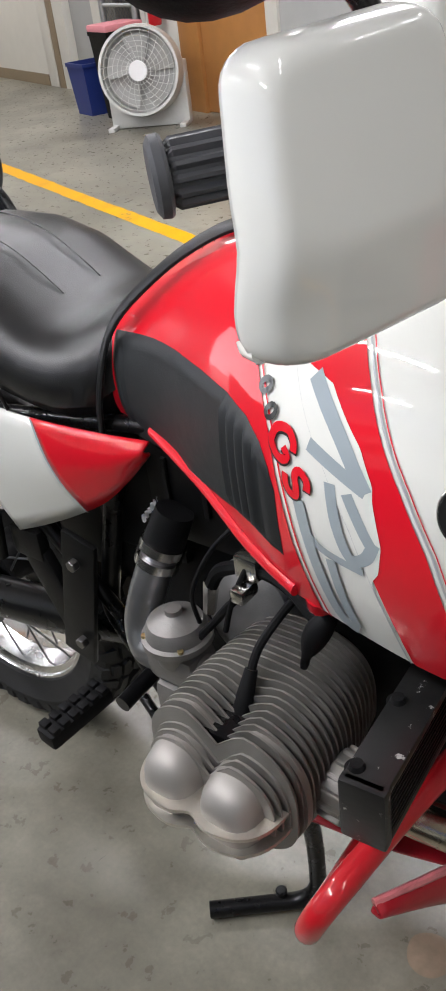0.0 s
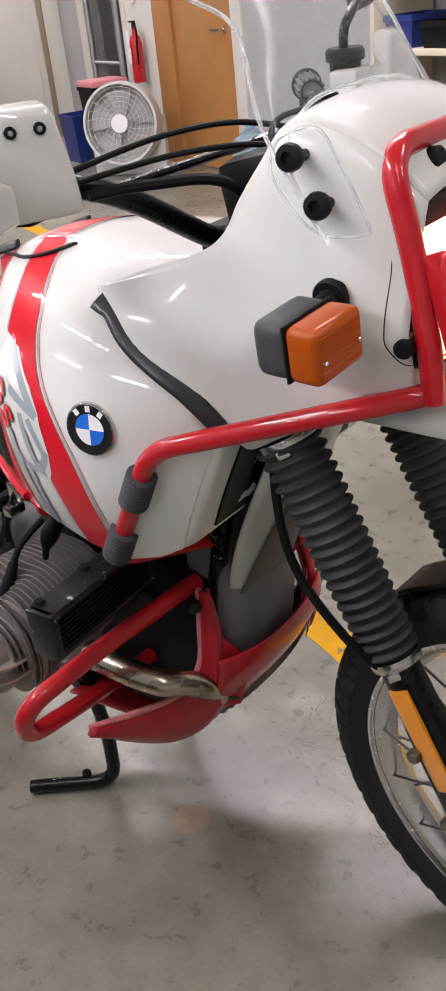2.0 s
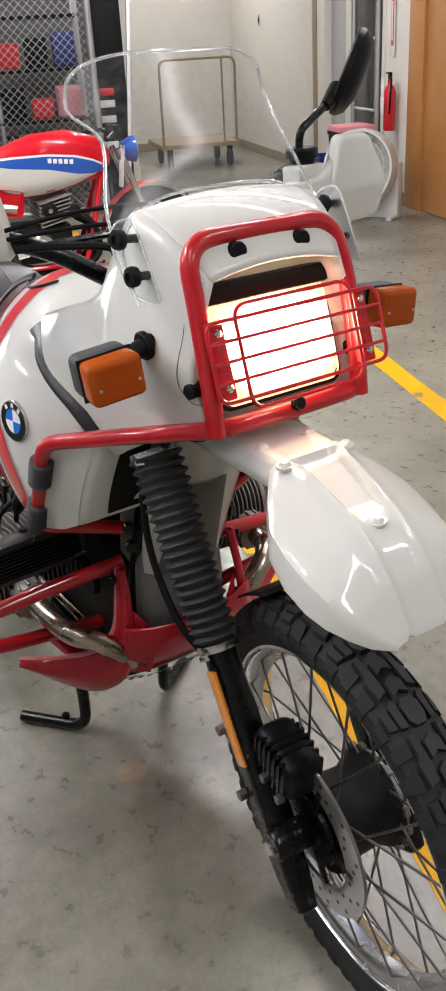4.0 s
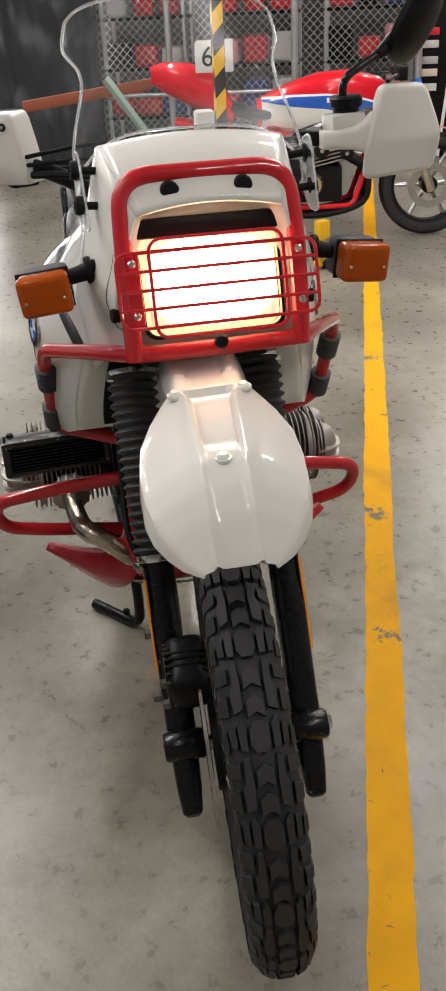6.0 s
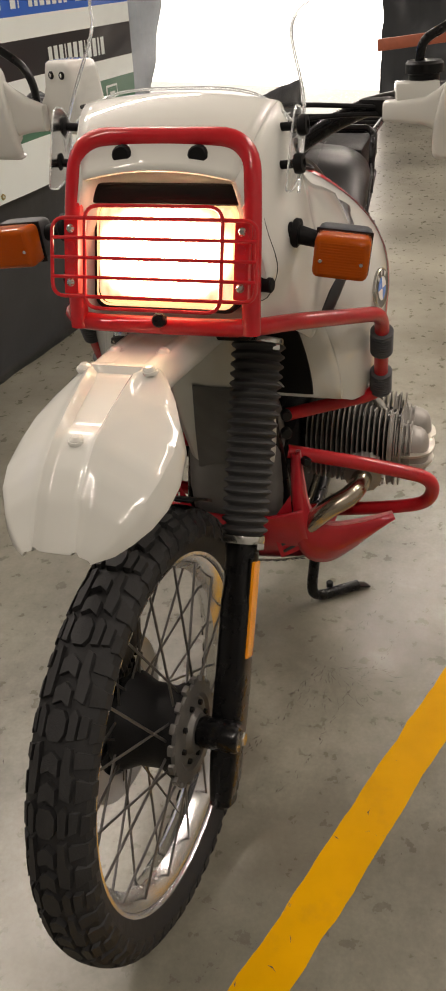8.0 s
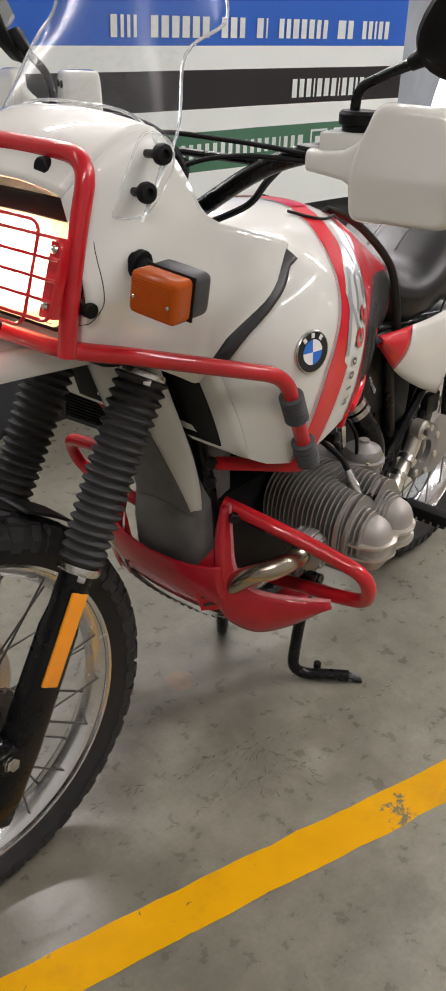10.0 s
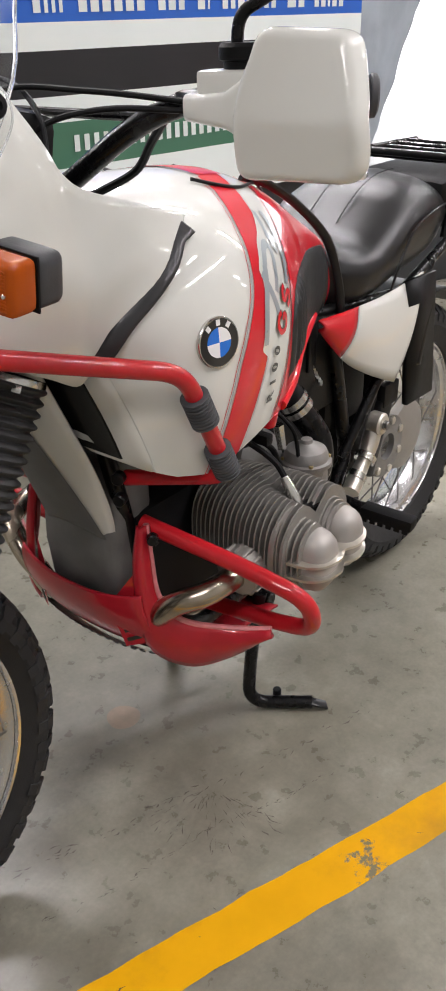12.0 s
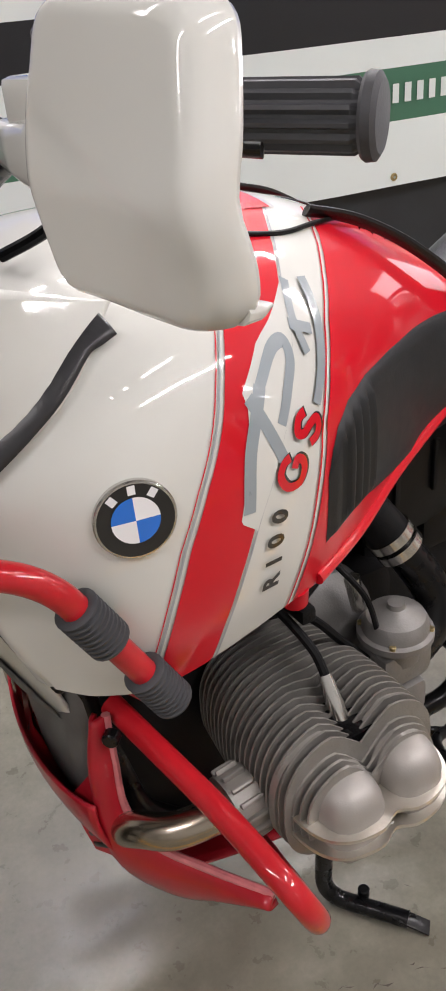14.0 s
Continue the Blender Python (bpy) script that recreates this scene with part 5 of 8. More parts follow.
        part("rubber_stop", disc(bmesh.new(), (-0.196, 0.050 * s, 1.160), (1, 0, 0.1), 0.013, 0.030, 14), RUBBER, fa, "black rubber buffer")


fairing()


def windscreen():
    ws = thing("windscreen")
    ws.parent = bike
    curves = [[(-0.285, 0, 1.226), (-0.283, 0.10, 1.218), (-0.268, 0.158, 1.175), (-0.222, 0.168, 1.108)], [(-0.300, 0, 1.262), (-0.302, 0.095, 1.256), (-0.297, 0.148, 1.235), (-0.292, 0.163, 1.205)],
              [(-0.325, 0, 1.305), (-0.332, 0.085, 1.302), (-0.342, 0.125, 1.296), (-0.333, 0.139, 1.290)], [(-0.345, 0, 1.350), (-0.357, 0.09, 1.348), (-0.377, 0.14, 1.338), (-0.386, 0.157, 1.326)], [(-0.362, 0, 1.390), (-0.374, 0.085, 1.389), (-0.388, 0.13, 1.378), (-0.394, 0.150, 1.362)]]
    rows = []
    for c in curves:
        row = catmull([Vector((p[0], -p[1], p[2])) for p in c[:0:-1]] + [Vector(p) for p in c], 6)
        rows.append(row)
    wide = len(rows[0])
    cols = [catmull([r[j] for r in rows], 5) for j in range(wide)]
    bm = grid([[cols[j][i] for j in range(wide)] for i in range(len(cols[0]))])
    for _ in range(6):
        bmesh.ops.smooth_vert(bm, verts=[v for v in bm.verts if not v.is_boundary], factor=0.5, use_axis_x=True, use_axis_y=True, use_axis_z=True)
    ob = part("screen", bm, SCREEN, ws, "clear curved acrylic screen", sharp=80)
    ob.visible_shadow = False
    border = [c[0] for c in cols] + cols[-1][1:] + [c[-1] for c in cols[-2::-1]] + cols[0][-2:0:-1]
    eb = part("screen_edge", tube(border, 0.0022, 8, closed=True), SCREENEDGE, ws, "polished bright edge of the screen")
    eb.visible_shadow = False
    for s in (1, -1):
        ear = [(-0.279, 1.193), (-0.258, 1.206), (-0.230, 1.207), (-0.207, 1.172), (-0.184, 1.128), (-0.184, 1.118), (-0.212, 1.113), (-0.242, 1.118), (-0.266, 1.140), (-0.284, 1.168)]
        loop = catmull([(x, (0.163 + 0.05 * (-0.25 - x)) * s, z) for x, z in ear], 5, closed=True)
        bm = bmesh.new()
        mid = bm.verts.new(Vector((-0.236, 0.1625 * s, 1.158)))
        vs = [bm.verts.new(q) for q in loop]
        for k in range(len(vs)):
            bm.faces.new((mid, vs[k], vs[(k + 1) % len(vs)]))
        er = part("screen_ear", bm, SCREEN, ws, "clear acrylic ear at the mounts", smooth=False)
        er.visible_shadow = False
        part("ear_edge", tube(loop, 0.0014, 6, closed=True), SCREENEDGE, ws, "bright rounded edge of the ear").visible_shadow = False
        for x, z in ((-0.261, 1.183), (-0.233, 1.141)):
            bm = lathe([(0.0055, -0.026), (0.0055, 0.0), (0.0125, 0.002), (0.0135, 0.008), (0.012, 0.013), (0.006, 0.014), (0.0055, 0.010), (0, 0.010)], (x, 0.160 * s, z), (0.1, s, 0.1), 18)
            part("screen_knob", bm, RUBBER, ws, "black rubber screen mount")


windscreen()


# -- headlight and its guard --
def headlight():
    hl = thing("headlight")
    hl.parent = bike
    m = frame_m(Vector((-0.171, 0, 1.037)), (0.955, 0, 0.30), (0, 1, 0)) @ Matrix.Diagonal((1.09, 1.12, 1.0, 1.0))

    def rr(w, h, r, z, n=6):
        pts = []
        for cx, cy, a0 in ((w - r, h - r, 0), (-w + r, h - r, 90), (-w + r, -h + r, 180), (w - r, -h + r, 270)):
            for k in range(n + 1):
                a = radians(a0 + 90 * k / n)
                pts.append(Vector((cx + r * math.cos(a), cy + r * math.sin(a), z)))
        return pts

    bm = loft([rr(0.090, 0.062, 0.018, -0.06), rr(0.094, 0.066, 0.018, -0.004), rr(0.094, 0.066, 0.018, 0.0), rr(0.090, 0.062, 0.016, 0.0), rr(0.088, 0.060, 0.016, -0.008)])
    part("housing", moved(bm, m), BLACKP, hl, "black lamp housing")
    bm = loft([rr(0.087, 0.059, 0.015, -0.006), rr(0.086, 0.058, 0.015, 0.003), rr(0.0845, 0.0545, 0.013, 0.0055)])
    part("lamp_edge", moved(bm, m), LENSRIM, hl, "amber-glowing edge of the lamp glass", sharp=60)
    bm = loft([rr(0.084, 0.054, 0.012, 0.004), rr(0.083, 0.053, 0.014, 0.013), rr(0.076, 0.046, 0.014, 0.0175), rr(0.050, 0.030, 0.01, 0.0195)])
    part("lamp_glass", moved(bm, m), LAMP, hl, "glowing warm-white headlamp glass", sharp=60)
    bm = bmesh.new()
    outer, inner = rr(0.0895, 0.0615, 0.017, 0.004), rr(0.0865, 0.0585, 0.015, 0.0055)
    grid([outer, inner], bm, True)
    part("lamp_rim", moved(bm, m), LENSRIM, hl)
    # black visor strip above the glass
    bm = box((0.188, 0.024, 0.052), m @ pose(0, 0.0695, -0.008, 6, 0, 0), 0.007)
    part("lamp_visor", bm, BLACKP, hl, "black visor strip over the glass")


headlight()


def guard():
    gd = thing("headlight_guard")
    gd.parent = bike
    y0 = 0.1205
    hoop = [(-0.134, -y0, 0.945), (-0.140, -y0, 1.0), (-0.160, -y0, 1.10), (-0.190, -y0 + 0.006, 1.181), (-0.190, y0 - 0.006, 1.181), (-0.160, y0, 1.10), (-0.140, y0, 1.0), (-0.134, y0, 0.945)]
    part("hoop", tube(fillet(hoop, 0.055, 8), 0.0125, 16), REDTUBE, gd, "red tubular lamp hoop")
    for s in (1, -1):
        wide = 0.266 if s > 0 else 0.246
        side = [(-0.131, 0.0, 0.953), (-0.133, 0.10 * s, 0.953), (-0.150, 0.128 * s, 0.950), (-0.20, 0.160 * s, 0.940), (-0.418, wide * s, 0.880), (-0.513, (wide - 0.004) * s, 0.700), (-0.478, 0.10 * s, 0.662)]
        part("side_tube", tube(fillet(side, 0.035, 8), 0.0120, 16), REDTUBE, gd, "red crash tube along the fairing")
        a, b = Vector((-0.418, wide * s, 0.880)), Vector((-0.513, (wide - 0.004) * s, 0.700))
        for t0, t1 in ((0.20, 0.45), (0.70, 0.96)):
            n = 9
            prof = [(0.012, 0)]
            L = (b - a).length
            for k in range(n):
                h = (t0 + (t1 - t0) * k / n) * L
                st = (t1 - t0) / n * L
                prof += [(0.0165, h), (0.019, h + st * 0.25), (0.019, h + st * 0.6), (0.0165, h + st * 0.85)]
            prof = prof[1:]
            prof = [(0.011, t0 * L)] + prof + [(0.011, t1 * L)]
            part("rubber_sleeve", lathe(prof, a, b - a, 20), GRIPRUB, gd, "ribbed black rubber sleeve")
        # side plate with holes and the two screws
        m = frame_m(Vector((-0.1375, 0.114 * s, 1.042)), (0.955, 0, 0.30), (0, 1, 0))
        part("bracket_plate", box((0.020, 0.098, 0.018), m @ pose(0, 0, 0.011), 0.003), REDTUBE, gd, "red bracket plate")
        for zz in (0.012, -0.004, -0.02):
            part("bracket_hole", disc(bmesh.new(), m @ Vector((0, zz, 0.0195)), m.to_3x3() @ Vector((0, 0, 1)), 0.0055, 0.0012, 14), REDSKID, gd)
        for zz in (0.034, -0.034):
            part("screw", lathe([(0, 0.004), (0.003, 0.0042), (0.0055, 0.002), (0.0055, -0.001)], m @ Vector((0, zz, 0.020)), m.to_3x3() @ Vector((0, 0, 1)), 12), STEEL, gd, "bright cross-head screw")
    # the wire grille: an outer hoop across both sides, an inner hoop and bars
    m = frame_m(Vector((-0.1305, 0, 1.042)), (0.955, 0, 0.30), (0, 1, 0))
    out = [(-0.136, 0.049), (0.136, 0.049), (0.136, -0.049), (-0.136, -0.049)]

    def wire(pts, r, name, fr, closed=True):
        p = [Vector((a, b, 0.023)) for a, b in pts]
        if closed:
            q = fillet([p[-1].lerp(p[0], 0.5)] + p + [p[-1].lerp(p[0], 0.5)], fr, 6)[:-1]
        else:
            q = fillet(p, fr, 6)
        return part(name, tube([m @ v for v in q], r, 8, closed=closed), REDTUBE, gd, "thin red grille wire")

    wire(out, 0.0026, "grille_frame", 0.018)
    wire([(-0.091, 0.0645), (0.091, 0.0645), (0.091, -0.0635), (-0.091, -0.0635)], 0.0026, "grille_frame", 0.020)
    for k in range(1, 4):
        z = 0.049 - 0.098 * k / 4
        part("grille_bar", tube([m @ Vector((-0.136, z, 0.0245)), m @ Vector((0.136, z, 0.0245))], 0.0024, 8), REDTUBE, gd, "thin red grille bar")
    part("clamp_bolt", disc(bmesh.new(), (-0.124, 0, 0.963), (0.9, 0, 0.3), 0.0095, 0.012, 14), BLACKM, gd, "black centre bolt")


guard()


def turn_signal(s):
    ts = thing("turn_signal")
    ts.parent = bike
    c = Vector((-0.203, 0.229 * s, 1.037))
    m = Matrix.Translation(c) @ Matrix.Rotation(radians(-6 * s), 4, "X") @ Matrix.Rotation(radians(4 * s), 4, "Z")
    body = bmesh.new()
    box((0.042, 0.073, 0.056), m @ pose(-0.022, 0, 0), 0.014, body, 4)
    part("signal_body", body, GRIPRUB, ts, "black turn signal body")
    ln = box((0.038, 0.072, 0.055), m @ pose(0.014, 0, 0), 0.011, None, 4)
    part("signal_lens", ln, AMBER, ts, "ribbed amber lens")
    for k in range(12):
        part("lens_rib", box((0.0010, 0.056, 0.0016), m @ pose(0.0333, 0, -0.0195 + 0.0035 * k), 0), AMBER, ts)
    part("lens_rim", box((0.003, 0.0736, 0.0566), m @ pose(-0.0035, 0, 0), 0.001), RUBBER, ts, "black lens gasket")
    for y in (-0.026, 0.026):
        part("screw", disc(bmesh.new(), m @ Vector((0.0320, y, -0.004)), (1, 0, 0), 0.0026, 0.003, 10), STEEL, ts)
    part("stalk", tube([(-0.222, 0.150 * s, 1.058), (-0.222, 0.205 * s, 1.045)], [0.014, 0.010], 14), RUBBER, ts, "black rubber stalk")
    part("stalk_base", disc(bmesh.new(), (-0.223, 0.160 * s, 1.056), (0.03, s, -0.1), 0.019, 0.010, 18), RUBBER, ts)


turn_signal(1)
turn_signal(-1)


# -- handlebar --
def handlebar():
    hb = thing("handlebar")
    hb.parent = bike
    clamp = Vector((-0.455, 0, 1.062))
    for s in (1, -1):
        pts = [clamp, clamp + Vector((0, 0.05 * s, 0.003)), (-0.478, 0.155 * s, 1.138), (-0.496, 0.225 * s, 1.168), (-0.545, 0.285 * s, 1.172), (-0.628, 0.384 * s, 1.167)]
        part("bar", bar_turned(tube(fillet(pts, 0.04, 6), 0.0135, 14)), BLACKM, hb, "black handlebar tube")
        g0, g1 = Vector((-0.552, 0.294 * s, 1.171)), Vector((-0.632, 0.389 * s, 1.167))
        d = (g1 - g0).normalized()
        e = d.orthogonal().normalized()
        g = d.cross(e)
        rings = []
        for h, rr, rib in ((0.0, 0.0165, 0), (0.004, 0.0168, 0.003), (0.112, 0.0172, 0.003), (0.1155, 0.0175, 0), (0.1165, 0.0222, 0), (0.1185, 0.0235, 0), (0.1235, 0.0230, 0), (0.1260, 0.019, 0), (0.1265, 0.008, 0)):
            rings.append([g0 + d * h + (e * math.cos(a) + g * math.sin(a)) * (rr + (rib if (k // 2) % 2 else 0.0)) for k, a in ((k, 2 * math.pi * k / 56) for k in range(56))])
        bm = loft(rings)
        part("grip", bar_turned(bm), GRIPRUB, hb, "ribbed dark rubber grip", sharp=14)
        # clutch or brake perch and reservoir
        part("perch", bar_turned(box((0.036, 0.05, 0.026), pose(-0.500 if s > 0 else -0.545, 0.240 * s, 1.166 if s > 0 else 1.140, 0, 0, -18 * s), 0.008)), BLACKP, hb, "black lever perch")
        lv = [(-0.495, 0.27 * s, 1.178), (-0.490, 0.31 * s, 1.17), (-0.560, 0.385 * s, 1.160)] if s > 0 else [(-0.525, -0.30, 1.172), (-0.520, -0.33, 1.168), (-0.575, -0.385, 1.160)]
        part("lever", bar_turned(tube(catmull(lv, 5), 0.006, 10, flat=0.6)), BLACKM, hb, "black hand lever")
    # cross brace and riser clamp
    part("brace", bar_turned(tube([(-0.482, -0.175, 1.150), (-0.482, 0.175, 1.150)], 0.006, 10)), BLACKM, hb, "thin black cross brace")
    part("riser", bar_turned(box((0.06, 0.09, 0.05), pose(-0.455, 0, 1.052), 0.01)), BLACKP, hb, "black handlebar clamp")
    part("top_yoke", bar_turned(box((0.07, 0.24, 0.03), pose(-0.43, 0, 1.015, 0, -28, 0), 0.01)), BLACKM, hb, "black top yoke")


handlebar()


def hand_guard(s):
    hg = thing("hand_guard")
    hg.parent = bike
    # a rounded shield in front of the grip: face, rolled rim and a wall turned back
    corner = [(0.355, 1.246), (0.442, 1.241), (0.466, 1.165), (0.458, 1.104), (0.326, 1.104), (0.328, 1.165)]
    if s < 0:
        corner = [(0.366, 1.248), (0.450, 1.244), (0.465, 1.165), (0.457, 1.104), (0.343, 1.106), (0.347, 1.168)]
    down = 0.007 if s > 0 else 0.002
    ctr = Vector((0.398 if s > 0 else 0.406, 1.172, 0))
    loop = []
    p = [Vector((a, b, 0)) for a, b in corner]
    radius = (0.013, 0.015, 0.03, 0.020, 0.014, 0.030)
    for k in range(6):
        a, b, c = p[k - 1], p[k], p[(k + 1) % 6]
        d1, d2 = (a - b).normalized(), (c - b).normalized()
        for j in range(7):
            t = j / 6
            q0, q1 = b + d1 * radius[k], b + d2 * radius[k]
            loop.append(q0 * (1 - t) ** 2 + b * 2 * t * (1 - t) + q1 * t * t)
        nxt = p[(k + 1) % 6]
        e0, e1 = b + d2 * radius[k], nxt + (b - nxt).normalized() * radius[(k + 1) % 6]
        loop += [e0.lerp(e1, t) for t in (0.33, 0.67)]

    def face(a, b):
        soft = 0.0016
        low = soft * math.log(1 + math.exp((1.163 - b) / soft))
        rim = soft * math.log(1 + math.exp((a - 0.436 + 0.08 * (1.163 - b)) / soft)) * min(1.0, max(0.0, (1.172 - b) / 0.04))
        sweep = float(np.interp(b, (1.10, 1.16, 1.24), (0.14, 0.16, 0.38) if s > 0 else (0.24, 0.26, 0.38)))
        return -0.451 - sweep * (a - 0.33) - 0.20 * low - 0.24 * rim

    rings = []
    for k, back in [(0.03 + 0.045 * k, 0.0) for k in range(20)] + [(0.925, 0.0006), (0.955, 0.0022), (0.975, 0.0046), (0.990, 0.0085), (0.998, 0.013), (1.0, 0.017), (0.990, 0.022), (0.96, 0.026)]:
        ring = []
        for q in loop:
            w = ctr + (q - ctr) * k
            edge_in = 0.45 if q.x < 0.345 else 1.0
            ring.append((face(w.x, w.y) - back * edge_in, w.x * s, w.y - down))
        rings.append(ring)
    bm = bmesh.new()
    vs = [[bm.verts.new(q) for q in r] for r in rings]
    for a, b in zip(vs, vs[1:]):
        for k in range(len(a)):
            bm.faces.new((a[k], a[(k + 1) % len(a)], b[(k + 1) % len(a)], b[k]))
    bm.faces.new(vs[0])
    thicken(part("shell", bar_turned(bm), WHITE, hg, "white hand guard shell", sharp=70), 0.004)
    yl, xl = (0.455, 0.022) if s > 0 else (0.453, 0.010)
    part("lug", bar_turned(tube([(xl - 0.524, yl * s, 1.112 - down), (xl - 0.536, (yl - 0.004) * s, 1.110 - down), (xl - 0.546, (yl - 0.009) * s, 1.109 - down)], [0.006, 0.0048, 0.0012], 10)), WHITE, hg, "small pointed lug under the shell")
    # neck over the lever pivot: a short tube that flares into the shell
    rings = []
    prof = ((0.253, 0.013, 0.012, -0.474, 1.164), (0.256, 0.016, 0.0145, -0.474, 1.164), (0.285, 0.018, 0.016, -0.474, 1.163), (0.312, 0.018, 0.019, -0.474, 1.163), (0.328, 0.016, 0.027, -0.472, 1.164), (0.345, 0.010, 0.038, -0.472, 1.166))
    if s < 0:
        prof = ((0.30, 0.010, 0.020, -0.490, 1.165), (0.325, 0.014, 0.026, -0.484, 1.170), (0.345, 0.012, 0.036, -0.478, 1.176), (0.358, 0.008, 0.046, -0.478, 1.178))
    for y, hx, hz, cx, cz in prof:
        rings.append([(cx + hx * math.copysign(abs(math.cos(a)) ** 0.5, math.cos(a)), y * s, cz + hz * math.copysign(abs(math.sin(a)) ** 0.5, math.sin(a))) for a in (2 * math.pi * k / 24 for k in range(24))])
    part("neck", bar_turned(loft(rings)), WHITE, hg, "white neck of the guard", sharp=60)
    if s > 0:
        part("pivot_block", bar_turned(box((0.040, 0.062, 0.026), pose(-0.488, 0.298, 1.188, 0, 0, 12), 0.005)), WHITE, hg, "white block under the fluid cap")


hand_guard(1)
hand_guard(-1)
# reservoir cover on the right
rc = thing("reservoir_cover")
rc.parent = bike
bm = bmesh.new()
rings = []
turn = Matrix.Translation((-0.4835, -0.2690, 0)) @ Matrix.Rotation(radians(-30), 4, "Z")
for z, y0, y1, d in ((1.141, -0.084, 0.044, 0.060), (1.146, -0.086, 0.046, 0.066), (1.168, -0.080, 0.044, 0.066), (1.182, -0.066, 0.0425, 0.066), (1.195, -0.052, 0.040, 0.065), (1.21, -0.044, 0.037, 0.064), (1.236, -0.040, 0.032, 0.062), (1.245, -0.038, 0.028, 0.058), (1.248, -0.034, 0.024, 0.050)):
    ring = []
    for k in range(32):
        a = 2 * math.pi * k / 32
        ring.append(turn @ Vector((-0.034 + d / 2 * math.copysign(abs(math.cos(a)) ** 0.3, math.cos(a)), (y0 + y1) / 2 + (y1 - y0) / 2 * math.copysign(abs(math.sin(a)) ** 0.3, math.sin(a)), z)))
    rings.append(ring)
part("cover", bar_turned(loft(rings, bm)), WHITE, rc, "white reservoir cover", sharp=50)
for y in (-0.0145, 0.0145):
    sc = part("screw", bar_turned(lathe([(0.0030, 0.0022), (0.0046, 0.0026), (0.0062, 0.0012), (0.0064, -0.003), (0, -0.003)], turn @ Vector((-0.0022, y, 1.228)), turn.to_3x3() @ Vector((1, 0, 0.05)), 18)), BLACKM, rc, "black socket screw")
    part("screw_socket", bar_turned(disc(bmesh.new(), turn @ Vector((-0.0015, y, 1.228)), turn.to_3x3() @ Vector((1, 0, 0.05)), 0.0030, 0.0014, 6)), STEEL, sc)
# clutch-side cap on the left
part("reservoir", bar_turned(lathe([(0, 0.012), (0.024, 0.012), (0.027, 0.008), (0.027, -0.004), (0.022, -0.006), (0.022, -0.018), (0, -0.018)], (-0.502, 0.306, 1.214), (0, 0, 1), 24)), BLACKP, bike, "black round reservoir cap")


def mirror(s):
    mi = thing("mirror")
    mi.parent = bike
    pts = [(-0.500, 0.300 * s, 1.19), (-0.500, 0.302 * s, 1.245), (-0.506, 0.330 * s, 1.266), (-0.520, 0.380 * s, 1.288)] if s > 0 else [(-0.516, -0.326, 1.17), (-0.516, -0.328, 1.212), (-0.516, -0.346, 1.244), (-0.512, -0.394, 1.277)]
    part("stalk", bar_turned(tube(catmull(pts, 6), 0.0068, 12)), BLACKM, mi, "black mirror stalk")
    m = frame_m(Vector((-0.534 if s > 0 else -0.518, (0.437 if s > 0 else 0.452) * s, 1.326 if s > 0 else 1.316)), Vector((0.60, 0.66 * s, -0.40)), (0.02, 0.60 * s, 0.80))
    rings = []
    for z, k in ((-0.012, 0.94), (-0.010, 1.0), (0.0, 1.0), (0.012, 0.86), (0.020, 0.55), (0.022, 0.2)):
        rings.append([m @ Vector((0.070 * k * math.copysign(abs(math.cos(a)) ** 0.8, math.cos(a)), 0.062 * k * math.copysign(abs(math.sin(a)) ** 0.8, math.sin(a)), z)) for a in (2 * math.pi * q / 32 for q in range(32))])
    part("shell", bar_turned(loft(rings)), BLACKP, mi, "black mirror shell")
    bm = bmesh.new()
    bm.faces.new([bm.verts.new(m @ Vector((0.069 * math.copysign(abs(math.cos(a)) ** 0.8, math.cos(a)), 0.057 * math.copysign(abs(math.sin(a)) ** 0.8, math.sin(a)), -0.0128))) for a in (2 * math.pi * q / 32 for q in range(32))])
    part("glass", bar_turned(bm), MIRRORG, mi, "mirror glass", smooth=False)
    part("joint", bar_turned(tube([(-0.514 if s > 0 else -0.510, (0.365 if s > 0 else 0.378) * s, 1.282 if s > 0 else 1.270), (-0.526 if s > 0 else -0.514, (0.402 if s > 0 else 0.416) * s, 1.304 if s > 0 else 1.294)], [0.009, 0.017], 12)), BLACKP, mi)


mirror(1)
mirror(-1)


def cable(name, pts, r, label):
    part(name, tube(catmull(pts, 8), r, 8), RUBBER, bike, label)


cable("cable", [(-0.492, -0.252, 1.172), (-0.455, -0.12, 1.192), (-0.43, 0.0, 1.186), (-0.39, 0.09, 1.150), (-0.37, 0.11, 1.08)], 0.0034, "thin black control cable")
cable("cable", [(-0.492, -0.252, 1.162), (-0.44, -0.10, 1.172), (-0.40, 0.02, 1.155), (-0.37, 0.08, 1.09)], 0.0034, "thin black control cable")
cable("cable", [(-0.475, -0.222, 1.150), (-0.44, -0.17, 1.152), (-0.39, -0.10, 1.142), (-0.37, -0.06, 1.08)], 0.0062, "thick black control cable")
cable("cable", [(-0.478, 0.255, 1.172), (-0.44, 0.12, 1.182), (-0.40, 0.0, 1.178), (-0.36, -0.05, 1.11)], 0.0036, "thin black control cable")
cable("cable", [(-0.478, 0.255, 1.164), (-0.43, 0.15, 1.165), (-0.39, 0.08, 1.142), (-0.37, 0.05, 1.08)], 0.0036, "thin black control cable")
cable("cable", [(-0.49, 0.20, 1.165), (-0.52, 0.14, 1.12), (-0.53, 0.10, 1.08), (-0.50, 0.05, 1.05)], 0.0055, "black control cable")
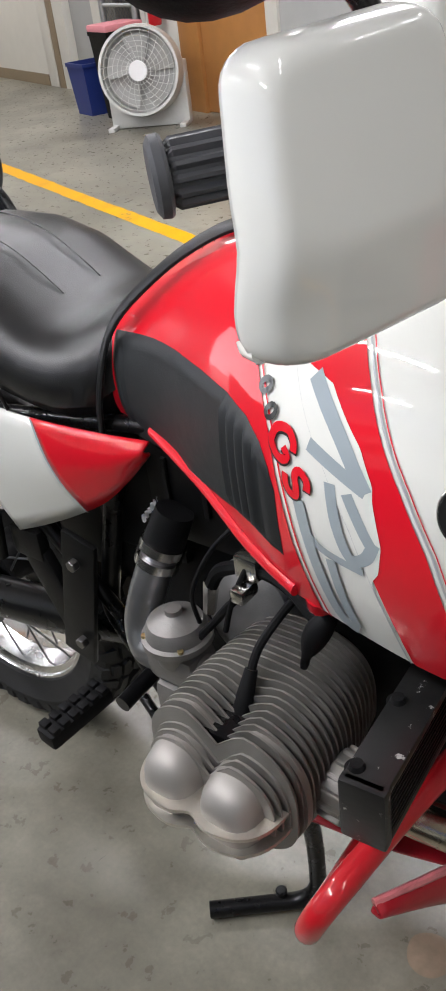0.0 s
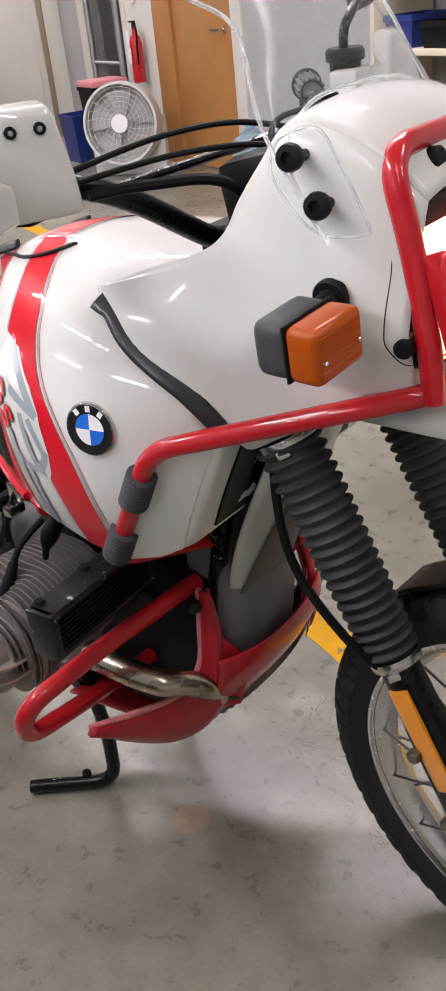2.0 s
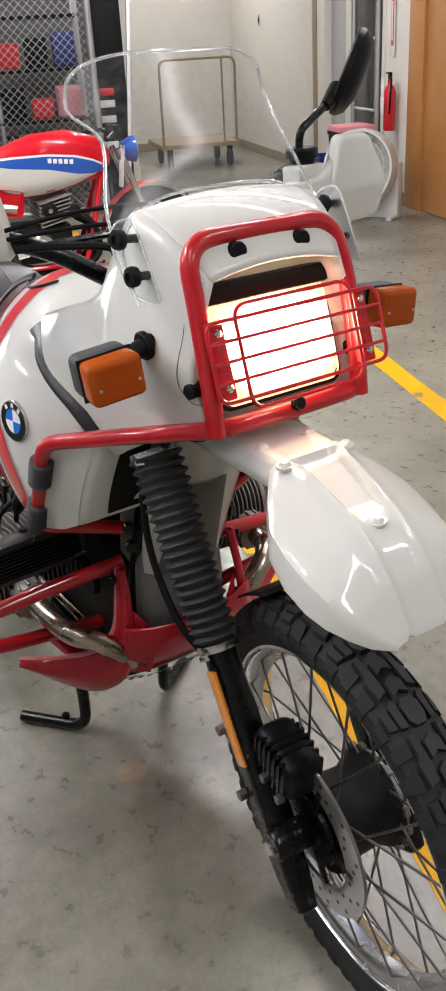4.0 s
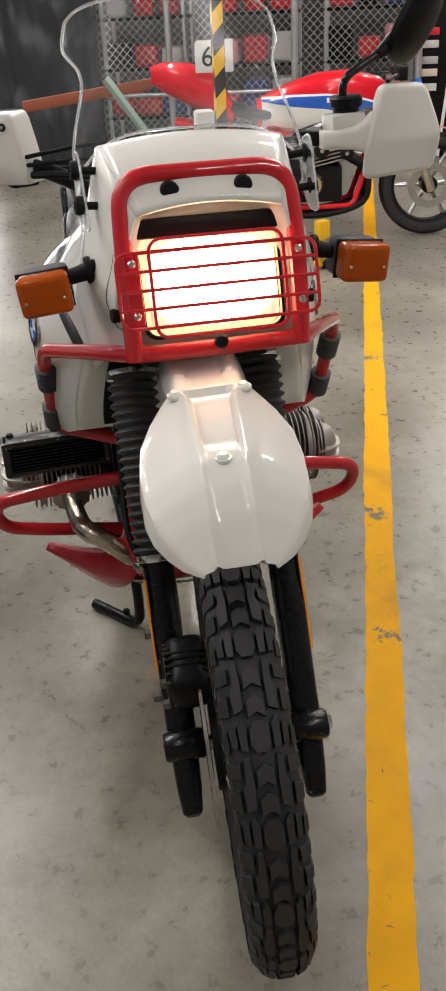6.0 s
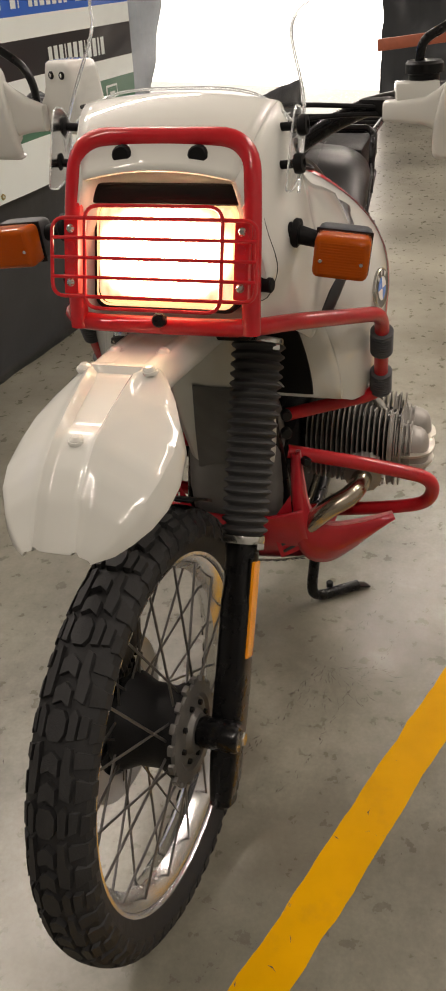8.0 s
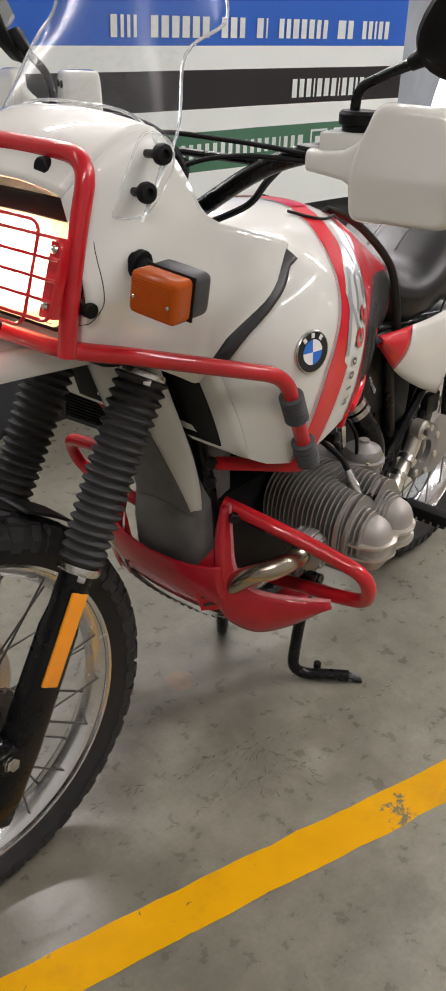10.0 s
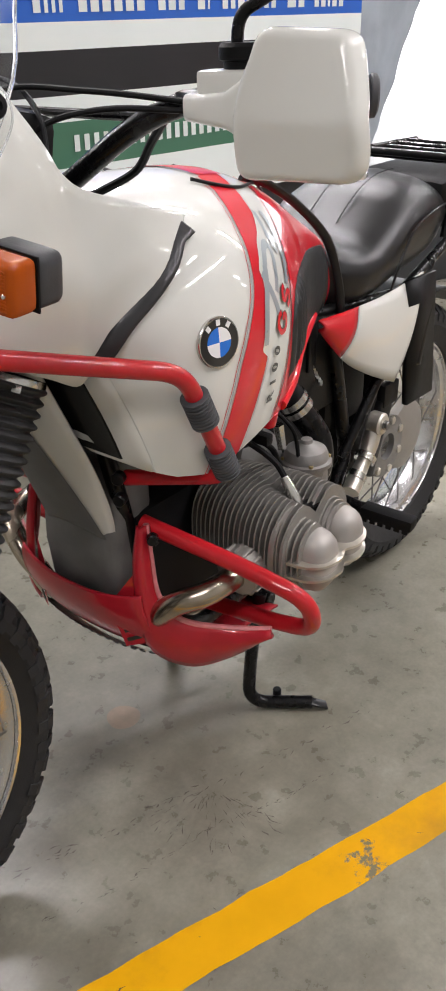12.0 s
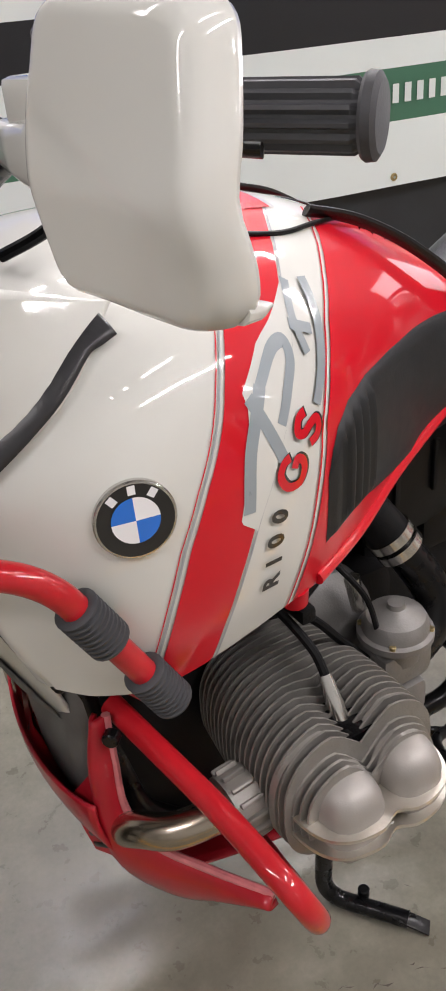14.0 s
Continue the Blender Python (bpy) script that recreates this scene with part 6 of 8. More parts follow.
cable("brake_hose", [(-0.335, -0.115, 0.90), (-0.33, -0.135, 0.80), (-0.30, -0.145, 0.70), (-0.22, -0.150, 0.62), (-0.17, -0.125, 0.57)], 0.0058, "black brake hose")


# -- seat, side covers, rack --
def ring_at(x, w, zl, zt, crown, n=28, flat=0.45):
    pts = []
    for k in range(n):
        a = 2 * math.pi * k / n
        c, s_ = math.cos(a), math.sin(a)
        y = w * math.copysign(abs(c) ** flat, c)
        h = (zt - zl) / 2
        z = (zt + zl) / 2 + h * math.copysign(abs(s_) ** flat, s_)
        if s_ > 0:
            z -= crown * (abs(y) / w) ** 2
        pts.append((x, y * (0.93 if s_ < 0 else 1.0), z))
    return pts


def seat():
    se = thing("seat")
    se.parent = bike
    st = [(-0.90, 0.040, 0.95, 1.000, 0.02), (-0.955, 0.070, 0.88, 0.966, 0.03), (-1.01, 0.098, 0.80, 0.925, 0.035), (-1.045, 0.124, 0.766, 0.902, 0.03), (-1.085, 0.142, 0.766, 0.888, 0.024), (-1.13, 0.150, 0.772, 0.892, 0.02), (-1.18, 0.152, 0.780, 0.918, 0.02),
          (-1.23, 0.152, 0.788, 0.948, 0.022), (-1.29, 0.150, 0.795, 0.966, 0.024), (-1.36, 0.145, 0.805, 0.968, 0.026), (-1.41, 0.135, 0.82, 0.955, 0.03), (-1.44, 0.11, 0.84, 0.935, 0.03)]
    rings = []
    for a, b in zip(st, st[1:]):
        for j in range(3):
            t = j / 3
            rings.append(ring_at(*(p + (q - p) * t for p, q in zip(a, b))))
    rings.append(ring_at(*st[-1]))
    part("cushion", loft(rings), VINYL, se, "black vinyl saddle with a raised back", sharp=60)
    for s in (1, -1):
        pts = [(-1.17, 0.148 * s, 0.785), (-1.185, 0.157 * s, 0.84), (-1.23, 0.156 * s, 0.885), (-1.30, 0.153 * s, 0.905), (-1.40, 0.141 * s, 0.91)]
        part("welt", tube(catmull(pts, 6), 0.0025, 6), VINYL, se, "stitched seat welt")
        pts = [(-1.150, 0.034 * s, 0.9005), (-1.18, 0.034 * s, 0.9215), (-1.23, 0.034 * s, 0.9505), (-1.29, 0.034 * s, 0.968), (-1.36, 0.034 * s, 0.9705)]
        part("stitched_seam", tube(catmull(pts, 5), 0.0013, 6), VINYL, se, "stitched seam over the raised back")
        tr = [(-0.80, 0.070 * s, 1.035), (-0.86, 0.078 * s, 1.015), (-0.93, 0.091 * s, 0.972), (-1.000, 0.107 * s, 0.905), (-1.030, 0.117 * s, 0.82), (-1.038, 0.118 * s, 0.764)]
        part("trim", tube(catmull(tr, 6), 0.008, 10, flat=0.5), VINYL, se, "black seat edge trim")


seat()


def side_cover(s):
    sc = thing("side_cover")
    sc.parent = bike
    top = [(-0.958, 0.121, 0.776), (-1.02, 0.131, 0.777), (-1.10, 0.140, 0.778), (-1.16, 0.144, 0.780), (-1.23, 0.147, 0.786), (-1.30, 0.149, 0.794)]
    low = [(-0.962, 0.119, 0.758), (-0.995, 0.128, 0.718), (-1.04, 0.134, 0.676), (-1.10, 0.139, 0.640), (-1.165, 0.145, 0.608), (-1.215, 0.147, 0.586)]
    t, l = catmull(top, 5), catmull(low, 5)
    rows = [[Vector((a.x + (b.x - a.x) * q, (a.y + (b.y - a.y) * q + 0.012 * math.sin(q * math.pi)) * s, a.z + (b.z - a.z) * q)) for q in (j / 8 for j in range(9))] for a, b in zip(t, l)]
    n = 8 if s > 0 else 13
    thicken(part("red_front", grid(rows[: n + 1]), RED, sc, "red front of the side cover", sharp=60), 0.004)
    thicken(part("white_rear", grid(rows[n:]), WHITE, sc, "white rear of the side cover", sharp=60), 0.004)
    ln = [[r + Vector((0, 0.0035 * s, 0)) + Vector((d, 0, 0)) for d in (0.001, 0.005)] for r in rows[n]]
    part("pinstripe", grid(ln), GREYLINE, sc)


side_cover(1)
side_cover(-1)
rk = thing("luggage_rack")
rk.parent = bike
for s in (1, -1):
    pts = [(-1.40, 0.140 * s, 0.84), (-1.43, 0.140 * s, 0.94), (-1.46, 0.138 * s, 0.975), (-1.80, 0.138 * s, 0.965)]
    part("rail", tube(fillet(pts, 0.04, 6), 0.008, 12), BLACKM, rk, "black rack tube")
part("crossbar", tube(fillet([(-1.44, -0.138, 0.93), (-1.46, -0.138, 0.985), (-1.46, 0.138, 0.985), (-1.44, 0.138, 0.93)], 0.035, 6), 0.008, 12), BLACKM, rk, "black front hoop of the rack")
for x in (-1.52, -1.58, -1.64, -1.70, -1.76):
    part("crossbar", tube([(x, -0.138, 0.968), (x, 0.138, 0.968)], 0.006, 10), BLACKM, rk, "black rack bar")
# rear body under the rack
part("tail_box", box((0.36, 0.24, 0.10), pose(-1.60, 0, 0.895), 0.025), BLACKP, bike, "black tail under the rack")


DOME = mat("satin_cast_cover", (0.36, 0.34, 0.315), 0.55, metal=0.55, vary=0.10, grain=30, bump=0.08, bump_scale=500)
CARB = mat("dull_zinc_casting", (0.25, 0.24, 0.23), 0.5, metal=0.65, vary=0.2, grain=50, bump=0.2, bump_scale=420)
ELBOW = mat("dark_steel_elbow", (0.26, 0.26, 0.27), 0.3, metal=0.8, vary=0.2, grain=30)
ALLOYB = mat("bright_worn_alloy", (0.55, 0.52, 0.46), 0.36, metal=0.85, vary=0.2, grain=40, bump=0.2, bump_scale=300)
CASTD = mat("dull_engine_casting", (0.20, 0.195, 0.188), 0.5, metal=0.5, vary=0.25, grain=35, bump=0.25, bump_scale=380)


# -- frame tubes and engine --
def line(name, pts, r, m, label, fr=0.03, parent=bike, seg=12):
    return part(name, tube(fillet(pts, fr, 5), r, seg), m, parent, label)


for s in (1, -1):
    line("frame_tube", [(-0.42, 0.03 * s, 0.98), (-0.47, 0.06 * s, 0.72), (-0.52, 0.10 * s, 0.40), (-0.60, 0.12 * s, 0.33), (-1.0, 0.12 * s, 0.33), (-1.12, 0.10 * s, 0.45), (-1.05, 0.10 * s, 0.70)], 0.014, BLACKM, "black frame tube")
    line("frame_tube", [(-0.95, 0.09 * s, 0.78), (-1.25, 0.13 * s, 0.76), (-1.55, 0.13 * s, 0.86)], 0.011, BLACKM, "black rear subframe tube")
    line("frame_tube", [(-1.08, 0.115 * s, 0.46), (-1.20, 0.13 * s, 0.62), (-1.36, 0.135 * s, 0.80)], 0.011, BLACKM, "black rear subframe tube")
eng = thing("engine")
eng.parent = bike
# These casings carry the shade under the tank in their base colour.
part("crankcase", box((0.42, 0.20, 0.26), pose(-0.70, 0, 0.46), 0.03), BLOCK, eng, "grey engine casing coloured near black for shade")
part("gearbox", box((0.20, 0.16, 0.24), pose(-0.97, 0, 0.50), 0.04), BLOCK, eng, "grey gearbox casing coloured near black for shade")
part("top_cover", box((0.24, 0.15, 0.12), pose(-0.82, 0, 0.66), 0.04, None, 3), CASTD, eng, "cast engine top cover")
for s in (1, -1):
    part("side_bulge", lathe([(0, 0.02), (0.035, 0.018), (0.060, 0.004), (0.068, -0.02), (0.068, -0.07)], (-0.785 if s > 0 else -0.838, 0.122 * s, 0.568), (0, s, 0.25), 28), CASTD, eng, "rounded cast housing")
rings = []
for z, w, x0 in ((0.395, 0.070, -0.480), (0.42, 0.086, -0.462), (0.50, 0.092, -0.456), (0.58, 0.090, -0.458), (0.64, 0.082, -0.464), (0.680, 0.066, -0.476)):
    ring = []
    for k in range(20):
        a = 2 * math.pi * k / 20
        ring.append((x0 - 0.05 + 0.05 * math.copysign(abs(math.cos(a)) ** 0.5, math.cos(a)), w * math.copysign(abs(math.sin(a)) ** 0.6, math.sin(a)), z))
    rings.append(ring)
part("front_cover", loft(rings), COVERG, eng, "grey front engine cover", sharp=50)
part("starter_cover", box((0.20, 0.14, 0.10), pose(-0.72, 0, 0.64), 0.03), BLOCK, eng, "grey starter cover coloured near black for shade")
part("air_box", box((0.16, 0.20, 0.17), pose(-0.93, 0, 0.70), 0.03), BLACKP, eng, "black air filter box")
for s in (1, -1):
    for x in (-0.90, -0.96):
        part("clip", box((0.008, 0.006, 0.07), pose(x, 0.103 * s, 0.71), 0.002), BLOCK, eng)
    for z in (0.665, 0.63):
        part("bolt", disc(bmesh.new(), (-0.466, 0.100 * s, z + 0.005), (1, 0.4 * s, 0), 0.010, 0.016, 12), BLACKM, eng)


def cylinder(s, cx):
    cy = thing("cylinder")
    cy.parent = bike
    cy["label"] = "finned cylinder with twin-dome valve cover"
    cz = 0.522 if s > 0 else 0.515
    dy = 0.0 if s > 0 else 0.011

    def outline(k, n=44, lobes=0.0, r=0.085, rz=0.082):
        pts = []
        for q in range(n):
            a = 2 * math.pi * q / n
            c, s_ = math.cos(a), math.sin(a)
            x = r * math.copysign(abs(c) ** 0.75, c)
            z = rz * math.copysign(abs(s_) ** 0.75, s_)
            dip = lobes * math.exp(-((x / 0.022) ** 2))
            z -= math.copysign(dip, s_) * (1.0 if s_ > 0 else 0.55)
            pts.append((x * k, z * k))
        return pts

    def plate(y0, y1, pts, bm):
        a = [bm.verts.new((cx + x, s * (y0 + dy), cz + z)) for x, z in pts]
        b = [bm.verts.new((cx + x, s * (y1 + dy), cz + z)) for x, z in pts]
        n = len(pts)
        for k in range(n):
            bm.faces.new((a[k], a[(k + 1) % n], b[(k + 1) % n], b[k]))
        bm.faces.new(a[::-1])
        bm.faces.new(b)

    # Black core puts the shade between the fins into its colour.
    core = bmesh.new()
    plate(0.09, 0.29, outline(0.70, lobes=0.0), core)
    part("barrel", core, BLACKM, cy, "cylinder core coloured black for the shade between fins", sharp=50)
    ys = [0.112 + 0.0101 * k for k in range(19)]
    for i, y in enumerate(ys):
        t = i / 18
        bm = bmesh.new()
        lob = 0.0 if t < 0.45 else 0.034 * min(1.0, (t - 0.45) / 0.35)
        k = 0.94 + 0.10 * math.sin(min(1.0, t * 1.35) * math.pi * 0.55) - 0.05 * max(0.0, t - 0.75) * 4 * 0.6
        plate(y, y + 0.0025, outline(k, lobes=lob, r=0.088 + 0.006 * t, rz=0.084), bm)
        part("fin", bm, FINS, cy, sharp=50)
    # twin-dome valve cover: fins over it, two domes and two ribs round them
    for i, y in enumerate((0.2875, 0.2960, 0.3045, 0.3130)):
        bm = bmesh.new()
        plate(y, y + 0.0030, outline(1.0 - 0.035 * i, lobes=0.040, r=0.090, rz=0.066), bm)
        part("cover_fin", bm, ALLOY, cy, sharp=50)
    for d, r in ((0.034, 0.036), (-0.042, 0.034)):
        rings = []
        for y, k in ((0.270, 1.00), (0.300, 1.0), (0.318, 0.985), (0.331, 0.93), (0.340, 0.82), (0.346, 0.64), (0.3495, 0.40), (0.3505, 0.15)):
            rings.append([(cx + d + r * k * math.copysign(abs(math.cos(a)) ** 0.8, math.cos(a)), s * (y + dy), cz - 0.004 + 0.053 * k * math.copysign(abs(math.sin(a)) ** 0.75, math.sin(a)) - (0.005 if d > 0 else 0.0)) for a in (2 * math.pi * q / 32 for q in range(32))])
        part("valve_cover", loft(rings), DOME, cy, "dull cast aluminium valve dome", sharp=60)
    for zf, deep in ((0.002, 0.004), (-0.022, 0.004)):
        bm = bmesh.new()
        pts = []
        for q in range(41):
            x = 0.088 * math.cos(math.pi * q / 40)
            yy = 0.280 + (0.0765 + deep) * max(0.0, 1 - abs(x / 0.088) ** 3.6) ** 0.34 - 0.010 * math.exp(-((x / 0.014) ** 2))
            pts.append((cx + x - 0.001, s * (yy + dy), cz + zf))
        lo, hi = [bm.verts.new((x, y, z - 0.0022)) for x, y, z in pts], [bm.verts.new((x, y, z + 0.0022)) for x, y, z in pts]
        bm.faces.new(lo)
        bm.faces.new(hi)
        for k in range(41):
            bm.faces.new((lo[k], lo[(k + 1) % 41], hi[(k + 1) % 41], hi[k]))
        part("cover_rib", bm, ALLOYB, cy, "raised rib round the valve cover", sharp=50)
    bm = bmesh.new()
    plate(0.272, 0.282, outline(1.06, lobes=0.036, r=0.092, rz=0.074), bm)
    part("cover_flange", bm, ALLOY, cy, "valve cover flange", sharp=50)
    part("centre_nut", disc(bmesh.new(), (cx, s * (0.330 + dy), cz - 0.026), (0, s, 0), 0.008, 0.016, 6), STEEL, cy, "bright cover nut")
    # spark plug cap and lead
    p0 = Vector((cx - 0.002, s * 0.268, cz + 0.040))
    p1 = Vector((cx - 0.004, s * 0.232, cz + 0.092))
    cap = tube([p0, p0.lerp(p1, 0.15), p0.lerp(p1, 0.55), p1], [0.008, 0.0105, 0.0098, 0.0072], 14)
    part("plug_cap", cap, STEEL if s > 0 else RUBBER, cy, "spark plug cap")
    ld = [p0.lerp(p1, 0.9), p1 + Vector((0.002, -s * 0.018, 0.022)), p1 + Vector((0.012, -s * 0.065, 0.048)), p1 + Vector((0.02, -s * 0.10, 0.056))]
    part("plug_lead", tube(catmull(ld, 6), 0.0052, 8), RUBBER, cy, "black ignition lead")
    # exhaust header with its finned nut
    f = 0.0 if s > 0 else 0.068
    ex = [(cx + 0.075, s * 0.230, cz - 0.020), (cx + 0.12 + f * 0.5, s * 0.231, cz - 0.026), (cx + 0.175 + f, s * 0.216, cz - 0.037), (cx + 0.200 + f, s * 0.180, cz - 0.055), (cx + 0.200 + f, s * 0.135, cz - 0.100), (cx + 0.165 + f, s * 0.100, cz - 0.155), (cx + 0.02, s * 0.095, cz - 0.205), (cx - 0.25, s * 0.10, cz - 0.215)]
    hd = thing("exhaust_header")
    hd.parent = bike
    hd["label"] = "heat-tinted steel exhaust header"
    part("pipe", tube(catmull(ex, 7), 0.0195, 18), HEADER, hd, "heat-tinted steel pipe")
    d = Vector((1, 0, -0.12))
    bm = lathe([(0.018, -0.022), (0.036, -0.022), (0.036, 0.010), (0.018, 0.014)], (cx + 0.112, s * 0.231, cz - 0.025), d, 24)
    for k in range(14):
        a = 2 * math.pi * k / 14
        m = frame_m(Vector((cx + 0.109, s * 0.231, cz - 0.025)), d)
        part("nut_fin", box((0.009, 0.0055, 0.026), m @ Matrix.Rotation(a, 4, "Z") @ pose(0.037, 0, -0.004), 0.0025), ALLOY, hd)
    part("exhaust_nut", bm, ALLOY, hd, "finned exhaust nut")


cylinder(1, -0.690)
cylinder(-1, -0.750)


def carburettor(s, cx):
    cb = thing("carburettor")
    cb.parent = bike
    cb["label"] = "domed constant-velocity carburettor"
    c = Vector((cx, 0.186 * s, 0.0 if s > 0 else -0.018))
    dome = [(0, 0.616), (0.010, 0.615), (0.011, 0.609), (0.020, 0.604), (0.034, 0.598), (0.038, 0.590), (0.039, 0.580), (0.0445, 0.578), (0.0445, 0.570), (0.034, 0.566), (0.030, 0.54)]
    part("dome", lathe(dome, c, (0, 0, 1), 32), CARB, cb, "round cast carburettor dome")
    part("carburettor_body", box((0.075, 0.055, 0.05), Matrix.Translation(c + Vector((0, 0, 0.535))), 0.014), CARB, cb, "cast carburettor body")
    part("float_bowl", box((0.06, 0.06, 0.055), Matrix.Translation(c + Vector((0, 0, 0.480))), 0.014), CARB, cb, "cast float bowl")
    for a in (45, 135, 225, 315):
        part("screw", disc(bmesh.new(), c + Vector((0.040 * math.cos(radians(a)), 0.040 * math.sin(radians(a)), 0.578)), (0, 0, 1), 0.004, 0.005, 8), BRASS, cb)
    part("inlet", tube([c + Vector((0.03, 0, 0.53)), c + Vector((0.10, s * 0.01, 0.525))], 0.024, 16), FINS, cb, "inlet stub")
    part("clamp", lathe([(0.024, -0.006), (0.0275, -0.006), (0.0275, 0.006), (0.024, 0.006)], c + Vector((0.055, s * 0.004, 0.5285)), (1, 0, 0), 20), STEEL, cb, "steel clamp")
    way = ((-0.03, 0.0, 0.530), (-0.064, 0.010, 0.540), (-0.078, 0.022, 0.575), (-0.066, 0.036, 0.610), (-0.048, 0.050, 0.642), (-0.038, 0.058, 0.660)) if s > 0 else ((-0.03, 0.0, 0.530), (-0.062, 0.006, 0.522), (-0.078, 0.018, 0.548), (-0.070, 0.030, 0.593), (-0.058, 0.044, 0.634), (-0.050, 0.052, 0.658))
    el = [c + Vector((x, -s * y, z)) for x, y, z in way]
    part("intake_elbow", tube(catmull(el, 6), 0.0235, 18), ELBOW if s < 0 else BLACKM, cb, "curved intake elbow")
    part("rubber_boot", tube([el[-1], el[-1] + (el[-1] - el[-2]).normalized() * 0.05], [0.0270, 0.0245], 18), RUBBER, cb, "black rubber boot")
    for t in (0.15, 0.95):
        q = el[-2].lerp(el[-1], t)
        part("clamp", lathe([(0.024, -0.006), (0.0295, -0.006), (0.0295, 0.006), (0.024, 0.006)], q, el[-1] - el[-2], 24), STEEL, cb, "steel clamp")
    part("fitting", tube([c + Vector((0.030, -s * 0.03, 0.60)), c + Vector((0.036, -s * 0.035, 0.645))], [0.008, 0.010], 6), STEEL, cb, "bright hexagon fitting")


carburettor(1, -0.830)
carburettor(-1, -0.902)
# fuel tap and hoses
for s in (1, -1):
    x = -0.70 if s > 0 else -0.79
    part("fuel_tap", boxes([((0.03, 0.02, 0.03), pose(x, 0.17 * s, 0.69)), ((0.018, 0.03, 0.018), pose(x, 0.185 * s, 0.665))], 0.004), STEEL if s < 0 else BLOCK, bike, "fuel tap under the tank")
    cable("fuel_hose", [(x, 0.18 * s, 0.66), (x - 0.02, 0.19 * s, 0.64), (x - 0.05, 0.185 * s, 0.60), (x - 0.09, 0.185 * s, 0.55)], 0.005, "black fuel hose")
    cable("wire", [(-0.60, 0.14 * s, 0.68), (-0.68, 0.16 * s, 0.655), (-0.74, 0.15 * s, 0.66), (-0.80, 0.12 * s, 0.70)], 0.0075, "wrapped black cable loom")
part("coil_boot", tube(catmull([(-0.672, -0.196, 0.690), (-0.684, -0.206, 0.668), (-0.694, -0.213, 0.640), (-0.698, -0.215, 0.622)], 4), [0.008, 0.010, 0.012, 0.0135, 0.014, 0.0135, 0.012, 0.009, 0.006, 0.005, 0.005, 0.0045, 0.004], 14), RUBBER, bike, "black rubber boot over the cylinder")
cable("wire", [(-0.684, -0.200, 0.675), (-0.735, -0.180, 0.690), (-0.79, -0.165, 0.682), (-0.835, -0.165, 0.664), (-0.850, -0.170, 0.640)], 0.0085, "wrapped black cable loom")
cable("throttle_cable", [(-0.868, -0.180, 0.585), (-0.862, -0.190, 0.640), (-0.835, -0.175, 0.700), (-0.80, -0.150, 0.74)], 0.0030, "thin black throttle cable")
cable("throttle_cable", [(-0.82, -0.19, 0.60), (-0.80, -0.19, 0.66), (-0.78, -0.16, 0.72)], 0.0035, "thin black throttle cable")
cable("throttle_cable", [(-0.80, 0.19, 0.59), (-0.78, 0.19, 0.65), (-0.75, 0.16, 0.70)], 0.0035, "thin black throttle cable")


# -- guards round the engine --
def engine_guard(s):
    eg = thing("engine_guard")
    eg.parent = bike
    pts = [(-0.510, 0.095, 0.570), (-0.546, 0.258, 0.534), (-0.563, 0.366, 0.507), (-0.592, 0.362, 0.436), (-0.602, 0.29, 0.412), (-0.62, 0.10, 0.372)]
    if s < 0:
        pts = [(-0.514, -0.095, 0.577), (-0.557, -0.262, 0.547), (-0.581, -0.386, 0.521), (-0.608, -0.380, 0.450), (-0.618, -0.30, 0.426), (-0.636, -0.10, 0.386)]
    part("guard_tube", tube(fillet(pts, 0.045, 9), 0.0135, 16), REDTUBE, eg, "red tubular cylinder guard")
    part("guard_bolt", disc(bmesh.new(), (-0.496, 0.128 * s, 0.562), (0.7, 0.7 * s, 0), 0.0095, 0.014, 12), BLACKM, eg, "black guard bolt")


engine_guard(1)
engine_guard(-1)


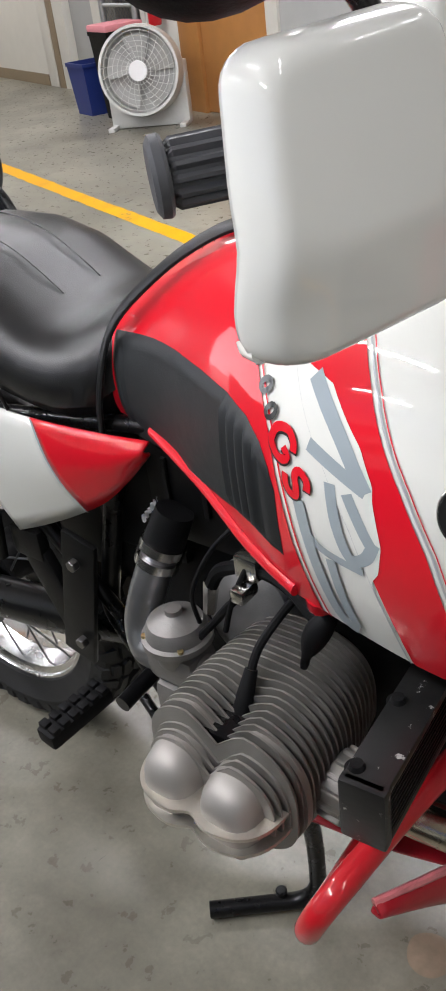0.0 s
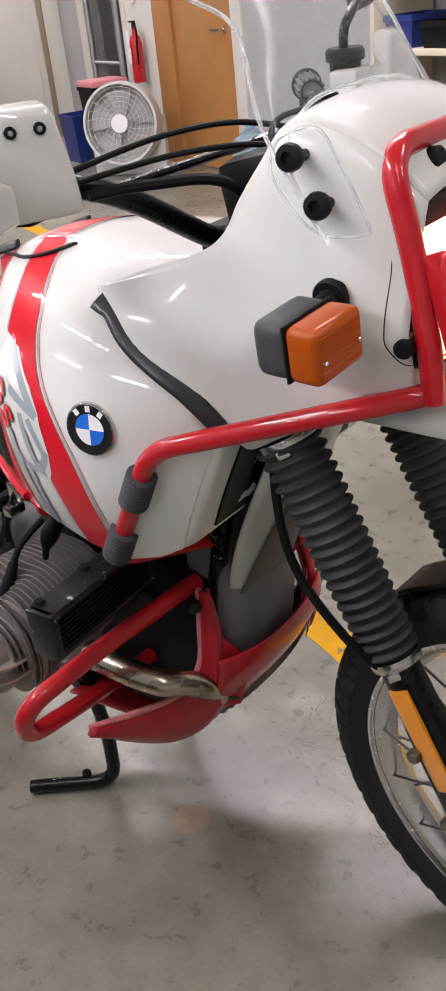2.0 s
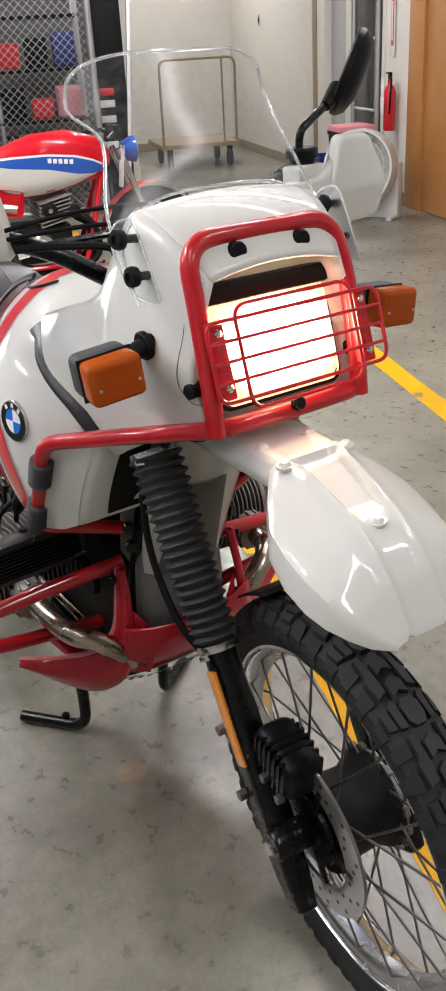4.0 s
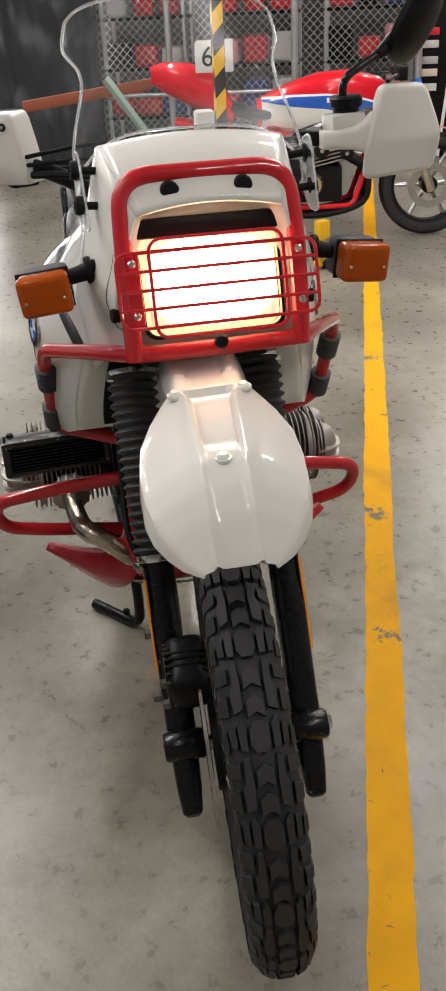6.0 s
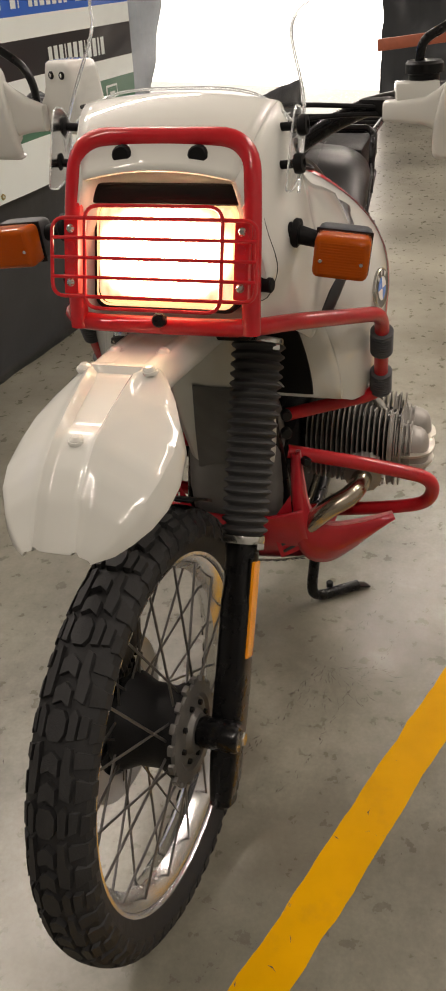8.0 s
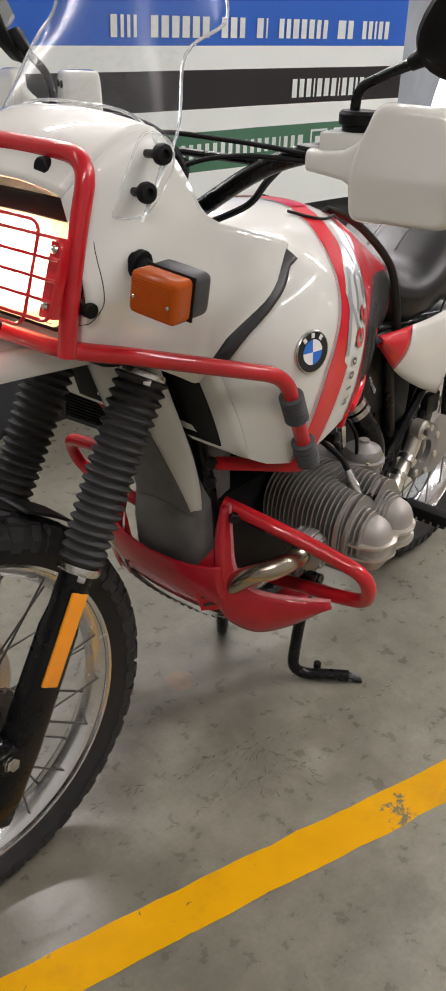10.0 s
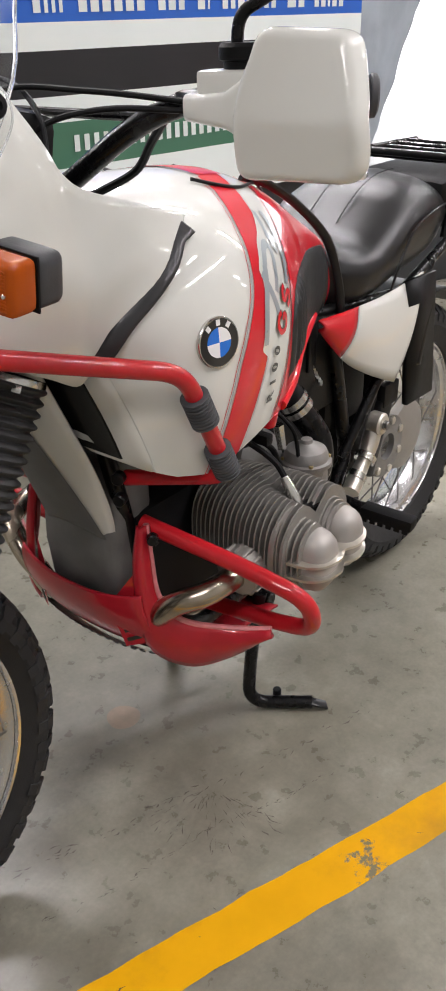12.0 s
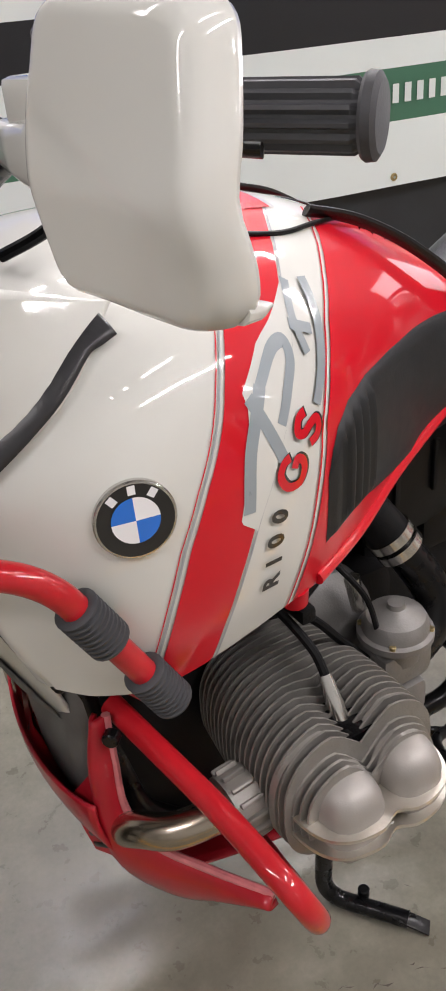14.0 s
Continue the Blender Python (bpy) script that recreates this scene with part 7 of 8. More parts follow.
def skid():
    sk = thing("skid_plate")
    sk.parent = bike
    # front scoop: a band across the engine that turns under it
    prof = catmull([(-0.437, 0, 0.462), (-0.440, 0, 0.430), (-0.455, 0, 0.390), (-0.483, 0, 0.350), (-0.524, 0, 0.318), (-0.62, 0, 0.288), (-0.70, 0, 0.276), (-0.79, 0, 0.268)], 4)
    rows = []
    for i, q in enumerate(prof):
        t = i / (len(prof) - 1)
        rows.append([(q.x - 0.022 * u * u * (1 - t), (0.132 + 0.03 * t) * u, q.z + 0.014 * abs(u) ** 3) for u in (j / 10 for j in range(-10, 11))])
    thicken(part("scoop", grid(rows), REDSKID, sk, "red sump guard with scuffed edges", sharp=60), 0.004)
    for k in range(14):
        for j in (0, 1):
            bm = bmesh.new()
            y = -0.118 + 0.018 * k + 0.009 * j
            u = y / 0.14
            disc(bm, (-0.4825 - 0.013 * j - 0.022 * u * u * 0.6, y, 0.3330 - 0.010 * j + 0.014 * abs(u) ** 3), (0.62, 0, -0.78), 0.0050, 0.0016, 10)
            part("drain_hole", bm, BLACKDECAL, sk)
    rows = [[(-0.473 - 0.033 * q - 0.022 * u * u * 0.6, 0.138 * u, 0.3425 - 0.026 * q + 0.014 * abs(u) ** 3) for u in (j / 10 for j in range(-10, 11))] for q in (0, 0.5, 1)]
    part("edge_strip", grid(rows), ALLOY, sk, "bare metal strip with drain holes")
    for s in (1, -1):
        # one plate: upright beside the engine, sweeping out into a wing under the cylinder
        top = catmull([(-0.494, 0.118, 0.582), (-0.492, 0.126, 0.525), (-0.490, 0.140, 0.462), (-0.506, 0.172, 0.422), (-0.545, 0.226, 0.408), (-0.582, 0.290, 0.411)], 5)
        low = catmull([(-0.486, 0.108, 0.580), (-0.468, 0.112, 0.50), (-0.474, 0.126, 0.375), (-0.520, 0.168, 0.322), (-0.562, 0.222, 0.338), (-0.584, 0.292, 0.402)], 5)
        wing = []
        for a_, b_ in zip(top, low):
            wing.append([Vector((a_.x + (b_.x - a_.x) * q + 0.012 * math.sin(q * math.pi), (a_.y + (b_.y - a_.y) * q + 0.006 * math.sin(q * math.pi)) * s, a_.z + (b_.z - a_.z) * q)) for q in (j / 7 for j in range(8))])
        thicken(part("wing", grid(wing), REDSKID, sk, "red wing sweeping under the cylinder", sharp=60), 0.006)
        part("wing_edge", tube([r[0] for r in wing], 0.0050, 8), WORNEDGE, sk, "rolled edge with the paint worn thin")
        part("web", grid([[Vector((x, y * s, z)) for x, y, z in ((-0.468, 0.108, 0.50), (-0.470, 0.112, 0.44), (-0.474, 0.126, 0.375))], [Vector((x, y * s, z)) for x, y, z in ((-0.452, 0.07, 0.44), (-0.452, 0.08, 0.41), (-0.462, 0.09, 0.36))]]), REDSKID, sk, "red plate beside the scoop")
        a_, b_, c_, d_ = (Vector((x, y * s, z)) for x, y, z in ((-0.470, 0.112, 0.44), (-0.474, 0.126, 0.375), (-0.452, 0.078, 0.42), (-0.462, 0.09, 0.36)))
        nrm = (b_ - a_).cross(c_ - a_).normalized()
        nrm = nrm if nrm.x > 0 else -nrm
        for k in range(3):
            p, q = a_.lerp(b_, 0.25 + 0.27 * k), c_.lerp(d_, 0.25 + 0.27 * k)
            part("slot", box(((q - p).length * 0.62, 0.0065, 0.002), frame_m(p.lerp(q, 0.5) + nrm * 0.0006, nrm, q - p), 0.0008), BLACKDECAL, sk)



skid()
# oil cooler on the right front
CHIPPED = mat("chipped_black_paint", (0.012, 0.012, 0.012), 0.35, vary=0.2, grain=60, bump=0.15, bump_scale=90)
chipped(CHIPPED, (0.36, 0.35, 0.33, 1), 45.0, 0.62, 0.64)
oc = thing("oil_cooler")
oc.parent = bike
m = pose(-0.562, -0.246, 0.634, 0, 0, 4)
for size, at in (((0.042, 0.205, 0.012), (0, 0, 0.026)), ((0.042, 0.205, 0.010), (0, 0, -0.036)), ((0.044, 0.014, 0.072), (0, -0.097, -0.004)), ((0.042, 0.014, 0.072), (0, 0.095, -0.004))):
    part("cooler_side", box(size, m @ pose(*at), 0.004), CHIPPED, oc, "black side plate with chipped paint")
part("cooler_core", box((0.026, 0.19, 0.056), m @ pose(0, 0, -0.005), 0.002), BLACKP, oc, "black cooler core")
for k in range(8):
    part("cooler_fin", box((0.039, 0.19, 0.0030), m @ pose(0.001, 0, -0.0275 + 0.0066 * k), 0.001), BLACKP, oc)
for y in (-0.085, 0.0):
    part("cooler_bolt", lathe([(0, 0.006), (0.006, 0.006), (0.008, 0.0), (0.011, 0.0), (0.011, -0.003)], m @ Vector((-0.012, y, 0.0312)), (0, 0, 1), 14), BLOCK, oc)
part("cooler_hose", tube(catmull([(-0.55, -0.16, 0.59), (-0.57, -0.13, 0.53), (-0.62, -0.11, 0.47)], 6), 0.009, 10), RUBBER, oc, "black oil hose")


# -- centre stand, pegs, rear end --
cs = thing("centre_stand")
cs.parent = bike
for s in (1, -1):
    pts = [(-0.785, 0.125 * s, 0.30), (-0.785, 0.105 * s, 0.14), (-0.788, (0.096 if s > 0 else 0.105) * s, 0.0165), (-0.866, 0.200, 0.0155) if s > 0 else (-0.917, -0.209, 0.0155)]
    if s > 0:
        part("foot_plate", box((0.050, 0.024, 0.004), frame_m(Vector((-0.871, 0.206, 0.0135)), Vector((-0.25, 0.27, 0.9)), (-0.7, 0.73, 0)), 0.0015), BLACKM, cs, "worn foot plate")
    part("stand_leg", tube(fillet(pts, 0.045, 8), 0.0130, 14), BLACKM, cs, "black stand leg with a turned-back foot")
    part("stand_stop", disc(bmesh.new(), (-0.835, 0.135 * s, 0.022), (0, 0, 1), 0.009, 0.016, 12), BLACKM, cs)
part("stand_bar", tube([(-0.80, -0.14, 0.28), (-0.80, 0.14, 0.28)], 0.014, 12), BLACKM, cs, "black stand crossbar")
for s in (1, -1):
    fp = thing("footpeg")
    fp.parent = bike
    m = frame_m(Vector((-1.005 if s > 0 else -1.036, 0.265 * s, 0.408 if s > 0 else 0.420)), Vector((-0.10, s, -0.05)), (1, 0, 0))
    part("peg_rubber", box((0.034, 0.024, 0.105), m, 0.006), RUBBER, fp, "studded rubber footpeg")
    for k in range(6):
        for j in (-1, 1):
            part("peg_stud", box((0.014, 0.014, 0.012), m @ pose(j * 0.0092, 0.011, -0.042 + 0.0165 * k), 0.002), RUBBER, fp)
    part("peg_bracket", tube([(-1.0, 0.10 * s, 0.42), (-1.0, 0.215 * s, 0.412)], 0.012, 12), BLACKM, fp, "black peg bracket")
    line("foot_lever", [(-1.02, 0.16 * s, 0.37), (-0.95, 0.19 * s, 0.36), (-0.885, 0.20 * s, 0.375), (-0.875, 0.25 * s, 0.375)], 0.0075, BLACKM, "black foot lever")
    part("passenger_hanger", boxes([((0.05, 0.018, 0.16), pose(-1.175, 0.135 * s, 0.47, 0, -24, 0)), ((0.06, 0.02, 0.05), pose(-1.215, 0.137 * s, 0.56))], 0.006), BLACKP, bike, "black passenger peg hanger")
part("footrest_plate", box((0.060, 0.010, 0.235), pose(-1.118, -0.150, 0.500, 0, 14, 0), 0.004), BLACKP, bike, "black painted footrest plate")
for z, x in ((0.575, -1.098), (0.43, -1.12)):
    part("plate_bolt", disc(bmesh.new(), (x, -0.158, z), (0, -1, 0), 0.009, 0.012, 6), SPOKE, bike)
gl = thing("gear_lever")
gl.parent = bike
part("lever_pad", box((0.052, 0.018, 0.020), pose(-0.985, 0.203, 0.334, 0, -14, 12), 0.007, None, 3), BLACKM, gl, "black toe pad")
part("pad_screw", disc(bmesh.new(), (-0.975, 0.213, 0.331), (0, 1, 0.1), 0.003, 0.003, 10), STEEL, gl)
part("lever_arm", tube([(-0.965, 0.20, 0.340), (-0.90, 0.18, 0.365), (-0.86, 0.15, 0.38)], 0.0065, 10), BLACKM, gl, "black lever arm")
# rear drive and swing arm
part("swing_arm", tube(catmull([(-1.05, -0.07, 0.42), (-1.25, -0.09, 0.38), (-1.5, -0.09, 0.335)], 6), 0.035, 16), BLACKM, bike, "black single-sided swing arm")
part("final_drive", lathe([(0, -0.05), (0.07, -0.05), (0.085, -0.03), (0.085, 0.02), (0.05, 0.04), (0, 0.045)], (-1.5, -0.09, 0.335), (0, 1, 0), 28), ALLOY, bike, "cast final drive housing")
bk = thing("peg_hanger")
bk.parent = bike
bk["label"] = "bright worn alloy peg hanger"
part("arm", tube(catmull([(-1.165, 0.140, 0.510), (-1.14, 0.142, 0.462), (-1.10, 0.144, 0.425), (-1.06, 0.150, 0.400)], 5), [0.019, 0.018, 0.017, 0.017, 0.017, 0.016, 0.015, 0.015, 0.015, 0.016, 0.016, 0.017, 0.018, 0.018, 0.018, 0.018], 14), ALLOYB, bk, "cast alloy arm")
for t, r in (((-1.128, 0.1425, 0.447), 0.022), ((-1.092, 0.1445, 0.420), 0.021)):
    part("collar", lathe([(0.012, -0.007), (r, -0.007), (r, 0.007), (0.012, 0.007)], t, (0.75, 0, -0.55), 18), STEEL, bk, "bright collar")
part("boss", disc(bmesh.new(), (-1.165, 0.128, 0.512), (0, 1, 0), 0.024, 0.032, 20), ALLOYB, bk)
part("bolt", disc(bmesh.new(), (-1.165, 0.158, 0.512), (0, 1, 0), 0.010, 0.012, 6), SPOKE, bk)
part("plate", lathe([(0.030, 0.0), (0.066, 0.0), (0.070, 0.004), (0.070, 0.012), (0.030, 0.014), (0.030, 0.0)], (-1.245, 0.118, 0.425), (0, 1, 0), 24), CASTD, bk, "cast brake carrier plate")
for k in range(7):
    a = 2 * math.pi * k / 7
    part("lug", disc(bmesh.new(), (-1.245 + 0.058 * math.cos(a), 0.128, 0.425 + 0.058 * math.sin(a)), (0, 1, 0), 0.009, 0.008, 10), ALLOYB, bk)
# battery with its printed label
part("battery", box((0.15, 0.19, 0.16), pose(-1.03, 0, 0.655), 0.012), BLACKP, bike, "black battery behind the air box")
for s in (1, -1):
    for k in range(6):
        part("label_bar", box((0.004, 0.0012, 0.0065 + 0.002 * (k % 3)), pose(-0.984 - 0.0065 * k, 0.0958 * s, 0.676 - 0.008 * k)), PURE, bike)
part("hub_cover", lathe([(0, 0.06), (0.055, 0.06), (0.085, 0.05), (0.09, 0.035), (0.09, 0.03)], RC, (0, 1, 0), 28), ALLOY, bike, "cast rear hub cover")
part("shock", tube([(-1.34, 0.14, 0.74), (-1.30, 0.14, 0.60)], 0.022, 14), BLACKM, bike, "black rear shock body")
for s in (1, -1):
    gd_ = grid([[(-1.225 - 0.11 * t - 0.04 * u, (0.152 + 0.004 * t) * s, 0.79 - 0.27 * u) for t in (0, 0.5, 1)] for u in (0, 0.33, 0.66, 1.0)])
    thicken(part("rear_guard", gd_, BLACKP, bike, "black strap panel behind the side cover"), 0.012)
bm = grid([[((RC[0] + math.cos(a) * 0.36), y, RC[2] + math.sin(a) * 0.36) for y in (-0.09, -0.06, 0, 0.06, 0.09)] for a in (radians(d) for d in range(20, 131, 10))])
thicken(part("rear_mudguard", bm, BLACKP, bike, "black inner rear mudguard"), 0.004)
part("battery_cover", box((0.16, 0.18, 0.22), pose(-1.13, 0, 0.62), 0.02), BLACKP, bike, "black battery tray")

# ---- banner side ----
BP = Vector((-3.06, -1.172, 0))
BU = Vector((-0.9954, 0.0958, 0))
BN = Vector((0.0958, 0.9954, 0))


def ban(s_, z, off=0.0):
    p = BP + BU * s_ + BN * off
    wave = 0.005 * math.sin(s_ * 5.0 + z * 2) + 0.0015 * math.sin(s_ * 17 + z * 6)
    return Vector((p.x, p.y, z)) + BN * wave


banner = thing("banner", BP + BU * -1.5, "hanging vinyl banner striped blue, white, black and green", "banner")
S0, S1 = -3.3, 0.045
for name, z0, z1, m in (("blue_band", 1.216, 1.48, BANB), ("white_band", 1.142, 1.216, BANW), ("black_band", 1.019, 1.142, BANK), ("white_band", 0.945, 1.019, BANW), ("green_band", 0.812, 0.945, BANG), ("white_band", 0.640, 0.812, BANW)):
    rows = [[ban(S0 + (S1 - S0) * k / 120, z0 + (z1 - z0) * j / 3) for k in range(121)] for j in range(4)]
    part(name, rel(banner, grid(rows)), m, banner, name.replace("_", " ") + " of the banner")


def bars(z0, z1, s0, widths, gap, m=PRINT):
    s_ = s0
    for w in widths:
        if w > 0:
            rows = [[ban(s_ + w * k / 2, z0 + (z1 - z0) * j, 0.0035) for k in range(3)] for j in (0, 1)]
            part("print_bar", rel(banner, grid(rows)), m, banner, "plain bar in place of lettering")
        s_ += abs(w) + gap


# a line of narrow upright bars where the address and number stand
ADDRESS = [0.016, 0.008, 0.008, 0.008, -0.02, 0.02, 0.02, 0.02, 0.02, 0.02, 0.02, -0.02, 0.02, 0.02, 0.016, -0.02, 0.02, 0.005, -0.02, 0.016, 0.014, 0.02, 0.018, 0.018, 0.014, 0.014, -0.02, 0.028, 0.02, -0.02, 0.016, 0.016, 0.008, 0.016, 0.016]
wide = 1.41 / (sum(abs(w) for w in ADDRESS) + 0.0085 * (len(ADDRESS) - 1))
bars(1.240, 1.303, -1.487, [w * wide for w in ADDRESS], 0.0085 * wide)
bars(1.040, 1.104, -0.626, [0.027, 0.027, 0.027, 0.008, 0.027, 0.027, 0.027, 0.008, 0.027, 0.027, 0.013, 0.027], 0.0135)
bars(0.858, 0.906, -1.38, [0.020] * 9 + [0.021] * 9 + [0.007, 0.021, 0.021, 0.030], 0.0185)
for k in range(3):
    s_ = -0.500 + 0.138 * k
    rows = [[ban(s_ + 0.100 * a, 0.828 + 0.094 * b, 0.0035) for a in (0, 1)] for b in (0, 1)]
    part("icon_square", rel(banner, grid(rows)), PRINT, banner, "pale rounded icon square")
    rows = [[ban(s_ + 0.008 + 0.084 * a, 0.836 + 0.078 * b, 0.0045) for a in (0, 1)] for b in (0, 1)]
    part("icon_field", rel(banner, grid(rows)), BANG, banner)
    rows = [[ban(s_ + 0.027 + 0.046 * a, 0.854 + 0.042 * b, 0.0055) for a in (0, 1)] for b in (0, 1)]
    part("icon_mark", rel(banner, grid(rows)), PRINT, banner)
# grommets
for s_ in (-0.10, -1.06, -2.0):
    part("grommet", rel(banner, lathe([(0.004, 0.004), (0.009, 0.005), (0.011, 0.002), (0.011, 0.0)], ban(s_, 0.665, 0.002), BN, 14)), BRASS, banner, "brass grommet")
# black sheeting below and beside the banner
sheet = thing("plastic_sheet", BP, "wrinkled dark plastic sheet hanging to the floor", "plastic sheet")


def crumpled(s0, s1, z0, z1, off, amp, seed, nx=48, nz=30, slant=0.0):
    rows = []
    for j in range(nz + 1):
        z = z0 + (z1 - z0) * j / nz
        row = []
        for k in range(nx + 1):
            s_ = s0 + (max(s0 + 0.06, s1 + slant * (z - z0)) - s0) * k / nx
            w = amp * noise.noise(Vector((s_ * 7, z * 9, seed))) + amp * 0.5 * noise.noise(Vector((s_ * 19, z * 23, seed + 5)))
            p = BP + BU * s_ + BN * (off + w)
            row.append(Vector((p.x, p.y, z)))
        rows.append(row)
    return grid(rows)


thicken(part("lower_sheet", rel(sheet, crumpled(-3.3, 0.10, 0.0, 1.50, -0.045, 0.012, 1)), CLOTH, sheet, "dark sheet behind the banner"), 0.003)
thicken(part("low_sheet", rel(sheet, crumpled(0.06, 2.6, 0.0, 0.62, -0.02, 0.02, 4, 30, 16)), CLOTH, sheet, "low dark sheet by the opening"), 0.003)
thicken(part("side_sheet", rel(sheet, crumpled(0.04, -0.12, 0.0, 2.6, -0.03, 0.014, 2, 30, 60, 0.48)), SHEETL, sheet, "dark crumpled sheet edge"), 0.003)
# dark sheet hung over the wire front beside the opening
hs = thing("hanging_sheet", room(7.86, -3.0, 0), "dark glossy plastic sheet hung over the wire front", "plastic sheet")
rows = []
for j in range(31):
    z = 0.02 + 2.4 * j / 30
    rows.append([room(7.92 - 0.05 * noise.noise(Vector((v * 5, z * 4, 3.3))) - 0.02 * noise.noise(Vector((v * 17, z * 13, 7.1))), v, z) - room(7.86, -3.0, 0) for v in np.linspace(-3.62, -2.40, 48)])
thicken(part("sheet", grid(rows), CLOTH, hs, "dark crumpled plastic"), 0.003)


# ---- along the far wall ----
def spot(name, u, v, label, cat, group=""):
    return thing(name, room(u, v, 0), label, cat, group)


def at(ob, bm):
    """Turns a mesh built round the room origin axes to stand at a thing."""
    return moved(bm, ROOM)


FAN_TURN = 46.0
# box fan on a white stand
fan = spot("box_fan", 6.54, 2.48, "round white floor fan on a square plastic stand", "fan")


def atf(bm):
    return moved(bm, ROOM @ Matrix.Rotation(radians(FAN_TURN), 4, "Z"))


part("stand_panel", atf(box((0.62, 0.10, 0.44), pose(0, 0.09, 0.22), 0.02)), LIGHTP, fan, "pale plastic stand")
m = pose(0, -0.02, 0.40, 90 - 8, 0, 0) @ Matrix.Scale(1.16, 4)
part("fan_hoop", atf(moved(lathe([(0.245, -0.06), (0.262, -0.06), (0.268, 0), (0.262, 0.07), (0.245, 0.07), (0.252, 0), (0.245, -0.06)], (0, 0, 0), (0, 0, 1), 40), m)), LIGHTP, fan, "pale round hoop")
for r in (0.23, 0.20, 0.17, 0.14, 0.11, 0.08):
    part("grille_ring", atf(moved(tube([(r * math.cos(a), r * math.sin(a), 0.06) for a in (2 * math.pi * k / 36 for k in range(36))], 0.0022, 5, closed=True), m)), LIGHTP, fan)
for k in range(24):
    a = 2 * math.pi * k / 24
    pts = [(0.05 * math.cos(a), 0.05 * math.sin(a), 0.062), (0.15 * math.cos(a + 0.25), 0.15 * math.sin(a + 0.25), 0.064), (0.25 * math.cos(a + 0.4), 0.25 * math.sin(a + 0.4), 0.058)]
    part("grille_wire", atf(moved(tube(catmull(pts, 3), 0.0020, 5), m)), LIGHTP, fan)
part("hub_cap", atf(moved(disc(bmesh.new(), (0, 0, 0.055), (0, 0, 1), 0.06, 0.02, 28), m)), PURE, fan, "white hub cap")
for k in range(5):
    a = 2 * math.pi * k / 5
    rows = [[(math.cos(a + b) * r, math.sin(a + b) * r, 0.02 * (b - 0.4) * 2) for r in (0.04, 0.12, 0.22)] for b in (0.0, 0.4, 0.8)]
    part("blade", atf(moved(grid(rows), m)), GREYP, fan, "grey fan blade")
part("back_panel", atf(moved(disc(bmesh.new(), (0, 0, -0.055), (0, 0, 1), 0.245, 0.006, 36), m)), GREYP, fan)
for x in (-0.28, 0.28):
    part("foot", atf(box((0.05, 0.22, 0.03), pose(x, 0.02, 0.015), 0.008)), LIGHTP, fan)


def bin_mesh(w0, d0, w1, d1, h, t=0.006):
    def r(w, d, z):
        return [(-w, -d, z), (w, -d, z), (w, d, z), (-w, d, z)]
    bm = bmesh.new()
    rings = [r(w0 - t, d0 - t, t), r(w1 - t, d1 - t, h), r(w1 + 0.008, d1 + 0.008, h), r(w1 + 0.008, d1 + 0.008, h - 0.03), r(w1, d1, h - 0.03), r(w0, d0, 0)]
    vs = [[bm.verts.new(p) for p in q] for q in rings]
    for a, b in zip(vs, vs[1:]):
        for k in range(4):
            bm.faces.new((a[k], a[(k + 1) % 4], b[(k + 1) % 4], b[k]))
    bm.faces.new(vs[0])
    bm.faces.new(vs[-1])
    return bm


rb = spot("recycling_bin", 7.66, 2.58, "dark blue plastic recycling bin", "bin")
part("bin_body", at(rb, bin_mesh(0.135, 0.12, 0.165, 0.145, 0.40)), BLUEP, rb, "dark blue tub", smooth=False)
part("bin_mark", at(rb, moved(boxes([((0.08, 0.002, 0.02), pose(0, 0, 0.25)), ((0.065, 0.002, 0.05), pose(0, 0, 0.19))], 0), pose(0, -0.1395, 0, -4))), PURE, rb, "pale printed mark", smooth=False)
tb = spot("trash_can", 7.18, 2.62, "tall dark trash can with a pink lid", "trash can")
part("can_body", at(tb, bin_mesh(0.12, 0.12, 0.16, 0.155, 0.64)), BLACKP, tb, "dark can", smooth=False)
part("can_lid", at(tb, box((0.34, 0.33, 0.05), pose(0, 0, 0.662), 0.015)), PINK, tb, "pink lid")
# fire extinguisher and its sign
fe_ = thing("fire_extinguisher", room(7.12, WV - 0.08, -0.10), "red fire extinguisher hanging on the wall", "fire extinguisher")
part("cylinder", at(fe_, lathe([(0, 0.72), (0.048, 0.72), (0.052, 0.735), (0.052, 1.03), (0.04, 1.07), (0.02, 1.09), (0.02, 1.13), (0, 1.13)], (0, 0, 0), (0, 0, 1), 24)), REDP, fe_, "red cylinder")
part("tag", at(fe_, box((0.075, 0.004, 0.12), pose(-0.01, -0.066, 0.93), 0.001)), PURE, fe_, "white label")
part("valve", at(fe_, boxes([((0.03, 0.03, 0.05), pose(0, 0, 1.15)), ((0.10, 0.02, 0.015), pose(-0.03, 0, 1.18))], 0.003)), BLACKM, fe_, "black valve and lever")
part("hose", at(fe_, tube(catmull([(0.0, 0, 1.15), (0.08, -0.02, 1.12), (0.085, -0.03, 1.0), (0.07, -0.03, 0.86)], 5), 0.009, 8)), RUBBER, fe_, "black hose")
part("paper_tag", at(fe_, box((0.07, 0.003, 0.11), pose(-0.075, -0.04, 1.06), 0.001)), PURE, fe_, "white paper tag")
sg = spot("arrow_sign", 7.24, WV - 0.015, "narrow white sign with a red arrow", "sign")
part("sign_plate", at(sg, box((0.08, 0.006, 0.48), pose(0, 0, 1.45), 0.001)), PURE, sg, "white plate")
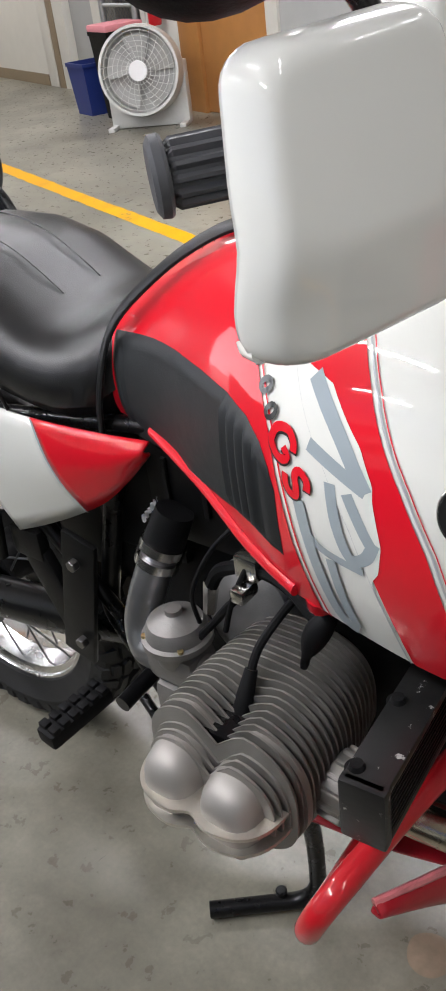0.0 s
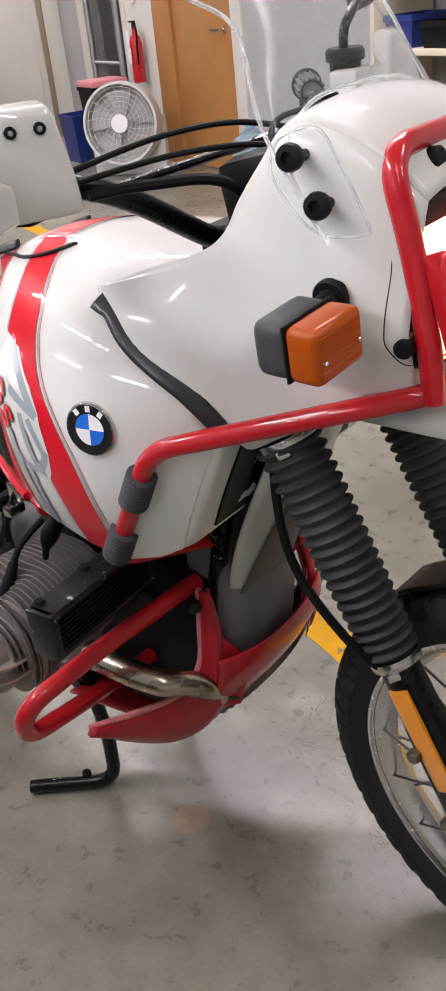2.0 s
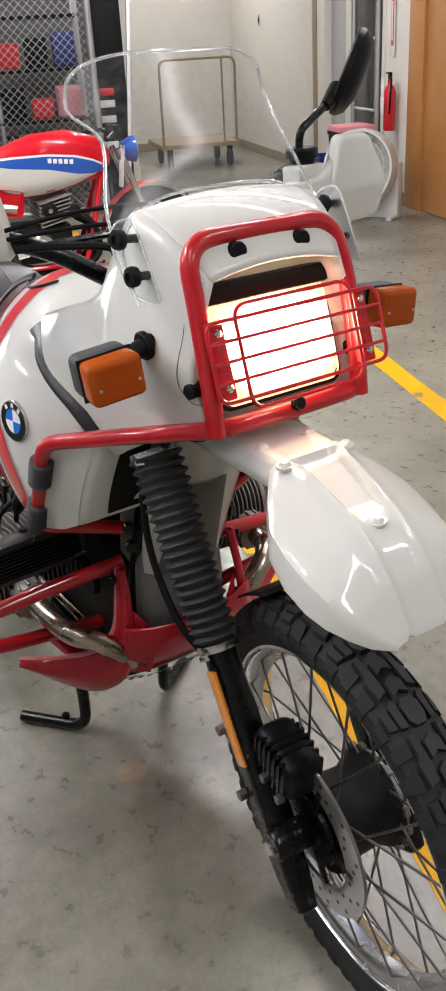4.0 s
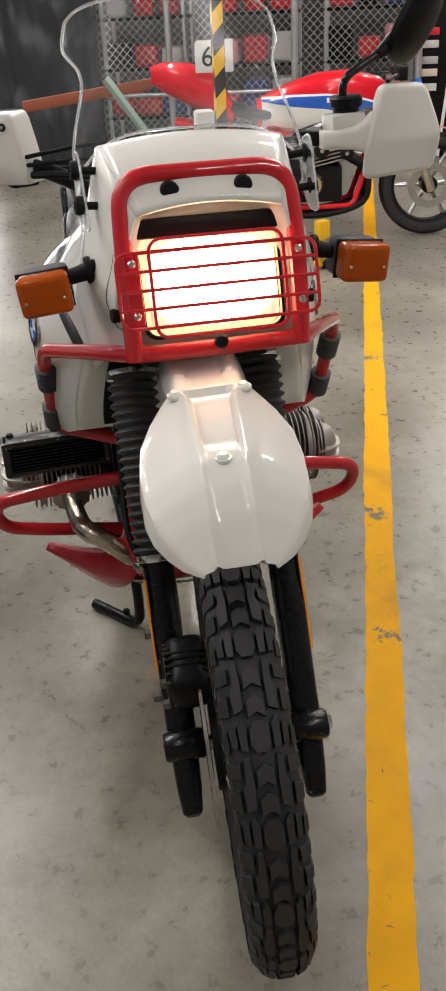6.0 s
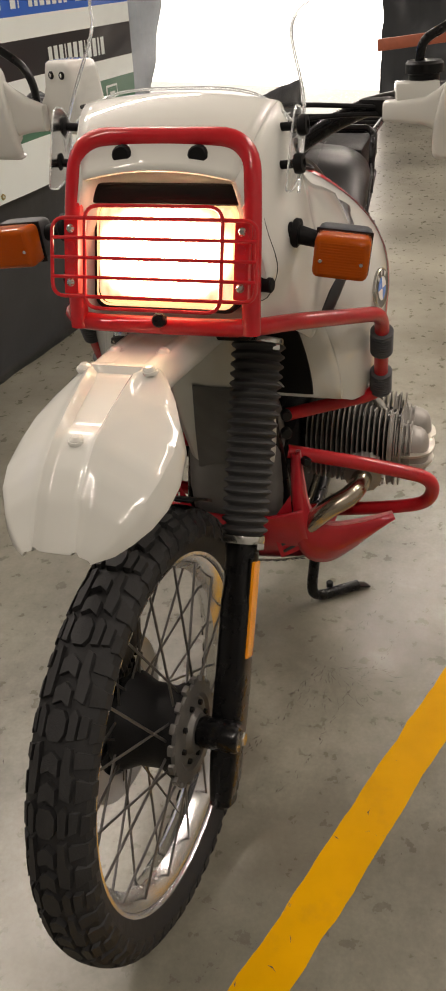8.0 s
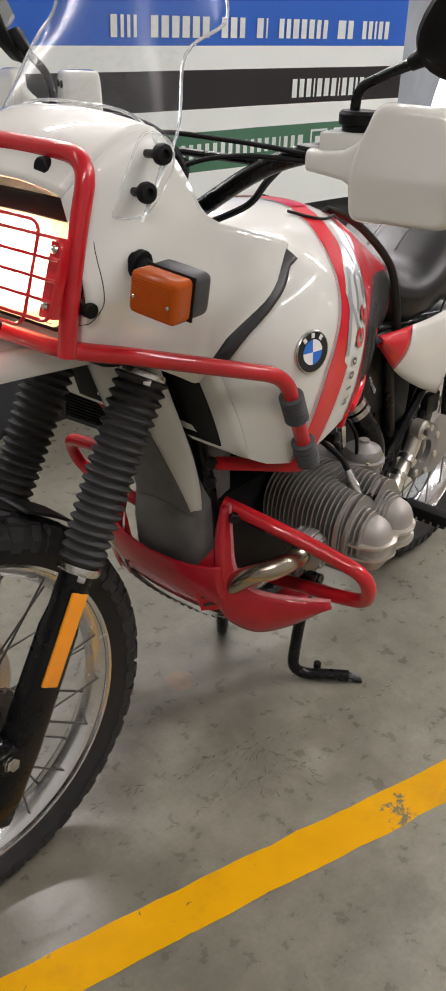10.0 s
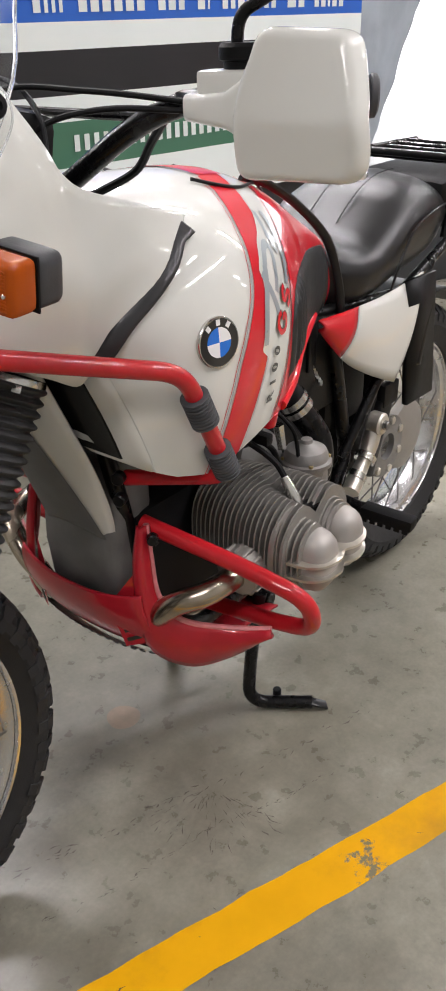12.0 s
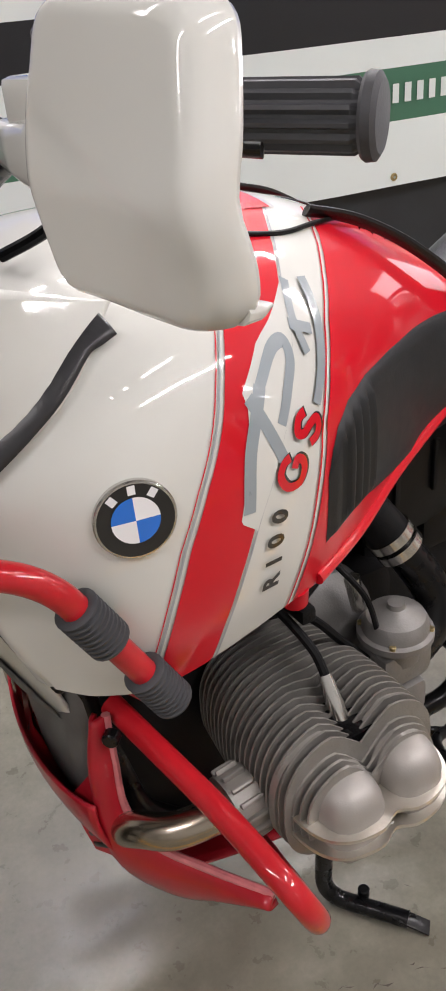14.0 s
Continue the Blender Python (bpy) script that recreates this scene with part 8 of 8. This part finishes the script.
part("sign_bar", at(sg, box((0.05, 0.004, 0.36), pose(0, -0.005, 1.47), 0.001)), REDP, sg, "red bar")
part("sign_bar", at(sg, box((0.022, 0.004, 0.30), pose(0, -0.009, 1.48), 0.001)), PURE, sg)
lsw = spot("light_switch", 11.7, WV - 0.01, "small light switch plate", "light switch")
part("plate", at(lsw, box((0.075, 0.008, 0.12), pose(0, 0, 1.62), 0.002)), STEEL, lsw, "steel plate")
part("toggle", at(lsw, box((0.02, 0.012, 0.06), pose(0, -0.006, 1.62), 0.002)), BLACKP, lsw)


CAPB = mat("pale_blue_cap", (0.25, 0.42, 0.62), 0.4, vary=0.05)


# water bottles
def bottle(u, v, z, group="water cooler bottles"):
    b = spot("water_bottle", u, v, "blue tinted water cooler bottle", "water bottle", group)
    prof = [(0, 0), (0.115, 0), (0.13, 0.012), (0.133, 0.05)]
    for k in range(4):
        prof += [(0.133, 0.06 + 0.07 * k), (0.126, 0.075 + 0.07 * k), (0.126, 0.09 + 0.07 * k), (0.133, 0.105 + 0.07 * k)]
    prof += [(0.13, 0.36), (0.10, 0.40), (0.045, 0.435), (0.028, 0.445), (0.028, 0.485), (0, 0.485)]
    part("bottle_body", lathe(prof, (0, 0, 0), (0, 0, 1), 24), WATER, b, "blue plastic bottle")
    part("bottle_cap", lathe([(0.029, 0.450), (0.031, 0.454), (0.031, 0.487), (0, 0.490)], (0, 0, 0), (0, 0, 1), 16), CAPB, b, "blue cap")
    return b


first = bottle(4.91, 2.64, 0)
for u, v in ((4.60, 2.84), (4.48, 2.58), (4.22, 2.84), (4.12, 2.56), (3.85, 2.66)):
    copy_thing(first, Matrix.Translation(room(u, v, 0)))
# shelf unit with odds and ends
sh = spot("shelf_unit", 2.99, 2.80, "beige open shelf unit against the wall", "shelf")
for x in (-0.60, 0.60):
    part("side_panel", at(sh, box((0.03, 0.40, 1.75), pose(x, 0, 0.875), 0.002)), SHELFW, sh, "beige side panel")
for z in (0.10, 0.48, 0.92, 1.32, 1.735):
    part("shelf_board", at(sh, box((1.17, 0.40, 0.028), pose(0, 0, z), 0.002)), SHELFW, sh, "beige shelf board")
for x, z, w, h, m, lb in ((-0.42, 1.32, 0.26, 0.10, REDP, "red storage box on the shelf"), (-0.43, 0.92, 0.20, 0.15, BLUEP, "dark blue storage box on the shelf"), (-0.16, 0.92, 0.20, 0.12, BLACKP, "black storage box on the shelf"), (-0.38, 0.48, 0.18, 0.24, GREYP, "grey carton on the shelf"), (-0.42, 1.735, 0.24, 0.12, BLACKP, "dark wire basket on the shelf top")):
    o = thing("storage_box", room(2.99 - x, 2.76, z + 0.014), lb, "box")
    part("box_body", at(o, bin_mesh(w / 2 - 0.01, 0.12, w / 2, 0.13, h)), m, o, smooth=False)
bl = spot("dark_locker", 3.74, 2.90, "narrow black cabinet with a blue towel hanging", "cabinet")
part("cabinet_body", at(bl, box((0.16, 0.22, 1.55), pose(0, 0, 0.775), 0.006)), BLACKP, bl, "black cabinet body")
part("towel", at(bl, moved(grid([[(x, -0.118 + 0.006 * math.sin(x * 90), 1.75 - 0.62 * t) for x in np.linspace(0.02, 0.16, 9)] for t in (0, 0.3, 0.6, 1.0)]), Matrix.Identity(4))), BLUEP, bl, "hanging blue towel")

# platform truck by the end wall
pt = spot("platform_truck", 11.2, 2.0, "wooden platform truck with a rusty tube handle", "hand truck")
part("deck", at(pt, box((1.10, 0.96, 0.050), pose(-0.15, 0, 0.27), 0.006)), WOODP, pt, "worn plywood deck")
part("deck_rim", at(pt, boxes([((1.12, 0.02, 0.055), pose(-0.15, -0.488, 0.265)), ((1.12, 0.02, 0.055), pose(-0.15, 0.488, 0.265))], 0.003)), BASEB, pt, "brown deck rim")
part("handle", at(pt, tube(fillet([(0.36, -0.46, 0.26), (0.40, -0.46, 1.24), (0.40, 0.46, 1.24), (0.36, 0.46, 0.26)], 0.10, 7), 0.016, 12)), BASEB, pt, "rusty tube handle")
part("handle_bar", at(pt, tube([(0.38, 0.30, 0.28), (0.395, 0.30, 1.235)], 0.012, 8)), BASEB, pt)
for x in (0.28, -0.48):
    for y in (-0.38, 0.38):
        part("caster", at(pt, lathe([(0.0, -0.025), (0.095, -0.025), (0.10, -0.015), (0.10, 0.015), (0.095, 0.025), (0, 0.025)], (x, y, 0.10), (0, 1, 0), 20)), RUBBER, pt, "black rubber caster")
        part("caster_fork", at(pt, box((0.06, 0.065, 0.06), pose(x, y, 0.215), 0.004)), BLOCK, pt)
# dark board leaning by the store
lb_ = spot("leaning_board", 8.2, 0.62, "black display board with a white edge leaning on the wall", "board")
part("board", at(lb_, box((0.05, 0.30, 2.1), pose(0.1, 0.02, 1.05, 0, 0, 0), 0.004)), BLACKP, lb_, "black board")
part("board_edge", at(lb_, box((0.06, 0.03, 2.12), pose(0.1, 0.19, 1.06, -5, 0, 0), 0.004)), PURE, lb_, "white edge")
for z, m in ((1.05, REDP), (0.95, LIGHTP), (0.82, GREYP), (0.72, SHELFW), (0.6, LIGHTP)):
    part("board_item", at(lb_, box((0.02, 0.14, 0.06), pose(0.135, -0.02, z), 0.004)), m, lb_)
# racks and bundles in the wire store
for v in (0.05, -1.05, -2.15):
    sr_ = thing("store_rack", room(8.95, v, 0), "grey steel rack in the wire store", "rack", "steel racks in the store")
    for z in (0.35, 0.80, 1.25, 1.70):
        part("rack_shelf", at(sr_, box((0.45, 0.85, 0.03), pose(0, 0, z), 0.003)), BLOCK, sr_, "dark steel shelf")
    for x in (-0.21, 0.21):
        for y in (-0.41, 0.41):
            part("rack_post", at(sr_, box((0.03, 0.03, 1.85), pose(x, y, 0.925), 0.003)), GALV, sr_, "steel upright")
rnd = random.Random(11)
HUES = (("red", REDP), ("dark blue", BLUEP), ("grey", GREYP), ("black", BLACKP), ("pink", PINK), ("pale", LIGHTP), ("red", RED))
for v in (0.05, -1.05, -2.15):
    for z in (0.365, 0.815, 1.265):
        for k in range(3):
            nm, mt = HUES[rnd.randrange(7)]
            w_, h_ = rnd.uniform(0.18, 0.26), rnd.uniform(0.16, 0.34)
            o = thing("stored_bundle", room(8.92, v - 0.27 + 0.27 * k, z), nm + " bundle on a rack in the wire store", "bundle")
            bm = box((0.34, w_, h_), pose(0, 0, h_ / 2), 0.04, None, 3)
            for q in bm.verts:
                q.co += Vector((noise.noise(q.co * 9 + Vector((v, z, k))), noise.noise(q.co * 9 + Vector((k, v, z))), 0)) * 0.02
            part("bundle_body", at(o, bm), mt, o)


# ---- the racing motorcycle parked beyond the line ----
def parked_bike(m):
    rb_ = thing("racing_motorcycle", m.translation, "red, white and blue racing motorcycle parked side-on", "motorcycle")
    T = m.to_3x3().to_4x4()

    def p_(name, bm, mt, label="", parent=rb_):
        return part(name, moved(bm, T), mt, parent, label)

    BLUET = mat("blue_tank_paint", (0.02, 0.10, 0.45), 0.25, coat=0.7)
    for x, r in ((0.70, 0.305), (-0.70, 0.31)):
        wh = thing("wheel")
        wh.parent = rb_
        p_("tyre", lathe([(0.235, -0.045), (0.26, -0.055), (r - 0.02, -0.05), (r, -0.02), (r, 0.02), (r - 0.02, 0.05), (0.26, 0.055), (0.235, 0.045)], (x, 0, 0.31), (0, 1, 0), 40), TYRE, "black road tyre", wh)
        p_("rim", lathe([(0.215, -0.03), (0.238, -0.04), (0.240, -0.036), (0.220, 0), (0.240, 0.036), (0.238, 0.04), (0.215, 0.03), (0.21, 0), (0.215, -0.03)], (x, 0, 0.31), (0, 1, 0), 40), BLOCK, "dark rim", wh)
        for k in range(6):
            a = 2 * math.pi * k / 6
            p_("wheel_spoke", tube([(x + 0.03 * math.cos(a), 0, 0.31 + 0.03 * math.sin(a)), (x + 0.215 * math.cos(a), 0, 0.31 + 0.215 * math.sin(a))], 0.013, 8), STEEL, "", wh)
        p_("hub", lathe([(0, -0.06), (0.05, -0.06), (0.05, 0.06), (0, 0.06)], (x, 0, 0.31), (0, 1, 0), 18), BLOCK, "", wh)
        p_("brake_disc", lathe([(0.09, -0.065), (0.135, -0.065), (0.135, -0.070), (0.09, -0.07), (0.09, -0.065)], (x, 0, 0.31), (0, 1, 0), 30), DISC, "steel disc", wh)
    # tank, seat, tail
    def body(st, n=20):
        return loft([[(x, w * math.copysign(abs(math.cos(a)) ** 0.6, math.cos(a)), (zt + zb) / 2 + (zt - zb) / 2 * math.copysign(abs(math.sin(a)) ** 0.6, math.sin(a))) for a in (2 * math.pi * k / n for k in range(n))] for x, w, zb, zt in st])
    shape = [(0.45, 0.05, 0.77, 0.86), (0.38, 0.11, 0.71, 0.935), (0.20, 0.155, 0.66, 0.985), (0.0, 0.16, 0.63, 0.975), (-0.15, 0.15, 0.62, 0.93), (-0.28, 0.12, 0.63, 0.88), (-0.36, 0.09, 0.66, 0.84)]
    p_("fuel_tank", body(shape), RED, "red, white and blue tank")

    def side(x, z, s):
        xs_ = [q[0] for q in shape[::-1]]
        w, zb, zt = (float(np.interp(x, xs_, [q[k] for q in shape[::-1]])) for k in (1, 2, 3))
        h = min(0.995, abs(z - (zt + zb) / 2) / ((zt - zb) / 2)) ** (1 / 0.6)
        return Vector((x, (w * math.sqrt(1 - h * h) ** 0.6 + 0.004) * s, z))

    band = [(-0.34, 0.838, 0.846), (-0.15, 0.805, 0.858), (0.05, 0.785, 0.858), (0.22, 0.745, 0.838), (0.33, 0.735, 0.805), (0.39, 0.745, 0.775)]
    bx, b0, b1 = ([q[k] for q in band] for k in (0, 1, 2))
    for s in (1, -1):
        for nm, mt, lo_, hi_, x0, x1, lb in (("white_flash", WHITE, 0.0, -0.002, -0.33, 0.345, "white lower flank of the tank"), ("blue_flash", BLUET, 0.004, -0.004, -0.33, 0.385, "blue band across the tank"), ("white_line", PURE, -0.004, 0.004, -0.33, 0.385, "white line over the blue band")):
            rows = []
            for k in range(25):
                x = x0 + (x1 - x0) * k / 24
                f0, f1 = float(np.interp(x, bx, b0)), float(np.interp(x, bx, b1))
                if nm == "white_flash":
                    zl = float(np.interp(x, (-0.33, -0.15, 0.05, 0.22, 0.345), (0.672, 0.640, 0.648, 0.690, 0.735)))
                    z0, z1 = min(zl, f0 - 0.002), f0
                elif nm == "blue_flash":
                    z0, z1 = f0, f1
                else:
                    z0, z1 = f1, f1 + 0.012
                rows.append([side(x, z0 + (z1 - z0) * j / 4, s) for j in range(5)])
            p_(nm, grid(rows), mt, lb)
        for k in range(5):
            p_("printed_bar", box((0.022, 0.003, 0.026), Matrix.Translation(side(0.06 + 0.032 * k, 0.833 - 0.004 * k, s) + Vector((0, 0.002 * s, 0))), 0), PURE)
    p_("saddle", body([(-0.12, 0.08, 0.74, 0.80), (-0.22, 0.12, 0.72, 0.80), (-0.40, 0.14, 0.73, 0.80), (-0.52, 0.14, 0.76, 0.85), (-0.58, 0.13, 0.78, 0.90)]), VINYL, "black saddle")
    p_("tail_fairing", body([(-0.50, 0.14, 0.72, 0.84), (-0.60, 0.145, 0.76, 1.00), (-0.75, 0.13, 0.82, 1.06), (-0.90, 0.10, 0.90, 1.07), (-0.98, 0.06, 0.95, 1.05)]), RED, "red racing tail")
    for s in (1, -1):
        p_("number_plate", box((0.22, 0.008, 0.16), pose(-0.60, 0.152 * s, 1.09, 6 * s, 0, 0), 0.003), LIGHTP, "pale number plate")
        cu = bpy.data.curves.new("digits", "FONT")
        cu.body, cu.size, cu.align_x, cu.align_y, cu.extrude = "65", 0.15, "CENTER", "CENTER", 0.001
        ob = new("plate_digits", cu)
        ob.parent = rb_
        ob.matrix_local = T @ (pose(-0.60, 0.160 * s, 1.09, 90, 0, 180 if s > 0 else 0))
        cu.materials.append(BLACKDECAL)
        p_("side_panel", box((0.20, 0.012, 0.15), pose(-0.22, 0.13 * s, 0.62, 0, 10, 0), 0.03), RED, "red side panel")
        p_("belly_panel", box((0.34, 0.012, 0.09), pose(-0.30, 0.17 * s, 0.33, 0, -8, 0), 0.02), WHITE, "white lower panel")
        p_("frame_tube", tube(fillet([(0.42, 0.03 * s, 0.84), (0.30, 0.10 * s, 0.45), (0.22, 0.12 * s, 0.22), (-0.25, 0.12 * s, 0.22), (-0.34, 0.10 * s, 0.62), (-0.85, 0.10 * s, 0.74)], 0.05, 5), 0.017, 10), RED, "red frame tube")
        p_("fork_leg", tube([(0.70, 0.085 * s, 0.30), (0.50, 0.085 * s, 0.86)], 0.021, 12), STEEL, "steel fork leg")
        p_("fork_slider", tube([(0.71, 0.085 * s, 0.28), (0.61, 0.085 * s, 0.55)], 0.027, 12), YELLOWP if s > 0 else STEEL, "fork slider")
        p_("handlebar", tube(catmull([(0.47, 0.03 * s, 0.92), (0.46, 0.14 * s, 0.95), (0.38, 0.30 * s, 0.93)], 5), 0.012, 10), BLACKM, "black handlebar")
        p_("swing_arm", tube([(-0.30, 0.11 * s, 0.36), (-0.70, 0.11 * s, 0.31)], 0.022, 10), STEEL, "swing arm")
        p_("shock", tube([(-0.56, 0.12 * s, 0.70), (-0.64, 0.12 * s, 0.36)], 0.026, 12), REDP, "red shock absorber")
        for y, r in ((0.05 * s, 0.03), (0.125 * s, 0.019)):
            p_("exhaust_pipe", tube(catmull([(0.20, y, 0.50), (0.30, y, 0.42), (0.28, y, 0.24), (0.0, y, 0.17), (-0.35, 0.17 * s, 0.22), (-0.95, 0.20 * s, 0.34)], 5), r, 10), BLOCK, "dark exhaust pipe")
    p_("front_mudguard", grid([[(0.70 + 0.335 * math.cos(a), y, 0.31 + 0.335 * math.sin(a)) for y in (-0.06, -0.04, 0, 0.04, 0.06)] for a in (radians(d) for d in range(30, 171, 10))]), RED, "red front mudguard")
    bm = boxes([((0.34, 0.30, 0.22), pose(-0.02, 0, 0.36))], 0.03)
    p_("engine_case", bm, BLOCK, "dark engine case")
    for k in range(7):
        p_("engine_fin", box((0.20, 0.36, 0.008), pose(0.06, 0, 0.485 + 0.022 * k, 0, -12, 0), 0.003), FINS)
    for y in (-0.165, 0.165):
        for x, z, r in ((0.02, 0.56, 0.045), (0.17, 0.54, 0.04)):
            p_("cam_cover", lathe([(0, 0.024), (r * 0.55, 0.024), (r * 0.6, 0.014), (r, 0.010), (r, -0.02)], (x, y * 1.1, z), (0, 1 if y > 0 else -1, 0), 20), BLOCK, "round dark end cover")
            p_("cover_cap", lathe([(0, 0.030), (r * 0.3, 0.028), (r * 0.32, 0.02)], (x, y * 1.1, z), (0, 1 if y > 0 else -1, 0), 14), STEEL)
        p_("engine_cover", lathe([(0, 0.02), (0.06, 0.02), (0.075, 0.0), (0.075, -0.02)], (-0.04, y, 0.36), (0, 1 if y > 0 else -1, 0), 22), STEEL, "bright engine cover")
    for y in (-0.12, -0.04, 0.04, 0.12):
        p_("carburettor", disc(bmesh.new(), (-0.16, y, 0.575), (-1, 0, 0.2), 0.034, 0.09, 14), STEEL, "small carburettor")
    p_("headlamp", lathe([(0, -0.07), (0.05, -0.06), (0.075, 0.0), (0.078, 0.02), (0, 0.03)], (0.60, 0, 0.84), (1, 0, 0), 24), BLUET, "round blue headlamp shell")
    p_("paper_tag", box((0.002, 0.10, 0.24), pose(0.50, -0.12, 0.76, 0, 8, 0), 0), PURE, "pale paper tag")
    p_("instruments", boxes([((0.06, 0.20, 0.08), pose(0.50, 0, 0.95))], 0.02), BLACKP, "black instruments")
    return rb_


mb = Matrix.Translation((-4.68, 1.42, 0)) @ Matrix.Rotation(radians(79.0), 4, "Z")
parked_bike(mb)
# striped post, tower fan, heater, strut and stand round it
po = thing("striped_post", (-4.30, 0.765, 0), "square post with black and yellow hazard stripes", "post")
part("post_core", box((0.06, 0.06, 2.6), pose(0, 0, 1.3), 0.004), YELLOWP, po, "yellow post")
for k in range(12):
    z = 0.06 + 0.21 * k
    for sx, rz in ((1, 0), (1, 90), (1, 180), (1, 270)):
        q = Matrix.Rotation(radians(rz), 4, "Z")
        bm = bmesh.new()
        bm.faces.new([bm.verts.new(q @ Vector((0.0315, y, zz))) for y, zz in ((-0.03, z), (0.03, z + 0.06), (0.03, z + 0.165), (-0.03, z + 0.105))])
        part("stripe", bm, BLACKDECAL, po, "slanted black stripe", smooth=False)
tf = thing("tower_fan", (-4.48, 0.700, 0), "slim white tower fan", "fan")
part("fan_base", lathe([(0, 0), (0.13, 0), (0.13, 0.015), (0.06, 0.03), (0, 0.03)], (0, 0, 0), (0, 0, 1), 28), LIGHTP, tf, "round base")
part("fan_tower", box((0.10, 0.11, 0.80), pose(0, 0, 0.43), 0.02, None, 3), LIGHTP, tf, "pale tower body")
for k in range(22):
    part("louvre", box((0.004, 0.07, 0.005), pose(0.051, 0, 0.30 + 0.022 * k), 0), GREYP, tf)
ht = thing("space_heater", (-4.66, 0.36, 0), "white louvred space heater on the floor", "heater")
part("heater_body", box((0.12, 0.38, 0.38), pose(0, 0, 0.21), 0.03, None, 3), LIGHTP, ht, "pale housing")
for k in range(16):
    part("louvre", box((0.006, 0.30, 0.008), pose(0.061, 0, 0.08 + 0.0175 * k), 0), GREYP, ht)
st_ = thing("green_strut", (-4.62, 0.56, 0), "weathered grey-green slanting strut", "strut")
GREEN = mat("weathered_green_paint", (0.20, 0.27, 0.23), 0.55, vary=0.12, grain=20)
part("strut_bar", moved(box((0.03, 0.045, 1.25), frame_m(Vector((-3.93, 0.555, 0.50)), Vector((-0.05, -0.62, 0.92))), 0.004), Matrix.Translation((4.0, -0.6, 0))), GREEN, st_, "slanting bar")
part("strut_foot", moved(box((0.03, 0.40, 0.035), pose(-3.92, 0.70, 0.02), 0.004), Matrix.Translation((4.0, -0.6, 0))), GREEN, st_, "foot bar")
part("strut_beam", moved(box((0.04, 0.75, 0.06), pose(-4.05, 0.10, 0.93, 6, 0, 0), 0.004), Matrix.Translation((4.0, -0.6, 0))), LEATHER, st_, "brown wooden beam")
ps = thing("paddock_stand", (-3.92, 1.06, 0), "bright yellow tubular paddock stand", "stand")
for s in (1, -1):
    part("stand_arm", tube(fillet([(-0.30, -0.06 * s - 0.08, 0.03), (-0.02, -0.17 * s + 0.02, 0.03), (0.05, -0.17 * s, 0.22)], 0.05, 5), 0.018, 10), YELLOWP, ps, "yellow tube")
    part("stand_block", box((0.06, 0.07, 0.10), pose(0.05, -0.17 * s, 0.24, 0, 0, 20), 0.01), YELLOWP, ps, "yellow block")
part("stand_cross", tube([(-0.02, -0.15, 0.03), (-0.02, 0.19, 0.03)], 0.018, 10), YELLOWP, ps, "yellow cross tube")
for y in (-0.15, 0.19):
    part("roller", disc(bmesh.new(), (-0.02, y, 0.03), (0, 1 if y > 0 else -1, 0), 0.028, 0.03, 16), BLACKP, ps, "black roller")
pc = thing("power_cord", (-2.7, 0.7, 0), "thin dark power cord on the concrete", "cord")
part("cord", moved(tube(catmull([(-3.3, 0.75, 0.004), (-3.0, 0.66, 0.004), (-2.83, 0.65, 0.004), (-2.68, 0.70, 0.004), (-2.55, 0.76, 0.004), (-2.42, 0.70, 0.004), (-2.3, 0.62, 0.004), (-2.0, 0.5, 0.004)], 6), 0.003, 6), Matrix.Translation((2.7, -0.7, 0))), RUBBER, pc, "thin dark cable")
part("cord_plug", moved(box((0.06, 0.03, 0.025), pose(-2.5, 0.77, 0.0135, 0, 0, 30), 0.006), Matrix.Translation((2.7, -0.7, 0))), BLACKP, pc, "black plug")
